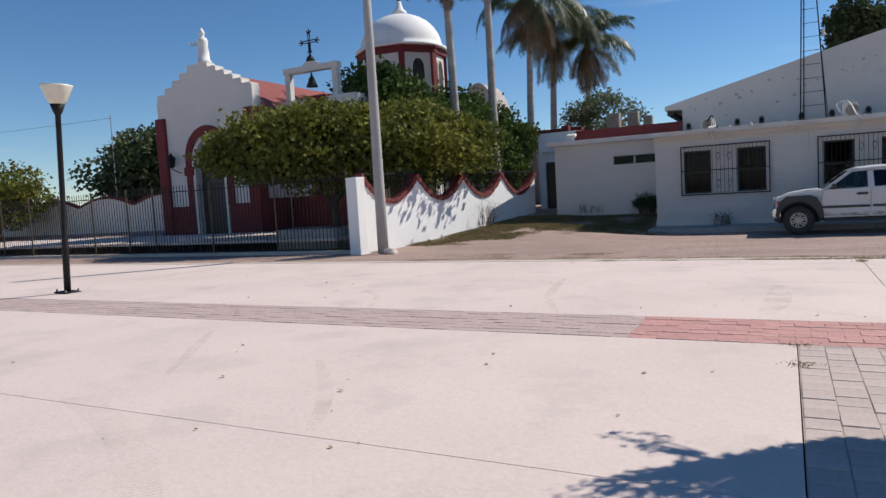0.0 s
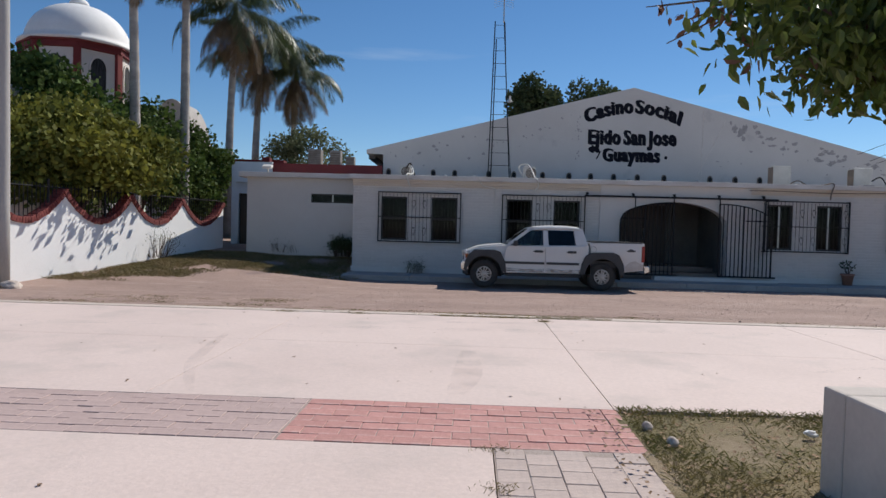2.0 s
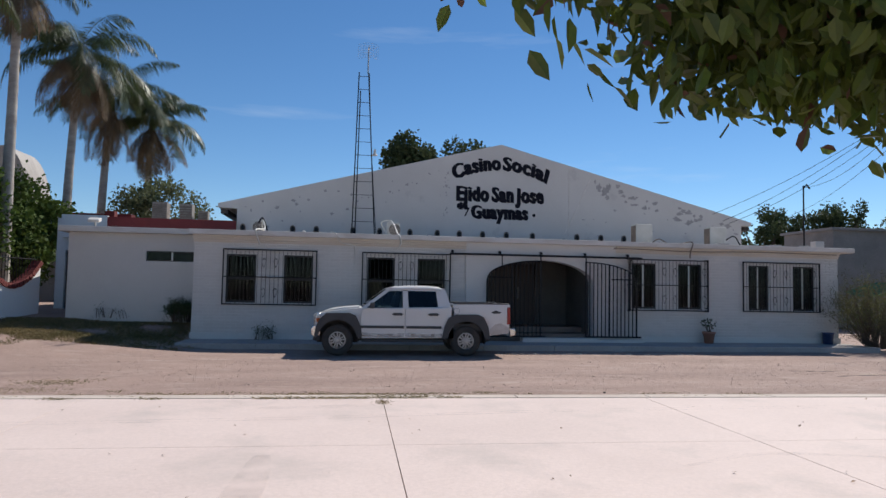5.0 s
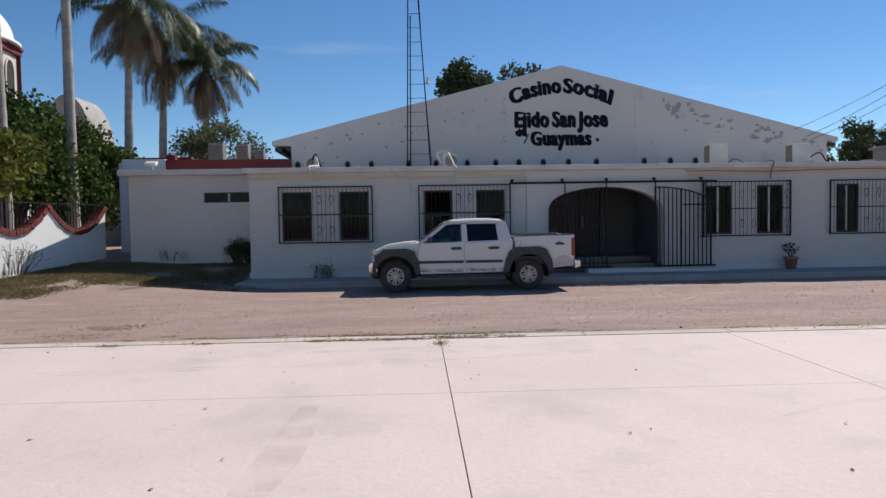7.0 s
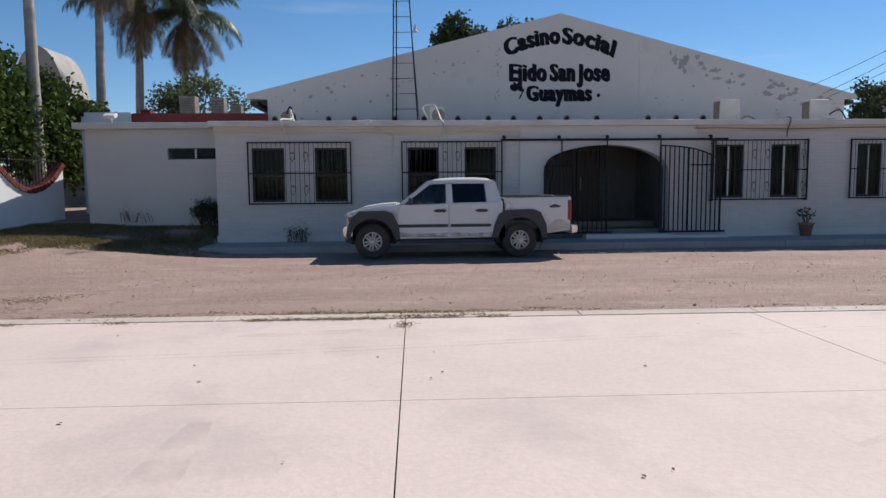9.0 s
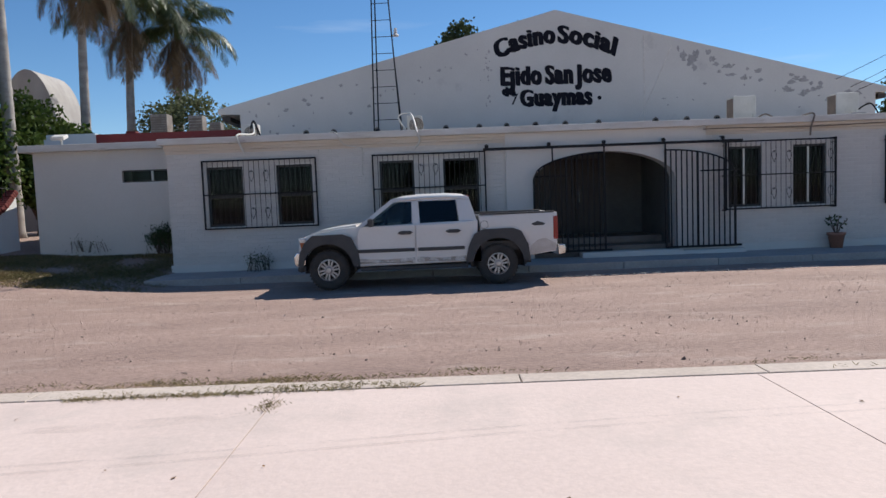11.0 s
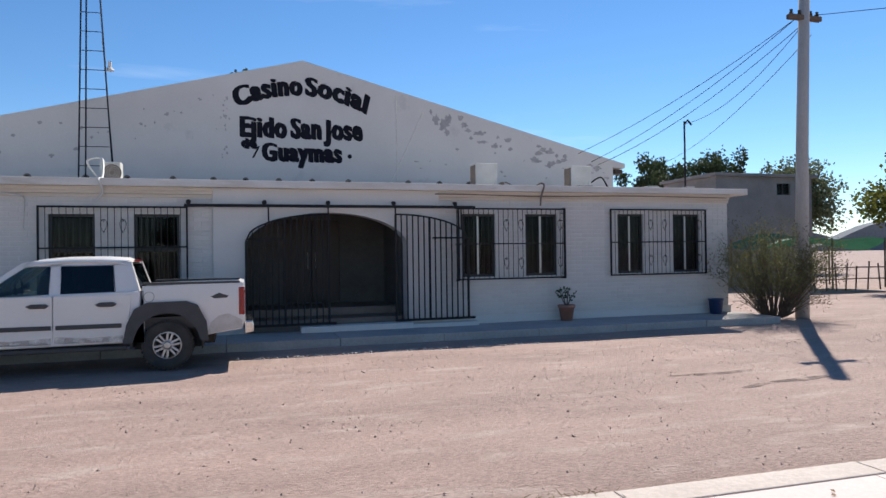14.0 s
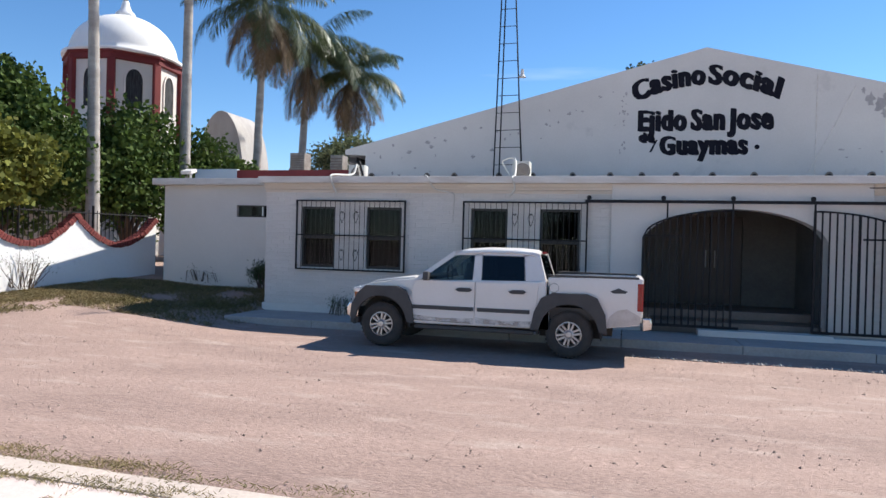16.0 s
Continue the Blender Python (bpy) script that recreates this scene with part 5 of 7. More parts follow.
# ---- pickup truck ----
M["truck_white"] = mat("white_car_paint", (0.73, 0.69, 0.655), (0.70, 0.66, 0.62), 0.8, 20, 0.28, bump=0.0, grain=0.02, c3=(0.58, 0.50, 0.43), c3_at=0.66, c3_scale=1.6, c3_soft=0.2)
M["truck_dirty"] = mat("dusty_car_paint", (0.60, 0.54, 0.49), (0.48, 0.40, 0.34), 3, 30, 0.55, bump=0.05, grain=0.08)
M["truck_dusty"] = mat("thin_dust_on_paint", (0.55, 0.46, 0.39), (0.45, 0.37, 0.31), 5, 40, 0.7, bump=0, grain=0.1, alpha=0.75)
M["plastic"] = mat("grey_black_plastic", (0.045, 0.043, 0.045), (0.06, 0.056, 0.055), 4, 80, 0.6, bump=0.1, grain=0.1)
M["rubber"] = mat("dusty_rubber", (0.035, 0.032, 0.030), (0.06, 0.05, 0.043), 5, 50, 0.85, bump=0.3, grain=0.2)
M["rim"] = mat("alloy_rim", (0.55, 0.52, 0.50), (0.45, 0.42, 0.40), 5, 50, 0.35, 0.85, grain=0.08)
M["tint"] = mat("tinted_glass", (0.05, 0.055, 0.055), (0.045, 0.05, 0.05), 1, 5, 0.02, trans=1.0, bump=0, grain=0.02)
M["clear"] = mat("car_glass", (0.42, 0.5, 0.48), (0.4, 0.48, 0.46), 1, 5, 0.02, trans=1.0, bump=0, grain=0.02)
M["seat"] = mat("grey_seat_cloth", (0.10, 0.095, 0.09), (0.08, 0.075, 0.07), 5, 60, 0.9)
M["red_lens"] = mat("red_lens", (0.30, 0.012, 0.012), (0.25, 0.01, 0.01), 6, 40, 0.15, bump=0)
M["amber"] = mat("amber_lens", (0.55, 0.17, 0.06), None, 6, 40, 0.15, bump=0)
M["lens"] = mat("headlight_lens", (0.75, 0.75, 0.74), None, 6, 40, 0.08, 0.4, bump=0)
M["chrome"] = mat("chrome", (0.68, 0.68, 0.68), None, 6, 40, 0.15, 1.0, bump=0)


def pickup():
    T_ = thing("pickup_truck", (5.9, -2.39, 0.0), "white crew cab pickup with grey flares, dusty along its sills", "truck")
    yn, yf = -3.23, -1.55
    wf, wr, wz = 4.03, 7.23, 0.375

    def arch_pts(cx, r, a0=8, a1=172, n=14):
        return [(cx + r * math.cos(radians(a0 + (a1 - a0) * k / n)), wz + 0.02 + r * math.sin(radians(a0 + (a1 - a0) * k / n))) for k in range(n + 1)]
    # front clip and lower body, pushed across the width
    prof = [(3.53, 0.52), (3.47, 0.74), (3.50, 0.93), (3.60, 1.02), (3.85, 1.085), (4.25, 1.14), (4.62, 1.175), (6.86, 1.215), (6.86, 0.46), (6.80, 0.44)]
    prof += [(4.55, 0.42)] + arch_pts(wf, 0.49)
    bd = B()
    prism(bd, prof, yn, yf)
    for v in bd.verts:
        if v.co.z > 1.0 and v.co.x < 4.7:      # hood crown narrows
            s = 0.90 if v.co.x < 4.5 else 0.95
            v.co.y = -2.39 + (v.co.y + 2.39) * s
        if v.co.x < 3.62:
            v.co.y = -2.39 + (v.co.y + 2.39) * 0.94
    eds = [e for e in bd.edges if abs(e.verts[0].co.y - e.verts[1].co.y) < 0.2]
    bmesh.ops.bevel(bd, geom=eds, offset=0.035, segments=3, profile=0.6, affect="EDGES")
    part("body", bd, "truck_white", T_, "", True).data.set_sharp_from_angle(angle=radians(35))
    hb = B()
    prism(hb, [(3.66, 1.045), (3.9, 1.105), (4.55, 1.17), (4.55, 1.20), (4.2, 1.172), (3.85, 1.12)], -2.95, -1.83, "y", 0.01)
    part("hood_bulge", hb, "truck_white", T_, "", True).data.set_sharp_from_angle(angle=radians(40))
    # bed
    bp = [(6.885, 0.46), (6.885, 1.285), (8.30, 1.325), (8.355, 1.30), (8.36, 0.95), (8.33, 0.58), (7.74, 0.50)] + arch_pts(wr, 0.49)
    for n_, a, b in (("bed_side", yn, yn + 0.09), ("bed_side", yf - 0.09, yf)):
        q = prism(B(), bp, a, b)
        bmesh.ops.bevel(q, geom=[e for e in q.edges if abs(e.verts[0].co.y - e.verts[1].co.y) < 0.02], offset=0.02, segments=2, profile=0.6, affect="EDGES")
        part(n_, q, "truck_white", T_, "", True).data.set_sharp_from_angle(angle=radians(35))
        part("bed_rail_cap", box(B(), 6.9, 8.3, a - 0.004, b + 0.004, 1.30, 1.335, 0.008), "plastic", T_, "black bed rail cap")
    part("bed_floor", box(B(), 6.885, 8.33, yn + 0.1, yf - 0.1, 0.62, 0.80), "plastic", T_)
    part("bed_front", box(B(), 6.885, 6.94, yn + 0.1, yf - 0.1, 0.80, 1.27), "plastic", T_)
    tg = part("tailgate", box(B(), 8.27, 8.37, yn + 0.1, yf - 0.1, 0.62, 1.31, 0.02), "truck_white", T_)
    part("tailgate_handle", box(B(), 8.368, 8.385, -2.5, -2.28, 1.08, 1.16, 0.008), "plastic", tg)
    dq = [(7.80, 0.515), (8.325, 0.60), (8.335, 0.72), (8.12, 0.83), (7.98, 0.80), (7.86, 0.70)]
    for sx0, sx1 in ((4.57, 5.66), (5.70, 6.62)):
        part("sill_dust", prism(B(), [(sx0, 0.475), (sx1, 0.462), (sx1, 0.56), ((sx0 + sx1) / 2, 0.535), (sx0, 0.575)], yn - 0.0125, yn - 0.009), "truck_dusty", T_, "brown dust along the door sills")
    part("mud_splash", prism(B(), dq, yn - 0.003, yn), "truck_dirty", T_, "brown dried dust on the rear quarter")
    # cab: pillars and roof round real windows
    zb, zt = 1.19, 1.66

    def hw(z):
        return 0.80 - 0.17 * (z - zb) / (zt - zb)

    def side(poly, off, sgn):
        return [Vector((x, -2.39 + sgn * (hw(z) + off), z)) for x, z in poly]

    def panel(name, poly, th, material, parent, label="", smooth=False):
        for sgn in (-1, 1):
            b = B()
            outer = [b.verts.new(p) for p in side(poly, 0.0, sgn)]
            inner = [b.verts.new(p) for p in side(poly, -th, sgn)]
            b.faces.new(outer)
            b.faces.new(inner[::-1])
            for k in range(len(poly)):
                b.faces.new((outer[k], inner[k], inner[(k + 1) % len(poly)], outer[(k + 1) % len(poly)]))
            bmesh.ops.recalc_face_normals(b, faces=b.faces)
            part(name, b, material, parent, label)
    # pillar frames drawn as a ring with two window holes cut by strips
    zt2 = 1.64
    panel("a_pillar", [(4.60, 1.17), (4.72, 1.17), (5.32, zt2 - 0.02), (5.36, zt2 + 0.04), (5.24, zt2 + 0.02)], 0.05, "truck_white", T_)
    panel("b_pillar", [(5.62, 1.17), (5.78, 1.17), (5.76, zt2), (5.62, zt2)], 0.05, "truck_white", T_)
    panel("c_pillar", [(6.50, 1.17), (6.86, 1.17), (6.70, zt2 + 0.02), (6.45, zt2 + 0.02)], 0.05, "truck_white", T_)
    panel("roof_rail", [(5.24, 1.60), (6.50, 1.60), (6.70, 1.68), (5.30, 1.68)], 0.05, "truck_white", T_)
    panel("front_window", [(4.72, 1.175), (5.63, 1.175), (5.63, 1.61), (5.30, 1.61)], 0.006, "clear", T_, "clear front door glass")
    panel("rear_window", [(5.77, 1.175), (6.52, 1.175), (6.47, 1.61), (5.75, 1.61)], 0.006, "tint", T_, "dark tinted rear door glass")
    rf_ = B()
    ring = []
    for x, zz in ((5.22, 1.645), (5.45, 1.70), (5.8, 1.728), (6.3, 1.728), (6.58, 1.705), (6.70, 1.65)):
        row = []
        for k in range(9):
            s = -1 + 2 * k / 8
            row.append(rf_.verts.new((x, -2.39 + s * 0.655, zz + 0.02 * (1 - s * s) - (0.055 if abs(s) == 1 else 0.01 if abs(s) > 0.7 else 0))))
        ring.append(row)
    for a, b in zip(ring, ring[1:]):
        for k in range(8):
            rf_.faces.new((a[k], a[k + 1], b[k + 1], b[k]))
    bmesh.ops.recalc_face_normals(rf_, faces=rf_.faces)
    ro = part("roof", rf_, "truck_white", T_, "", True)
    so = ro.modifiers.new("thick", "SOLIDIFY")
    so.thickness = 0.03

    def sheet(name, pts, material, label=""):
        b = B()
        b.faces.new([b.verts.new(p) for p in pts])
        r = bmesh.ops.extrude_face_region(b, geom=b.faces[:])
        for v in [g for g in r["geom"] if isinstance(g, bmesh.types.BMVert)]:
            v.co.x += 0.012
        bmesh.ops.recalc_face_normals(b, faces=b.faces)
        part(name, b, material, T_, label)
    c = -2.39
    sheet("windscreen", [(4.62, c - 0.76, 1.19), (4.62, c + 0.76, 1.19), (5.24, c + 0.61, 1.65), (5.24, c - 0.61, 1.65)], "clear", "raked windscreen")
    sheet("back_window", [(6.83, c - 0.62, 1.24), (6.83, c + 0.62, 1.24), (6.70, c + 0.56, 1.62), (6.70, c - 0.56, 1.62)], "tint", "dark rear glass")
    sheet("cab_back", [(6.845, c - 0.76, 1.17), (6.845, c - 0.62, 1.17), (6.70, c - 0.56, 1.66), (6.70, c - 0.63, 1.66)], "truck_white")
    sheet("cab_back", [(6.845, c + 0.62, 1.17), (6.845, c + 0.76, 1.17), (6.70, c + 0.63, 1.66), (6.70, c + 0.56, 1.66)], "truck_white")
    part("brake_lamp", box(B(), 6.69, 6.74, c - 0.2, c + 0.2, 1.655, 1.69, 0.008), "red_lens", T_, "high red brake lamp")
    part("cab_floor", box(B(), 4.7, 6.8, c - 0.75, c + 0.75, 1.0, 1.178), "seat", T_)
    for x, y in ((5.5, c - 0.36), (5.5, c + 0.36), (6.4, c - 0.36), (6.4, c + 0.36)):
        part("seat_back", boxm(pose(x, y, 1.30, 0, 12, 0), 0.14, 0.5, 0.36, None, 0.05), "seat", T_)
        part("headrest", boxm(pose(x + 0.06, y, 1.53, 0, 12, 0), 0.09, 0.26, 0.15, None, 0.04), "seat", T_)
    part("dashboard", box(B(), 4.66, 5.0, c - 0.74, c + 0.74, 1.12, 1.24, 0.03), "seat", T_)
    sw_ = B()
    tube(sw_, [(5.12, c - 0.36 + 0.18 * math.cos(a), 1.27 + 0.17 * math.sin(a)) for a in [2 * math.pi * k / 20 for k in range(21)]], 0.016, 6)
    part("steering_wheel", sw_, "plastic", T_)
    # doors, mouldings, handles, mirrors, flares on both flanks
    for sg, y in ((-1, yn), (1, yf)):
        for nm, poly, hx in (("front_door", [(4.56, 0.50), (5.675, 0.47), (5.675, 1.165), (4.66, 1.165), (4.60, 1.05)], 5.50), ("rear_door", [(5.69, 0.47), (6.60, 0.455), (6.66, 0.60), (6.70, 0.80), (6.74, 1.17), (5.69, 1.165)], 6.40)):
            d = prism(B(), poly, y + sg * 0.010, y - sg * 0.01)
            bmesh.ops.bevel(d, geom=[e for e in d.edges if abs(e.verts[0].co.y - e.verts[1].co.y) < 0.005 and abs(e.verts[0].co.y - y - sg * 0.010) < 0.004], offset=0.007, segments=2, profile=0.6, affect="EDGES")
            dd = part(nm, d, "truck_white", T_)
            part("moulding", box(B(), poly[0][0] + 0.03, (5.66 if nm == "front_door" else 6.60), min(y + sg * 0.010, y + sg * 0.03), max(y + sg * 0.010, y + sg * 0.03), 0.675, 0.74, 0.008), "plastic", dd, "dark grey side moulding")
            hd = prism(B(), [(hx - 0.16, 1.03), (hx - 0.09, 1.06), (hx + 0.09, 1.06), (hx + 0.14, 1.03), (hx + 0.09, 0.995), (hx - 0.1, 0.995)], y + sg * 0.010, y + sg * 0.045, "y")
            part("door_handle", hd, "plastic", dd, "black door handle")
        for nm, cx in (("front_flare", wf), ("rear_flare", wr)):
            out = [(cx + 0.60, 0.42), (cx + 0.57, 0.72), (cx + 0.44, 0.98), (cx + 0.28, 1.045), (cx - 0.28, 1.035), (cx - 0.45, 0.95), (cx - 0.56, 0.72), (cx - 0.62, 0.42)]
            inn = [(cx - 0.49, 0.44)] + arch_pts(cx, 0.475)[::-1] + [(cx + 0.49, 0.44)]
            if nm == "front_flare":
                out[-1], out[-2], out[-3] = (cx - 0.56, 0.50), (cx - 0.53, 0.70), (cx - 0.43, 0.90)
            fl_ = prism(B(), out + inn, y + sg * 0.055, y - sg * 0.02)
            part(nm, fl_, "plastic", T_, "dark grey wheel arch flare")
        part("mirror", boxm(pose(4.86, y + sg * 0.10, 1.24), 0.10, 0.17, 0.15, None, 0.03), "plastic", T_, "black door mirror")
        part("mirror_arm", boxm(pose(4.84, y + sg * 0.01, 1.20), 0.08, 0.12, 0.05, None, 0.01), "plastic", T_)
        part("tail_lamp", box(B(), 8.275, 8.368, min(y - sg * 0.12, y + sg * 0.006), max(y - sg * 0.12, y + sg * 0.006), 0.80, 1.24, 0.02), "red_lens", T_, "red upright tail lamp")
        hy = c + sg * 0.63
        part("headlight", boxm(pose(3.53, hy, 0.925, 0, -14, sg * -14), 0.14, 0.34, 0.15, None, 0.03), "lens", T_, "clear headlight")
        part("turn_lamp", boxm(pose(3.56, c + sg * 0.775, 0.86, 0, -10, sg * -20), 0.10, 0.05, 0.12, None, 0.02), "amber", T_, "amber turn lamp")
        part("inner_arch", box(B(), wf - 0.5, wf + 0.5, min(y - sg * 0.30, y - sg * 0.36), max(y - sg * 0.30, y - sg * 0.36), 0.30, 0.90), "rubber", T_)
        part("inner_arch", box(B(), wr - 0.5, wr + 0.5, min(y - sg * 0.30, y - sg * 0.36), max(y - sg * 0.30, y - sg * 0.36), 0.30, 0.90), "rubber", T_)
        for cx in (wf, wr):
            ringp = arch_pts(cx, 0.53, -5, 185) + arch_pts(cx, 0.492, -5, 185)[::-1]
            part("wheel_house", prism(B(), ringp, min(y - sg * 0.015, y - sg * 0.36), max(y - sg * 0.015, y - sg * 0.36)), "rubber", T_)
        part("step_rail", box(B(), 4.62, 6.66, min(y - sg * 0.04, y - sg * 0.10), max(y - sg * 0.04, y - sg * 0.10), 0.33, 0.40, 0.02), "plastic", T_)
    # fuel cap ring and badge of plain shapes
    fc = B()
    tube(fc, [(6.98 + 0.075 * math.cos(a), yn - 0.004, 1.12 + 0.075 * math.sin(a)) for a in [2 * math.pi * k / 24 for k in range(25)]], 0.004, 4)
    part("fuel_door", fc, "plastic", T_, "thin round fuel door seam")
    bg = prism(B(), [(7.86, 1.10), (7.93, 1.13), (7.99, 1.155), (8.05, 1.13), (8.13, 1.11), (8.10, 1.075), (7.92, 1.07)], yn - 0.006, yn)
    part("badge", bg, "plastic", T_, "dark plain badge on the bed side")
    part("front_bumper", prism(B(), [(3.40, 0.50), (3.39, 0.66), (3.44, 0.73), (3.62, 0.73), (3.60, 0.50), (3.52, 0.43)], c - 0.84, c + 0.84, "y", 0.02), "chrome", T_, "chrome front bumper")
    part("bumper_skirt", box(B(), 3.44, 3.60, c - 0.8, c + 0.8, 0.36, 0.47, 0.03), "plastic", T_)
    part("radiator_grille", box(B(), 3.455, 3.50, c - 0.5, c + 0.5, 0.74, 0.98, 0.01), "plastic", T_)
    part("grille_bar", box(B(), 3.435, 3.46, c - 0.5, c + 0.5, 0.84, 0.885, 0.008), "chrome", T_)
    part("rear_bumper", prism(B(), [(8.37, 0.50), (8.50, 0.53), (8.51, 0.63), (8.49, 0.70), (8.37, 0.70)], c - 0.84, c + 0.84, "y", 0.02), "chrome", T_, "chrome rear bumper")
    part("chassis", box(B(), 3.6, 7.9, c - 0.45, c + 0.45, 0.34, 0.60), "rubber", T_)
    part("mud_flap", box(B(), 7.72, 7.74, yn + 0.05, yn + 0.28, 0.30, 0.55), "rubber", T_)
    # wheels
    for cx in (wf, wr):
        for sg, y in ((-1, yn + 0.135), (1, yf - 0.135)):
            m = Matrix.Translation((cx, y, wz)) @ Matrix.Rotation(radians(90 * -sg), 4, "X")
            ty = B()
            lathe(ty, (0, 0, 0), [(0.205, -0.12), (0.33, -0.125), (0.365, -0.10), (0.375, -0.05), (0.375, 0.05), (0.365, 0.10), (0.33, 0.125), (0.21, 0.12), (0.198, 0.09), (0.198, -0.09)], 36)
            bmesh.ops.transform(ty, matrix=m, verts=ty.verts)
            wh = part("wheel", ty, "rubber", T_, "dusty black tyre", True)
            tr_ = B()
            for k in range(36):
                a = 2 * math.pi * k / 36
                for o in (-0.06, 0.06):
                    boxm(Matrix.Rotation(a + (0.09 if o > 0 else 0), 4, "Z") @ Matrix.Translation((0.374, 0, o)), 0.02, 0.035, 0.08, tr_)
            bmesh.ops.transform(tr_, matrix=m, verts=tr_.verts)
            part("tread", tr_, "rubber", wh)
            rm_ = B()
            lathe(rm_, (0, 0, 0), [(0.200, 0.075), (0.208, 0.118), (0.195, 0.12), (0.180, 0.07), (0.176, 0.02)], 30, caps=False)
            for k in range(6):
                a = 2 * math.pi * k / 6 + 0.3
                for o in (-0.028, 0.028):
                    boxm(Matrix.Rotation(a, 4, "Z") @ Matrix.Translation((0.125, o, 0.088)) @ Matrix.Rotation(0.12 if o > 0 else -0.12, 4, "Z"), 0.125, 0.034, 0.035, rm_, 0.006)
            lathe(rm_, (0, 0, 0), [(0.085, 0.05), (0.08, 0.10), (0.055, 0.115), (0.045, 0.13), (0.01, 0.132)], 18)
            bmesh.ops.transform(rm_, matrix=m, verts=rm_.verts)
            part("rim", rm_, "rim", wh, "six-spoke alloy rim")
            bk_ = B()
            lathe(bk_, (0, 0, 0), [(0.197, -0.02), (0.197, 0.02)], 24)
            bmesh.ops.transform(bk_, matrix=m, verts=bk_.verts)
            part("brake_disc", bk_, "rubber", wh)


pickup()
for ob in [o for o in bpy.data.objects if o.name == "pickup_truck"]:
    ob.location += Vector((0.18, -0.09, -0.045))

# ---- planter and the tree in it ----
M["planter"] = mat("chipped_white_planter_paint", (0.60, 0.535, 0.48), (0.50, 0.44, 0.395), 1.2, 25, 0.85, bump=0.2, grain=0.05, c3=(0.30, 0.26, 0.23), c3_at=0.70, c3_scale=2.5, c3_soft=0.03)
M["soil"] = mat("planter_soil", (0.12, 0.09, 0.06), (0.08, 0.06, 0.04), 3, 30, 0.95, bump=0.6, grain=0.3)
pl = thing("planter", (6.95, -19.1, PZ), "square white plastered planter with a chipped rim", "planter")
px0, px1, py0, py1 = 5.63, 8.27, -20.45, -17.80
for q in ((px0, px1, py1 - 0.22, py1), (px0, px1, py0, py0 + 0.22), (px0, px0 + 0.22, py0 + 0.22, py1 - 0.22), (px1 - 0.22, px1, py0 + 0.22, py1 - 0.22)):
    part("side", box(B(), *q, 0.05, 0.705, 0.018), "planter", pl)
part("earth", box(B(), px0 + 0.2, px1 - 0.2, py0 + 0.2, py1 - 0.2, 0.15, 0.58), "soil", pl)


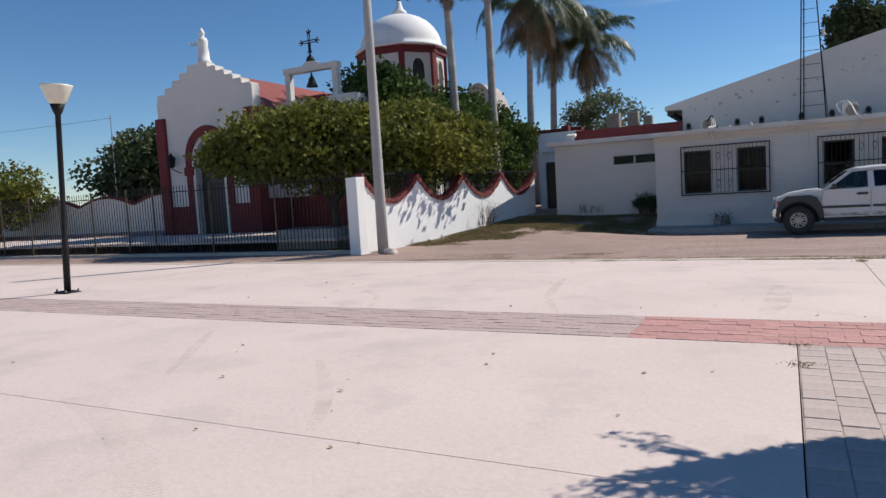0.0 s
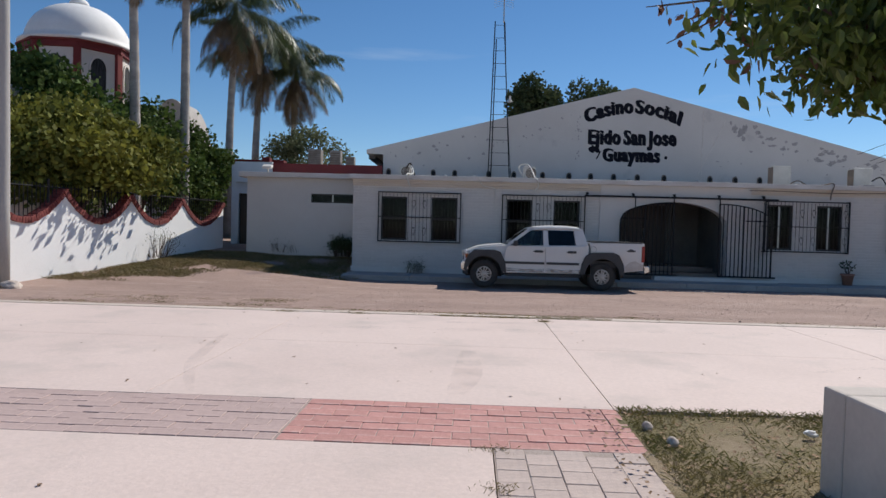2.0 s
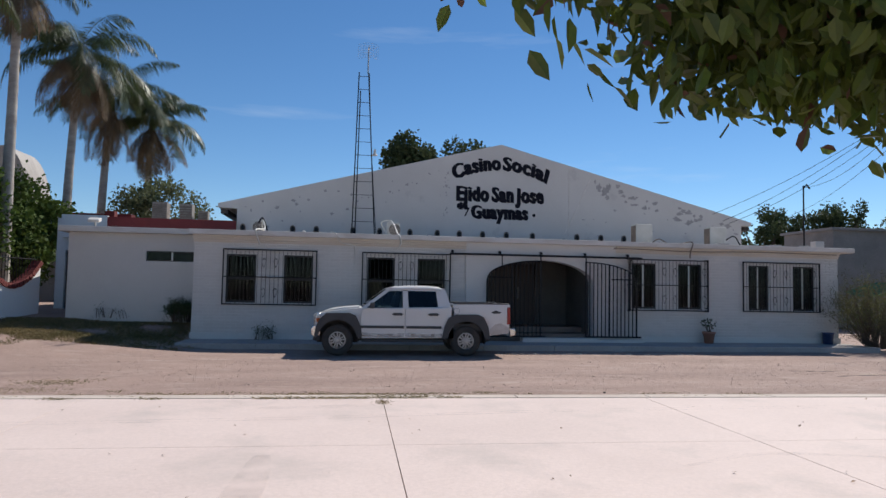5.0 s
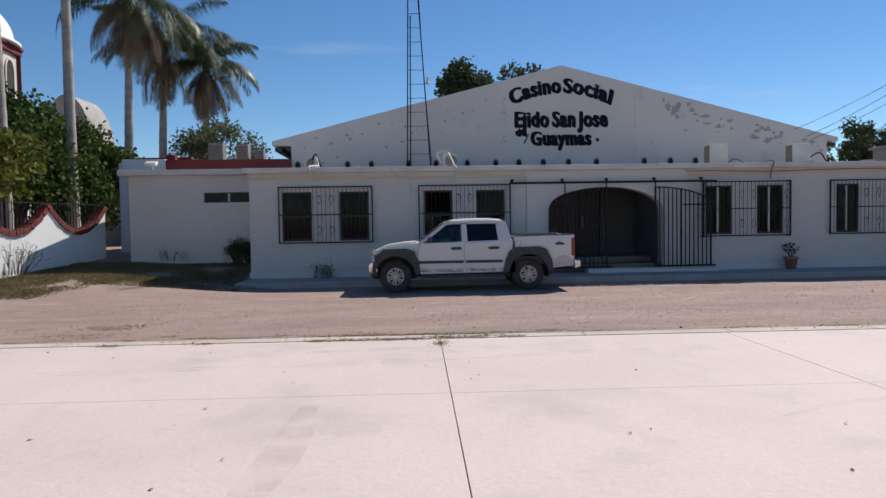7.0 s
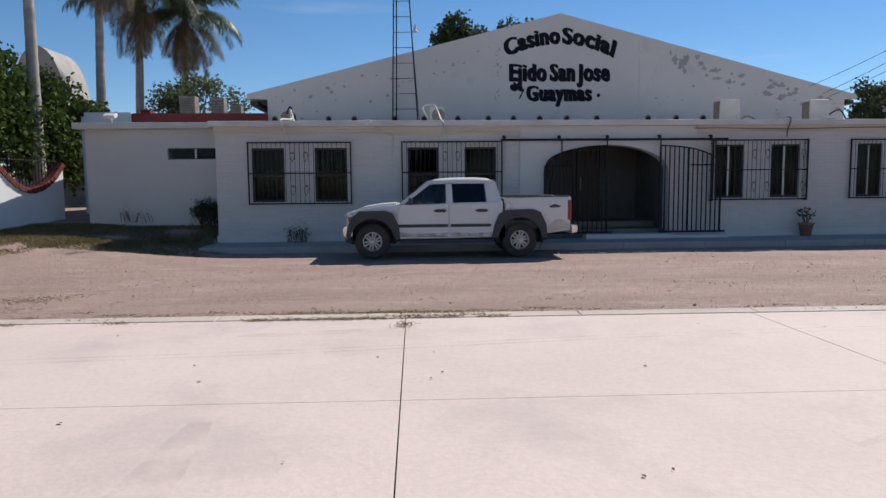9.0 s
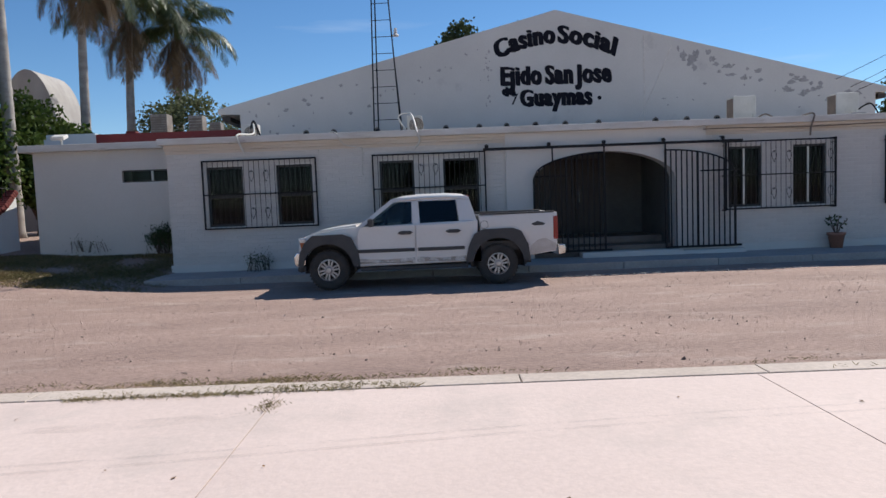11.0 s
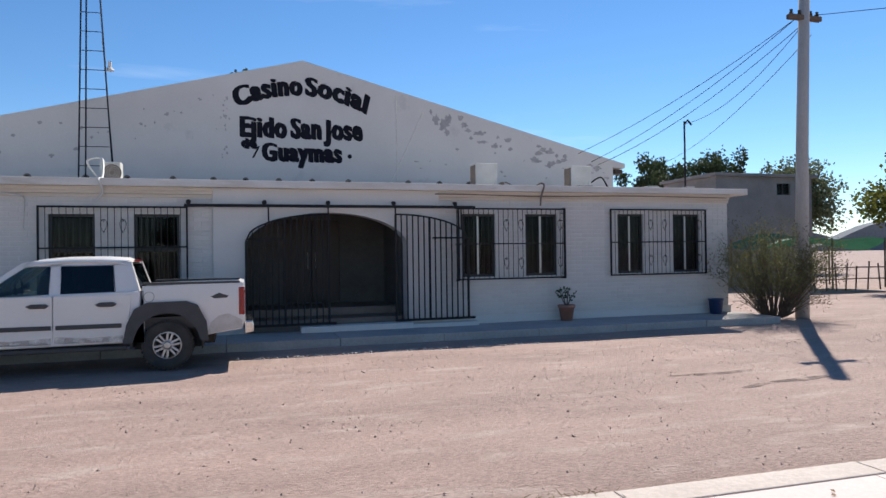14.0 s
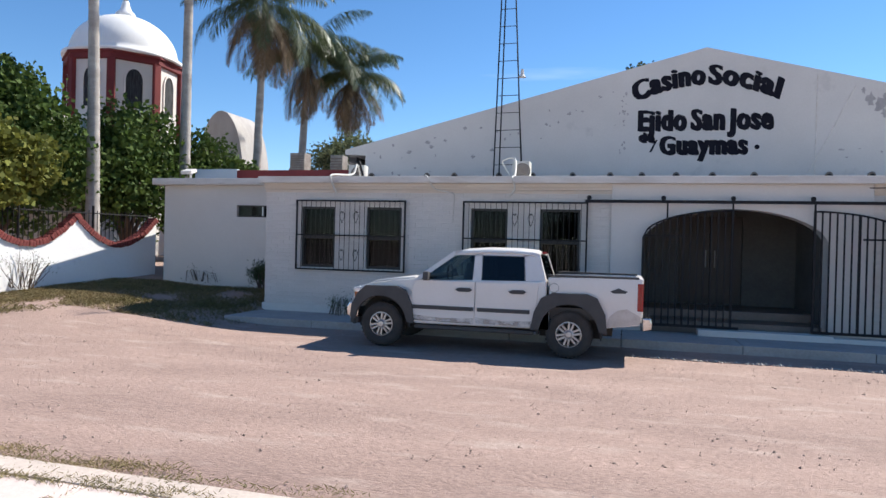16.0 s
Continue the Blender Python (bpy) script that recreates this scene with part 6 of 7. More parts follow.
def near_tree():
    rs = np.random.RandomState(5)
    rnd = random.Random(5)
    t = thing("shade_tree", (6.3, -18.7, 0.5), "leafy green tree with drooping leaves growing in the planter", "tree")
    fork = Vector((6.35, -18.55, 2.0))
    tr_ = B()
    tube(tr_, [(6.3, -18.7, 0.45), (6.27, -18.66, 1.2), fork], [0.15, 0.12, 0.11], 12)
    part("trunk", tr_, "bark", t, "", True)
    tw = B()
    ends = []
    mains = [((5.9, -18.0, 2.55), (5.2, -17.5, 2.78), (4.5, -17.32, 2.70)), ((6.1, -17.8, 2.6), (5.75, -17.15, 2.60), (5.3, -17.0, 2.5)), ((6.6, -17.7, 2.7), (6.5, -17.3, 2.8), (6.3, -17.0, 2.7)),
             ((7.0, -18.0, 2.8), (7.4, -17.5, 3.0), (7.7, -17.1, 2.9)), ((6.3, -18.2, 3.0), (6.0, -17.6, 3.5), (5.6, -17.2, 3.6)), ((6.9, -19.0, 2.9), (7.5, -19.2, 3.3), (8.0, -19.3, 3.4)), ((6.2, -19.0, 3.0), (6.1, -19.4, 3.5), (6.0, -19.7, 3.7))]
    for a, b, c in mains:
        a, b, c = Vector(a), Vector(b), Vector(c)
        tube(tw, [fork - Vector((0, 0, 0.1)), a, b, c], [0.07, 0.05, 0.032, 0.012], 8)
        for p, q in ((a, b), (b, c), (a, c)):
            for k in range(5):
                s = p.lerp(q, rnd.random())
                d = Vector((rnd.uniform(-1, 1), rnd.uniform(-0.8, 1), rnd.uniform(-0.45, 0.75)))
                e = s + d.normalized() * rnd.uniform(0.3, 0.75)
                e.z = max(e.z, 2.35)
                e.y = min(e.y, -17.0)
                tube(tw, [s, s.lerp(e, 0.5) + Vector((0, 0, 0.05)), e], [0.015, 0.009, 0.004], 5)
                ends.append((s, e))
    # the bare twigs at the tip
    for k in range(5):
        s = Vector((4.62, -17.33, 2.68))
        e = s + Vector((-rnd.uniform(0.35, 0.62), rnd.uniform(-0.1, 0.35), rnd.uniform(-0.30, 0.12)))
        tube(tw, [s, s.lerp(e, 0.5) + Vector((0, 0.02, 0.05)), e], [0.010, 0.006, 0.003], 5)
        ends.append((s, e))
    part("branchwork", tw, "bark", t, "", True)
    for k in range(270):
        while True:
            d = Vector((rnd.uniform(-1, 1), rnd.uniform(-1, 1), rnd.uniform(-1, 1)))
            if d.length < 1:
                break
        c = Vector((6.2 + 1.65 * d.x, -17.35 + 1.1 * d.y, 3.0 + 0.75 * d.z))
        if k % 5 < 3:
            c = Vector((5.25 + 0.85 * d.x, -17.25 + 0.5 * d.y, 2.62 + 0.42 * d.z))
        if k % 14 == 0:
            c = Vector((4.3 + 0.25 * d.x, -17.6 + 0.2 * d.y, 2.6 + 0.15 * d.z))
        ends.insert(0, (c, c + Vector((rnd.uniform(-0.3, 0.3), rnd.uniform(-0.3, 0.3), -0.15))))
    def low(q):
        """Underside of the crown: higher over the plaza, hanging lower by the trunk."""
        zmin = 2.10 + 0.26 * (q[1] + 17.4) if q[0] < 5.5 else 1.72
        return q[2] < zmin or q[0] < 3.95 or (q[2] < 2.5 and q[1] > -17.3 and q[0] < 3.8 + (q[1] + 18.75) * 0.53) or (q[1] > -16.2 and q[0] < 6.0)
    def over(q):
        """Beyond the reach of the crown, whose shade stays on the path and the planter's back."""
        sx, sy = q[0] - 0.70 * q[2], q[1] - 0.738 * q[2]
        return sy > min(-19.46 + 0.85 * (sx - 2.67), -18.85 + 0.1 * (sx - 3.4))
    green, brown = [], []
    for i, (s, e) in enumerate(ends):
        bare = i >= len(ends) - 5
        for k in range(9 if bare else 62):
            u_ = 0.35 + 0.65 * rnd.random()
            p = np.array(s.lerp(e, u_)) + rs.normal(size=3) * (0.03 if bare else 0.13)
            d = rs.normal(size=3) * 0.55 + np.array([0, 0, -0.75])
            d /= np.linalg.norm(d)
            b = np.cross(d, rs.normal(size=3))
            b /= np.linalg.norm(b)
            n_ = np.cross(d, b)
            L = rnd.uniform(0.052, 0.092) * (0.8 if bare else 1)
            w = L * 0.27
            tip = p + d * L
            if not bare and (low(tip) or over(tip)):
                continue
            for sg in (-1, 1):
                q = [p, p + d * L * 0.24 + sg * b * w * 0.85 + n_ * w * 0.3, p + d * L * 0.62 + sg * b * w * 0.8 + n_ * w * 0.3, tip]
                (brown if (bare and k % 9 > 2) or rnd.random() < 0.02 else green).append(q)
    part("foliage", quads("foliage", green), "leaf_near", t, "glossy pointed green leaves")
    part("withered_leaves", quads("withered_leaves", brown), "leaf_brown", t, "curled brown leaves")


near_tree()
for ob in [o for o in bpy.data.objects if o.name.startswith("shade_tree") and o.location.y < -15]:
    ob.location += Vector((0.52, -0.70, 0.05))

# ---- street furniture ----
lp = thing("street_lamp", (-8.80, -15.28, PZ), "black lamp post with a cream cone-shaped head", "street lamp")
part("base_plate", box(B(), -8.97, -8.63, -15.45, -15.11, PZ, PZ + 0.03, 0.006), "black_iron", lp)
for a in range(4):
    part("bolt", lathe(B(), (-8.80 + (0.13 if a % 2 else -0.13), -15.28 + (0.13 if a > 1 else -0.13), PZ + 0.03), [(0.018, 0), (0.018, 0.05)], 6), "ac_rust", lp)
part("post", lathe(B(), (-8.80, -15.28, PZ + 0.03), [(0.062, 0), (0.062, 1.0), (0.050, 1.05), (0.050, 3.4), (0.08, 3.45), (0.13, 3.6)], 14), "black_iron", lp, "", True)
part("shade", lathe(B(), (-8.80, -15.28, PZ + 3.63), [(0.12, 0), (0.17, 0.06), (0.275, 0.33), (0.285, 0.36), (0.20, 0.37)], 20), "lamp_head", lp, "cream cone-shaped shade", True)

lp.rotation_euler = (0.0, 0.075, 0.0)       # the post leans a little

up = thing("utility_pole", (-6.45, -7.25, 0), "pale tapered concrete utility pole by the wall", "utility pole", "utility poles")
part("pole", lathe(B(), (-6.45, -7.25, -0.1), [(0.16, 0), (0.15, 2), (0.125, 6), (0.10, 9.2)], 10), "pole_concrete", up, "", True)
ur = thing("utility_pole", (21.83, -0.83, 0), "grey concrete utility pole beside the bush", "utility pole", "utility poles")
pr = B()
tube(pr, [(21.97, -0.8, -0.1), (21.99, -0.86, 4.0), (22.04, -1.0, 9.0)], [0.165, 0.145, 0.12], 12)
part("pole", pr, "pole_concrete", ur, "", True)
part("crossarm", box(B(), 21.5, 22.5, -1.05, -0.93, 7.35, 7.47, 0.01), "bark", ur)
for x in (21.6, 21.85, 22.2, 22.4):
    part("insulator", lathe(B(), (x, -0.99, 7.47), [(0.03, 0), (0.05, 0.04), (0.03, 0.08), (0.04, 0.12)], 8), "bronze", ur)
sp = thing("service_pole", (25.15, 8.0, 0), "thin dark iron service pole behind the hall", "pole")
part("mast", tube(B(), [(25.15, 8, 0), (25.15, 8, 6.7)], 0.035, 8), "black_iron", sp)
part("weatherhead", tube(B(), [(25.15, 8, 6.6), (25.27, 7.95, 6.75), (25.4, 7.9, 6.55)], 0.04, 6), "black_iron", sp)
for a, b, sag in (((22.0, -1.0, 7.55), (18.9, 5.9, 4.75), 0.25), ((21.9, -1.0, 7.5), (19.5, 5.7, 4.55), 0.3), ((22.0, -1.0, 7.3), (19.8, 5.6, 4.5), 0.35), ((22.1, -1.0, 7.4), (25.15, 8.0, 6.6), 0.5), ((22.2, -1.0, 7.0), (28.5, 14.0, 6.0), 0.4), ((22.3, -1.0, 7.5), (55, -30, 8.5), 0.8), ((-70, 3.0, 8.6), (-30.5, 3.0, 7.1), 0.3)):
    w = thing("overhead_wire", a, "thin black overhead wire", "wire", "overhead wires")
    A_, B_ = Vector(a), Vector(b)
    part("wire", tube(B(), [A_.lerp(B_, k / 14) - Vector((0, 0, sag * 4 * (k / 14) * (1 - k / 14))) for k in range(15)], 0.009, 5), "black_iron", w)

tm = thing("service_pole", (-30.5, 3.0, 0.6), "thin grey service mast behind the churchyard", "pole")
part("mast", tube(B(), [(-30.5, 3.0, 0.5), (-30.4, 3.0, 7.3)], 0.03, 6), "alu", tm)

# ---- iron fences of the churchyard ----
def rail_fence(p, q, z_of, h, pitch, post_every, label, ztop=None, spear=True):
    p, q = Vector(p), Vector(q)
    L = (q - p).length
    f = thing("iron_fence", (*p, z_of(p)), label, "fence", "churchyard fences")
    d = (q - p) / L
    k, n_ = 0, int(L / pitch)
    for i in range(n_ + 1):
        c = p + d * (L * i / n_)
        z = z_of(c)
        top = ztop if ztop else z + h
        post = i % post_every == 0
        r = 0.032 if post else 0.011
        b = tube(B(), [(c.x, c.y, z), (c.x, c.y, top + (0.12 if post else 0))], r, 6)
        if spear:
            tube(b, [(c.x, c.y, top), (c.x, c.y, top + 0.09)], [r * 1.5, 0.002], 5)
        part("post" if post else "bar", b, "fence_brown" if post and spear else "black_iron", f)
    for zz in (0.12, h - 0.14):
        if ztop and zz < 1:
            continue
        a, b = z_of(p), z_of(q)
        za, zb_ = (ztop - 0.08, ztop - 0.08) if ztop else (a + zz, b + zz)
        part("rail", tube(B(), [(p.x, p.y, za), (q.x, q.y, zb_)], 0.016, 6), "black_iron", f)


M["fence_brown"] = mat("rusty_fence_paint", (0.10, 0.065, 0.035), (0.06, 0.04, 0.025), 5, 40, 0.6)
rail_fence((-7.7, -7.05), (-17.5, -6.8), lambda c: 0.02, 2.35, 0.14, 20, "black iron spear-topped fence of the churchyard")
rail_fence((-17.5, -6.8), (-34.0, -6.4), lambda c: 0.02, 2.3, 0.14, 14, "brown iron spear-topped gate and fence of the churchyard")
rail_fence(tuple(W0 + WD * 0.1), tuple(W1 - WD * 0.1), lambda c: 1.2, 1.2, 0.125, 16, "thin black bars rising above the scalloped wall", 2.40, False)
# low footing under the front fence, far scalloped wall and church paving
solid("fence_footing", prism(B(), [(-7.6, -7.16), (-17.5, -6.91), (-34, -6.51), (-34, -6.29), (-17.5, -6.69), (-7.6, -6.94)], -0.1, 0.10, "z"), "kerb", "low concrete footing under the iron fence", "footing")
fw = B()
top_ = [(-44.0 + 0.3 * k, 2.0 + 0.5 * abs(math.cos(math.pi * (0.3 * k) / 4.6)) ** 1.0) for k in range(73)]
prism(fw, [(-44.0, 0.2)] + top_ + [(-22.4, 0.2)], 2.0, 2.2)
solid("wall_yard_far", fw, "white", "white scalloped churchyard wall beyond the fence", "wall")
fc_ = B()
for (xa, za), (xb, zb_) in zip(top_, top_[1:]):
    prism(fc_, [(xa, za), (xb, zb_), (xb, zb_ + 0.12), (xa, za + 0.12)], 1.95, 2.25)
solid("trim_far_coping", fc_, "maroon", "dark red brick coping on the far wall", "trim")
solid("church_paving", prism(B(), [(-34, -5.9), (-8.6, -6.5), (-8.6, -0.9), (-34, -0.9)], 0.35, 0.44, "z"), "concrete", "pale paving in front of the church", "pavement")
solid("church_bed", box(B(), -11.4, -9.0, -5.9, -5.0, 0.0, 0.72, 0.03), "sidewalk", "low grey planting bed behind the fence", "bed")

# ---- right of the hall ----
M["block_grey"] = mat("bare_grey_blockwork", (0.26, 0.245, 0.24), (0.20, 0.19, 0.185), 0.8, 12, 0.95, bump=0.4, grain=0.1)
M["tarp"] = mat("green_shade_cloth", (0.02, 0.13, 0.075), (0.03, 0.17, 0.10), 1.5, 30, 0.8, sub=0.2)
M["hill"] = mat("hazy_hill", (0.20, 0.21, 0.22), (0.17, 0.18, 0.19), 0.02, 0.5, 1.0, bump=0)
hs = thing("house", (32.5, 12, 0), "unfinished grey blockwork house with a small window", "house")
part("wall", wall_with_holes(B(), 29.8, 35.4, 0, 5.12, 12.0, 12.25, [(33.3, 34.12, 4.28, 4.84)]), "block_grey", hs)
part("side_wall", box(B(), 29.8, 30.05, 12.25, 16.0, 0, 5.12), "block_grey", hs)
part("side_wall", box(B(), 35.15, 35.4, 12.25, 16.0, 0, 5.12), "block_grey", hs)
part("back_wall", box(B(), 30.05, 35.15, 15.75, 16.0, 0, 5.12), "block_grey", hs)
part("roof", box(B(), 29.6, 35.6, 11.8, 16.1, 5.12, 5.27, 0.02), "block_grey", hs)
part("pillar", box(B(), 28.7, 29.2, 11.9, 12.3, 0, 4.5), "white", hs)
wn_ = part("window", box(B(), 33.3, 34.12, 12.12, 12.14, 4.28, 4.84), "glass", hs)
part("frame", box(B(), 33.68, 33.74, 12.06, 12.11, 4.28, 4.84), "dark_frame", wn_)
# near-black panel stands in for the unlit room behind the pane
part("inner_wall", box(B(), 32.5, 35, 13.2, 13.3, 3.5, 5.1), "curtain", hs)
tp = thing("shade_cloth", (31.5, 8.0, 0), "sagging green shade cloth on thin poles", "shade cloth")
V, F = [], []
for i in range(13):
    for j in range(7):
        u_, v_ = i / 12, j / 6
        V.append((28.9 + 5.6 * u_, 7.2 + 3.0 * v_, 1.95 + 0.4 * math.sin(u_ * 3.1) * (0.4 + 0.6 * v_) - 0.35 * math.sin(math.pi * v_) + 0.08 * math.sin(9 * u_ + 5 * v_)))
F = [(i * 7 + j, i * 7 + j + 7, i * 7 + j + 8, i * 7 + j + 1) for i in range(12) for j in range(6)]
part("cloth", raw("cloth", V, F), "tarp", tp, "", True)
for x, y in ((28.95, 7.25), (34.4, 7.3), (31.6, 7.3), (29, 10.1), (34.4, 10.1)):
    part("pole", tube(B(), [(x, y, 0), (x, y, 2.1)], 0.04, 6), "bark", tp)
rf2 = thing("pole_fence", (32, 6.5, 0), "rough fence of thin branches", "fence")
for k in range(18):
    x = 27.5 + k * 0.55
    part("stake", tube(B(), [(x, 6.4 + 0.1 * math.sin(k), 0), (x + 0.05 * math.sin(3 * k), 6.4, 1.05 + 0.1 * math.sin(k * 2.2))], 0.03, 5), "bark", rf2)
for z in (0.4, 0.85):
    part("stringer", tube(B(), [(27.4, 6.4, z), (32, 6.42, z + 0.06), (37, 6.4, z)], 0.025, 5), "bark", rf2)
tree("mesquite_tree", "airy green tree by the rough fence", (33.6, 5.2, 0), (35.2, 5.6, 4.1), (3.4, 2.4, 2.2), 30, 9000, 0.16, "leaf_olive", 41, 0.34, 0.14, 0.6)
tree("pine_tree", "dark feathery tree beyond the hall", (34.0, 24, 0), (34.0, 24, 5.4), (2.2, 2.4, 2.6), 16, 4200, 0.2, "leaf_pine", 42, 0.27, 0.18, 0.6)
tree("pine_tree", "dark feathery tree beyond the hall", (36.6, 25, 0), (36.4, 25, 5.7), (1.8, 2.2, 2.9), 16, 4200, 0.2, "leaf_pine", 43, 0.27, 0.18, 0.6)
tree("pine_tree", "dark feathery tree behind the grey house", (40.8, 25, 0), (40.7, 25, 6.2), (3.2, 2.8, 3.2), 26, 8000, 0.2, "leaf_pine", 44, 0.26, 0.2, 0.6)
tree("pine_tree", "low dark tree beyond the hall", (30.5, 24, 0), (30.0, 24, 3.9), (2.4, 2.4, 1.9), 14, 3600, 0.2, "leaf_pine", 45, 0.3, 0.16, 0.6)
tree("mesquite_tree", "airy green tree behind the grey house", (47.2, 25, 0), (47.2, 25, 5.6), (4.0, 3.0, 2.9), 28, 8000, 0.22, "leaf_grey", 46, 0.34, 0.18, 0.6)
tree("mesquite_tree", "airy green tree beyond the dirt yard", (44.0, 8, 0), (44.0, 8, 3.5), (4.0, 3.0, 2.6), 28, 8000, 0.2, "leaf_olive", 47, 0.36, 0.18, 0.6)
hb_ = B()
for i in range(2):
    pts_ = [(60 + 12 * k, 2 + (16 if i else 24) * (0.5 + 0.5 * math.sin(k * 0.45 + i)) * math.sin(math.pi * min(max((k) / 42, 0), 1))) for k in range(43)]
    prism(hb_, [(60, -1)] + pts_ + [(564, -1)], 330 + i * 60, 340 + i * 60)
solid("backdrop_hills", hb_, "hill", "low hazy blue-grey hills on the horizon", "hills")


def bush(name, label, base, spread, height, stems, leaves, leaf, size, seed):
    rnd = random.Random(seed)
    rs = np.random.RandomState(seed)
    t = thing(name, base, label, "bush")
    b = B()
    q = []
    for i in range(stems):
        a = rnd.uniform(0, 2 * math.pi)
        r = spread * math.sqrt(rnd.random())
        e = Vector(base) + Vector((r * math.cos(a), r * 0.75 * math.sin(a), height * rnd.uniform(0.6, 1.0) * (1.08 - 0.45 * (r / spread) ** 2)))
        s = Vector(base) + Vector((0.25 * math.cos(a), 0.2 * math.sin(a), 0))
        m = s.lerp(e, 0.55) + Vector((0, 0, 0.2))
        m += Vector((rnd.uniform(-0.2, 0.2), rnd.uniform(-0.2, 0.2), rnd.uniform(-0.15, 0.1))) * min(height, 1)
        tube(b, [s, m, e], [0.009, 0.006, 0.002], 4)
        for k in range(leaves):
            u_ = rnd.uniform(0.3, 1.05)
            p = np.array(s.lerp(m, u_ * 2) if u_ < 0.5 else m.lerp(e, u_ * 2 - 1)) + rs.normal(size=3) * 0.09
            d = rs.normal(size=3) + np.array([0, 0, 0.4])
            d /= np.linalg.norm(d)
            w = np.cross(d, rs.normal(size=3))
            w /= np.linalg.norm(w)
            L = size * rnd.uniform(0.6, 1.3)
            q.append([p, p + d * L * 0.5 + w * L * 0.12, p + d * L, p + d * L * 0.5 - w * L * 0.12])
    part("woody_growth", b, "bark", t)
    part("foliage", quads("foliage", q), leaf, t)


bush("shrub", "tall thin-leaved grey-green shrub at the hall's corner", (21.0, -0.9, 0.0), 1.9, 2.5, 190, 70, "leaf_scrub", 0.075, 51)
bush("shrub", "dry twiggy undergrowth round the shrub", (21.3, -0.7, 0.0), 1.5, 0.7, 60, 14, "frond_dry", 0.08, 52)
bush("shrub", "small leafless grey shrub by the scalloped wall", (-5.7, -1.3, 0.42), 0.85, 1.0, 40, 12, "leaf_scrub", 0.06, 53)
bush("shrub", "dark low bush in the corner of the side block", (-0.45, 1.05, 0.50), 0.42, 0.6, 70, 40, "leaf_pine", 0.09, 54)
bush("weed", "small dark weed at the foot of the wall", (2.1, -0.25, 0.09), 0.2, 0.3, 16, 26, "leaf_pine", 0.06, 55)
bush("weed", "small weed on the raised ground", (-2.9, 1.2, 0.6), 0.12, 0.2, 6, 10, "leaf_grey", 0.06, 56)
bush("weed", "small weed on the raised ground", (-2.3, 1.2, 0.58), 0.1, 0.2, 6, 10, "leaf_grey", 0.06, 57)
M["terracotta"] = mat("terracotta", (0.34, 0.17, 0.12), (0.28, 0.14, 0.10), 4, 40, 0.85)
M["blue_pail"] = mat("blue_plastic", (0.03, 0.06, 0.16), (0.025, 0.05, 0.13), 4, 40, 0.5)
pt = thing("flower_pot", (15.69, -0.3, 0.09), "terracotta pot with a sparse leggy plant", "flower pot")
part("pot", lathe(B(), (15.69, -0.3, 0.088), [(0.13, 0), (0.18, 0.3), (0.205, 0.3), (0.205, 0.36), (0.17, 0.36), (0.16, 0.3)], 18), "terracotta", pt, "", True)
st_ = B()
for k in range(7):
    a = k * 0.9
    tube(st_, [(15.69, -0.3, 0.36), (15.69 + 0.1 * math.cos(a), -0.3 + 0.1 * math.sin(a), 0.6), (15.69 + 0.27 * math.cos(a), -0.3 + 0.2 * math.sin(a), 0.75 + 0.06 * (k % 3))], [0.014, 0.011, 0.006], 5)
part("woody_growth", st_, "bark", pt)
part("foliage", leaf_cloud("foliage", [((15.69, -0.3, 0.72), (0.26, 0.2, 0.14))], 40, 0.07, 8), "leaf_pine", pt)
bk = thing("bucket", (19.8, -0.3, 0.09), "dark blue plastic bucket by the wall", "bucket")
part("pail", lathe(B(), (19.8, -0.3, 0.088), [(0.14, 0), (0.17, 0.34), (0.185, 0.34), (0.185, 0.37), (0.16, 0.37), (0.14, 0.05)], 18), "blue_pail", bk, "", True)
hn = B()
tube(hn, [(19.8 + 0.18 * math.cos(a), -0.3 - 0.03, 0.45 + 0.1 * math.sin(a)) for a in [math.pi * k / 10 for k in range(11)]], 0.006, 5)
part("handle", hn, "alu", bk)

# ---- grass, weeds, fallen leaves and pebbles ----
def blades(name, label, pts, h, seed, material="blade", lean=0.5, w=0.006):
    rs = np.random.RandomState(seed)
    p = np.asarray(pts, float)
    n_ = len(p)
    a = rs.rand(n_) * 2 * np.pi
    s = np.stack([np.cos(a), np.sin(a), np.zeros(n_)], 1) * w * rs.uniform(0.6, 1.6, n_)[:, None]
    hh = h * rs.uniform(0.4, 1.3, n_)
    b = rs.normal(size=(n_, 2)) * lean
    t1 = p + np.stack([b[:, 0] * hh * 0.4, b[:, 1] * hh * 0.4, hh * 0.6], 1)
    t2 = p + np.stack([b[:, 0] * hh, b[:, 1] * hh, hh], 1)
    solid(name, quads(name, np.stack([p - s, p + s, t1 + s * 0.6, t2], 1)), material, label, "grass", kind="stuff")


rs = np.random.RandomState(3)
lp_ = []
while len(lp_) < 60000:
    u_, v_ = rs.uniform(0.02, 7.0), rs.uniform(-11.5, -5.75)
    nn = noise.noise((u_ * 0.9, v_ * 0.9, 2)) + 0.5 * noise.noise((u_ * 3, v_ * 3, 7))
    edge = max(0, 1 - (u_ - 0.03) / 0.6, 1 - (-5.75 - v_) / 0.5)
    if nn + 0.9 * edge > rs.uniform(-0.35, 0.6):
        x, y = plaza(u_, v_)
        if not (px0 < x < px1 and py0 < y < py1):
            lp_.append((x, y, PZ))
blades("lawn_grass", "short patchy grass, green at the edges and dry inside", lp_, 0.030, 4, w=0.0028, lean=1.0)
mp_ = []
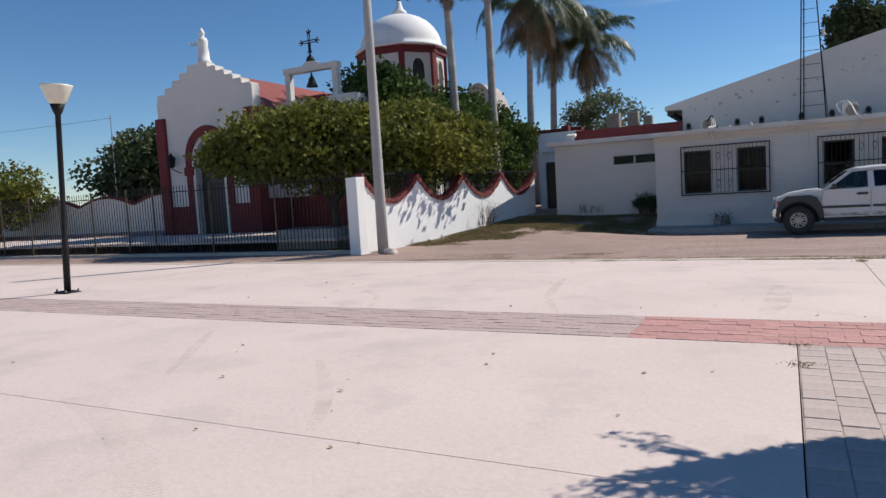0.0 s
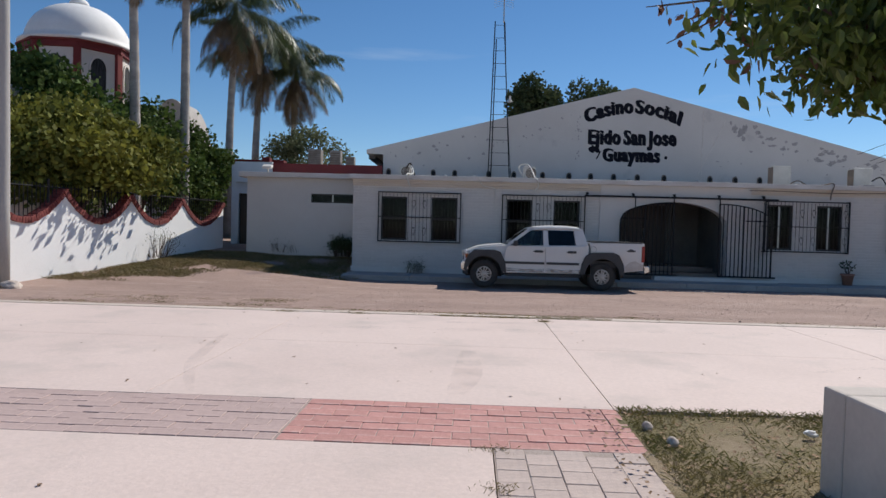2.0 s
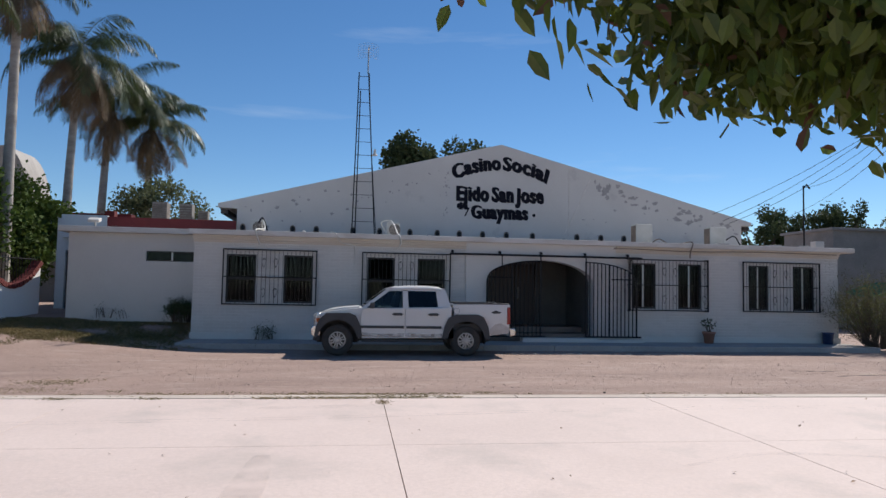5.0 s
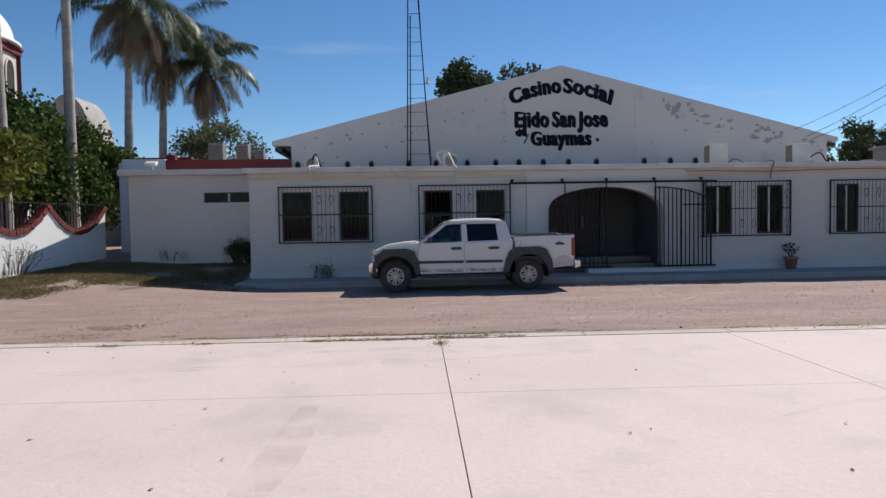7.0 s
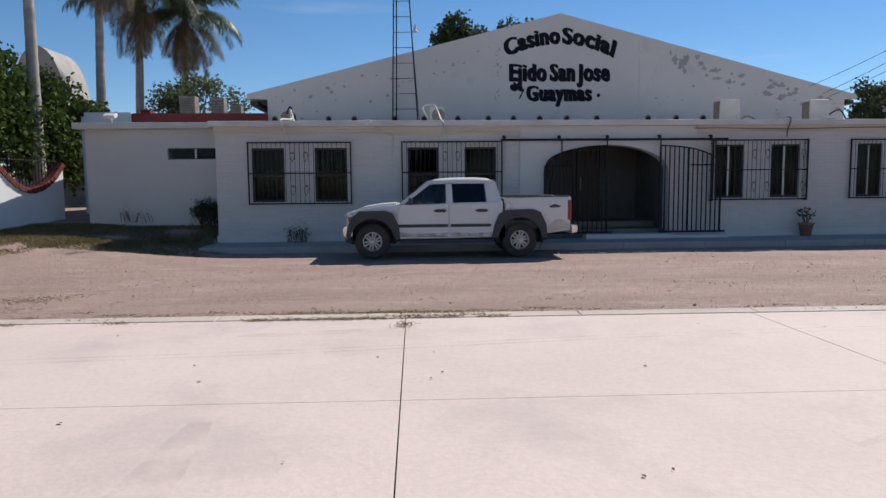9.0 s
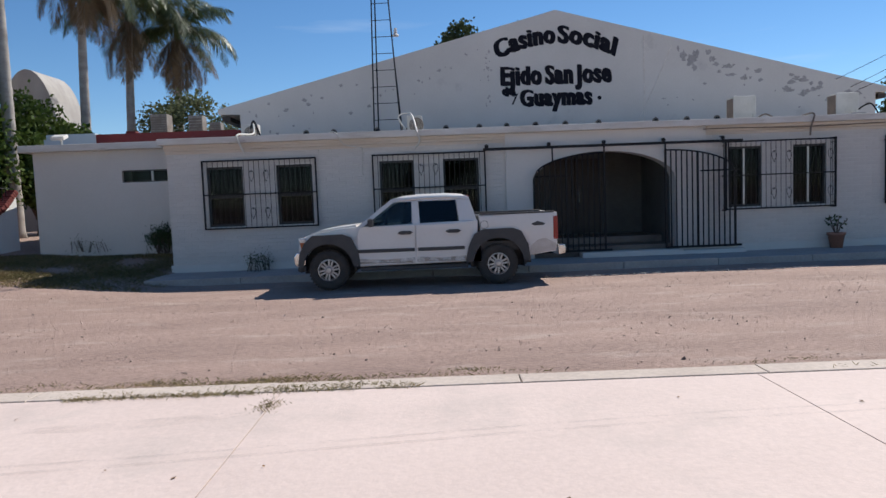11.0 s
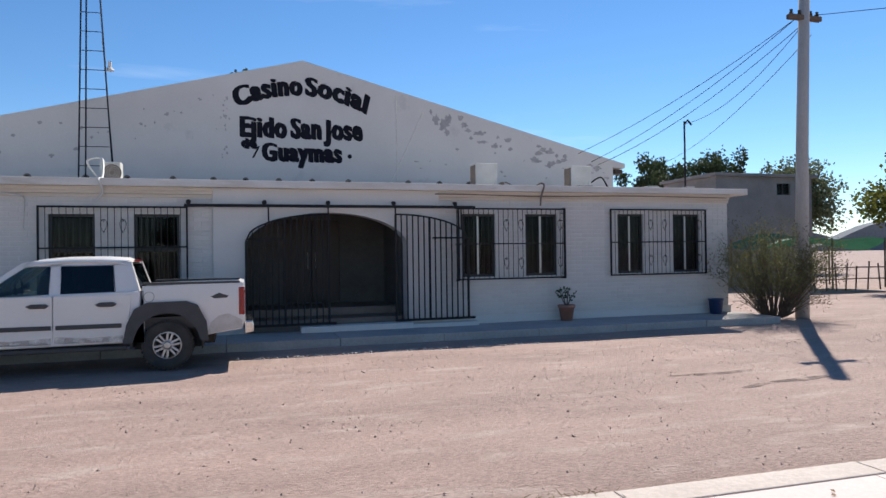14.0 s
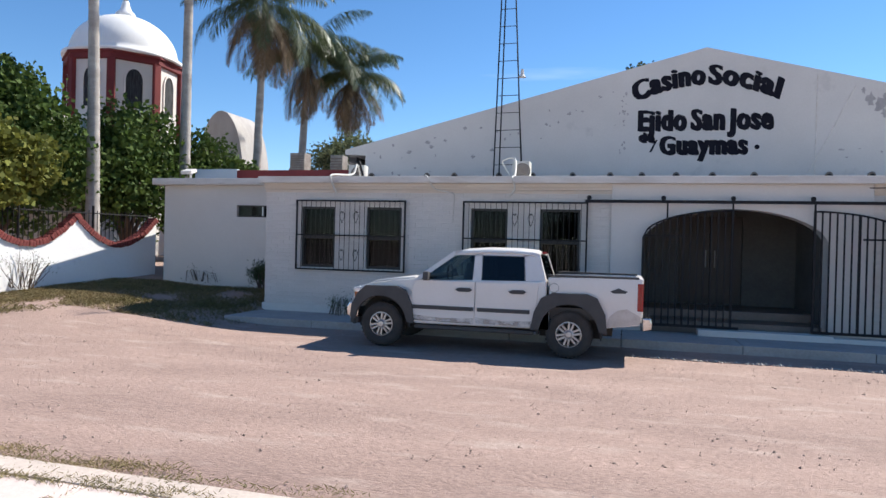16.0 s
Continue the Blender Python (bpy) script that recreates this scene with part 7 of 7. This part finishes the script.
while len(mp_) < 46000:
    x, y = rs.uniform(-8.2, 0.6), rs.uniform(-7.0, 1.4)
    wx = W0.x + (y - W0.y) * WD.x / WD.y + 0.12
    if x < wx or (x > -3.6 and y > 1.35) or (x > 0 and y > -1.6):
        continue
    far = (x - wx) / 4.0
    k = 0.75 - max(0.0, far - 0.3) * (0.9 if y < -2.5 else 0.35) + 0.06 * y + 0.8 * noise.noise((x * 0.9, y * 0.9, 1))
    if y < -5.5:
        k -= 0.35
    if k > rs.uniform(0.1, 0.9):
        mp_.append((x, y, rise(x, y) - 0.03))
blades("mound_grass", "dry scrubby grass on the bank along the wall", mp_, 0.065, 5, "bank_blade", w=0.006, lean=0.9)
kp = []
for k in range(70):
    u_ = rs.choice([rs.uniform(-3.2, 1.6), rs.uniform(-9, 6.0)])
    x, y = plaza(u_, rs.choice([0.02, 0.06, -0.155, 0.3 * rs.rand()]))
    for j in range(rs.randint(15, 70)):
        kp.append((x + rs.normal() * 0.13, y + rs.normal() * 0.03, PZ))
for u_, v_ in ((0.0, -0.17), (0.0, -0.25), (-1.02, -6.92), (-1.0, -7.6)):
    x, y = plaza(u_, v_)
    kp += [(x + rs.normal() * 0.07, y + rs.normal() * 0.05, PZ) for j in range(60)]
for k in range(24):
    x, y = rs.uniform(-4.5, 0.5), rs.uniform(-10.0, -8.2)
    kp += [(x + rs.normal() * 0.22, y + rs.normal() * 0.12, rise(x, y) - 0.03) for j in range(110)]
for x, y, n_ in ((4.7, -10.15, 420), (5.0, -10.12, 260), (3.7, -10.1, 360), (3.4, -10.3, 200), (4.4, -10.22, 240)):
    kp += [(x + rs.normal() * 0.17, y + rs.normal() * 0.06, 0.06) for j in range(n_)]
for k in range(1500):
    x = rs.uniform(3.2, 6.0)
    if noise.noise((x * 2.2, 0, 0)) > -0.15:
        kp.append((x + rs.normal() * 0.02, -10.64 + rs.normal() * 0.03, PZ))
for x in (0.7, 1.88, 4.2, 4.6):
    kp += [(x + rs.normal() * 0.10, -10.66 + rs.normal() * 0.03, PZ) for j in range(110)]
kp += [(4.9 + rs.normal() * 0.06, -11.0 + rs.normal() * 0.09, PZ) for j in range(160)]
blades("kerb_weeds", "dry weeds growing along the kerb and joints", kp, 0.026, 6, "dry_blade", w=0.002, lean=1.0)


def flakes(name, label, pts, size, seed, material):
    rs_ = np.random.RandomState(seed)
    p = np.asarray(pts, float)
    n_ = len(p)
    a = rs_.rand(n_) * 2 * np.pi
    L = size * rs_.uniform(0.5, 1.4, n_)[:, None]
    d = np.stack([np.cos(a), np.sin(a), rs_.uniform(-0.1, 0.3, n_)], 1) * L
    s = np.stack([-np.sin(a), np.cos(a), rs_.uniform(-0.3, 0.3, n_)], 1) * L * 0.35
    solid(name, quads(name, np.stack([p, p + d * 0.5 + s, p + d, p + d * 0.5 - s + np.array([0, 0, 0.006])], 1)), material, label, "litter", kind="stuff")


fp = [(*plaza(rs.uniform(-14, 9), rs.uniform(-6, -0.2)), PZ + 0.006) for k in range(90)] + [(*plaza(rs.uniform(-9, -1), rs.uniform(-13, -7)), PZ + 0.006) for k in range(50)]
flakes("fallen_leaves", "a few dry leaves scattered over the concrete", fp, 0.038, 7, "litter")
fp = []
while len(fp) < 4200:
    x, y = plaza(rs.uniform(-0.3, 6.5), rs.uniform(-11.5, -5.8))
    if not (px0 < x < px1 and py0 < y < py1):
        fp.append((x, y, PZ + 0.02))
flakes("lawn_litter", "dry leaves lying in the lawn", fp, 0.034, 8, "litter")


def stones(name, label, pts, size, seed, material):
    rs_ = np.random.RandomState(seed)
    base = np.array([(1, 0, 0), (-1, 0, 0), (0, 1, 0), (0, -1, 0), (0, 0, 0.8), (0, 0, -0.5)], float)
    fc = [(0, 2, 4), (2, 1, 4), (1, 3, 4), (3, 0, 4), (2, 0, 5), (1, 2, 5), (3, 1, 5), (0, 3, 5)]
    V, F = [], []
    for i, p in enumerate(pts):
        s = size * rs_.lognormal(0, 0.4)
        v = base * s * rs_.uniform(0.6, 1.3, (6, 3)) + np.array(p)
        F += [tuple(len(V) + j for j in f) for f in fc]
        V += v.tolist()
    solid(name, raw(name, V, F), material, label, "gravel", kind="stuff", smooth=False)


gp = []
while len(gp) < 7000:
    x, y = rs.uniform(-5, 24), rs.uniform(-10.4, -1.6)
    if noise.noise((x * 0.5, y * 0.8, 3)) > rs.uniform(-0.7, 0.5) and y > PO.y + (x - PO.x) * math.tan(A_PLAZA) + 0.1:
        gp.append((x, y, rise(x, y) - 0.022))
stones("yard_pebbles", "small pebbles and clods over the dirt yard", gp, 0.0072, 9, "pebble")
ep = [(x, -2.55 - 0.1 * rs.rand() ** 2, rise(x, -2.4) - 0.012) for x in rs.uniform(8.4, 14.0, 160)]
stones("pale_chips", "pale lime chips along the edge of the walkway", ep, 0.022, 12, "kerb")
rk = thing("rock", (-6.08, -7.45, 0), "rough pale stone at the foot of the pole", "rock")
stn = bmesh.new()
bmesh.ops.create_icosphere(stn, subdivisions=2, radius=0.17)
for v in stn.verts:
    v.co = v.co * (1 + 0.35 * noise.noise(v.co * 8)) * 1.0
    v.co = Vector((v.co.x * 1.3 - 6.08, v.co.y - 7.45, v.co.z * 0.7 + 0.06))
part("stone", stn, "kerb", rk)
pa = thing("crumpled_paper", (*plaza(1.25, -6.45), PZ + 0.03), "crumpled white paper on the lawn", "litter")
cp = bmesh.new()
bmesh.ops.create_icosphere(cp, subdivisions=2, radius=0.032)
for v in cp.verts:
    v.co = v.co * (1 + 0.7 * noise.noise(v.co * 40))
    v.co = Vector((v.co.x * 1.5, v.co.y, v.co.z * 0.7)) + Vector((*plaza(1.25, -6.45), PZ + 0.05))
part("paper", cp, "statue_white", pa)
for u_, v_ in ((0.12, -6.35), (0.2, -6.7)):
    q = thing("rock", (*plaza(u_, v_), PZ), "small whitewashed stone at the lawn's edge", "rock")
    cp = bmesh.new()
    bmesh.ops.create_icosphere(cp, subdivisions=2, radius=0.04)
    for v in cp.verts:
        v.co = v.co * (1 + 0.4 * noise.noise(v.co * 20)) + Vector((*plaza(u_, v_), PZ + 0.03))
    part("stone", cp, "kerb", q)

# ---- pieces: coping bricks and pavers ----
def piece(name, me, parent, m):
    ob = new(name, me)
    ob.parent = parent
    ob.matrix_parent_inverse = WORLD[parent].inverted()
    ob.matrix_basis = m
    return ob


def block_mesh(name, sx, sy, sz, material, bev=0.006):
    b = boxm(Matrix.Identity(4), sx, sy, sz)
    top_e = [e for e in b.edges if e.verts[0].co.z > 0 and e.verts[1].co.z > 0]
    bmesh.ops.bevel(b, geom=top_e, offset=bev, segments=1, affect="EDGES")
    me = bpy.data.meshes.new(name)
    b.to_mesh(me)
    b.free()
    me.materials.append(M[material])
    return me


cop = thing("wall_coping", (*W0, 1.4), "maroon painted brick coping following the scallops", "coping", kind="structure")
cb_ = block_mesh("coping_brick", 0.072, 0.30, 0.15, "maroon_brick", 0.012)
s = 0.0
while s < WL:
    z = wall_top(s)
    e = 0.01
    g = (wall_top(min(s + e, WL - 1e-4)) - wall_top(max(s - e, 0))) / (2 * e)
    g = max(min(g, 2.2), -2.2)
    a = math.atan(g)
    p = W0 + WD * s
    m = Matrix.Translation((p.x, p.y, z + 0.045)) @ Matrix.Rotation(math.atan2(WD.y, WD.x), 4, "Z") @ Matrix.Rotation(-a, 4, "Y") @ Matrix.Translation((0, random.uniform(-0.01, 0.01), random.uniform(-0.012, 0.012)))
    piece("brick", cb_, cop, m)
    s += 0.083 * math.cos(a)

ROT = Matrix.Rotation(A_PLAZA, 4, "Z")


def at_uv(u_, v_, z=0.0):
    x, y = plaza(u_, v_)
    return Matrix.Translation((x, y, z + PZ)) @ ROT


rows_n = 7
rh = (6.88 - 5.81) / rows_n
red = thing("red_paver_strip", (*plaza(-1.2, -6.3), 0), "faded red concrete pavers laid in running bond", "pavers", kind="structure")
worn = thing("worn_paver_strip", (*plaza(-6, -6.3), 0), "worn pinkish grey paver strip across the plaza", "pavers", kind="structure")
for nm, ob, a0, a1, L, mt in (("red", red, -2.48, -0.02, 0.262, "red_paver"), ("worn", worn, -9.7, -2.49, 0.262, "strip_paver")):
    full = block_mesh("paver", L - 0.006, rh - 0.006, 0.08, mt, 0.003)
    half = block_mesh("paver_half", L / 2 - 0.006, rh - 0.006, 0.08, mt, 0.003)
    for r in range(rows_n):
        v_ = -6.88 + rh * (r + 0.5)
        u_ = a0
        first = r % 2
        while u_ < a1 - 0.02:
            w = L / 2 if (first or u_ + L > a1 + 0.01) else L
            first = 0
            dz = random.uniform(-0.004, 0.003)
            piece("paver", full if w == L else half, ob, at_uv(u_ + w / 2, v_, -0.0385 + dz))
            u_ += w
V, F = [], []
for r in range(rows_n):
    u_ = -9.71 - (0.13 if r % 2 else 0)
    while u_ > -45:
        q = [plaza(u_ - 0.25, -6.88 + rh * r + 0.006), plaza(u_, -6.88 + rh * r + 0.006), plaza(u_, -6.88 + rh * (r + 1) - 0.006), plaza(u_ - 0.25, -6.88 + rh * (r + 1) - 0.006)]
        k = len(V)
        z = random.uniform(-0.005, 0.0)
        V += [(*p, PZ + z) for p in q] + [(*p, PZ - 0.03) for p in q]
        F += [(k, k + 1, k + 2, k + 3)] + [(k + i, k + 4 + i, k + 4 + (i + 1) % 4, k + (i + 1) % 4) for i in range(4)]
        u_ -= 0.262
fp_ = part("far_pavers", raw("far_pavers", V, F), "strip_paver", worn)
tagged(fp_, kind="stuff")
path = thing("grey_paver_path", (*plaza(-0.45, -9), 0), "grey square pavers of the path beside the lawn", "pavers", kind="structure")
sq = block_mesh("paver_square", 0.187, 0.190, 0.08, "grey_paver", 0.003)
for c in range(5):
    v_ = -6.885 - (0.098 if c % 2 else 0.0)
    while v_ > -13.9:
        piece("paver", sq, path, at_uv(-1.015 + 0.193 * (c + 0.5), v_ - 0.098, -0.0385 + random.uniform(-0.004, 0.003)))
        v_ -= 0.196

# whitewashed bricks of the stretches of wall beside the arch
M["single_brick"] = mat("whitewashed_brick", (0.612, 0.578, 0.538), (0.561, 0.525, 0.484), 1.2, 30, 0.8, bump=0.35, grain=0.05, rand=0.03, c3=(0.62, 0.55, 0.47), c3_at=0.70, c3_scale=1.6, stretch=(0.5, 1, 2))
bv = [(-0.15, 0.012, -0.042), (0.15, 0.012, -0.042), (0.15, 0.012, 0.042), (-0.15, 0.012, 0.042), (-0.146, 0, -0.038), (0.146, 0, -0.038), (0.146, 0, 0.038), (-0.146, 0, 0.038)]
brick_me = raw("brick", bv, [(4, 5, 6, 7), (0, 1, 5, 4), (1, 2, 6, 5), (2, 3, 7, 6), (3, 0, 4, 7)])
brick_me.materials.append(M["single_brick"])
for nm, spots in NEAR_BRICKS.items():
    for spot in spots:
        piece("brick", brick_me, bpy.data.objects[nm], Matrix.Translation(spot))
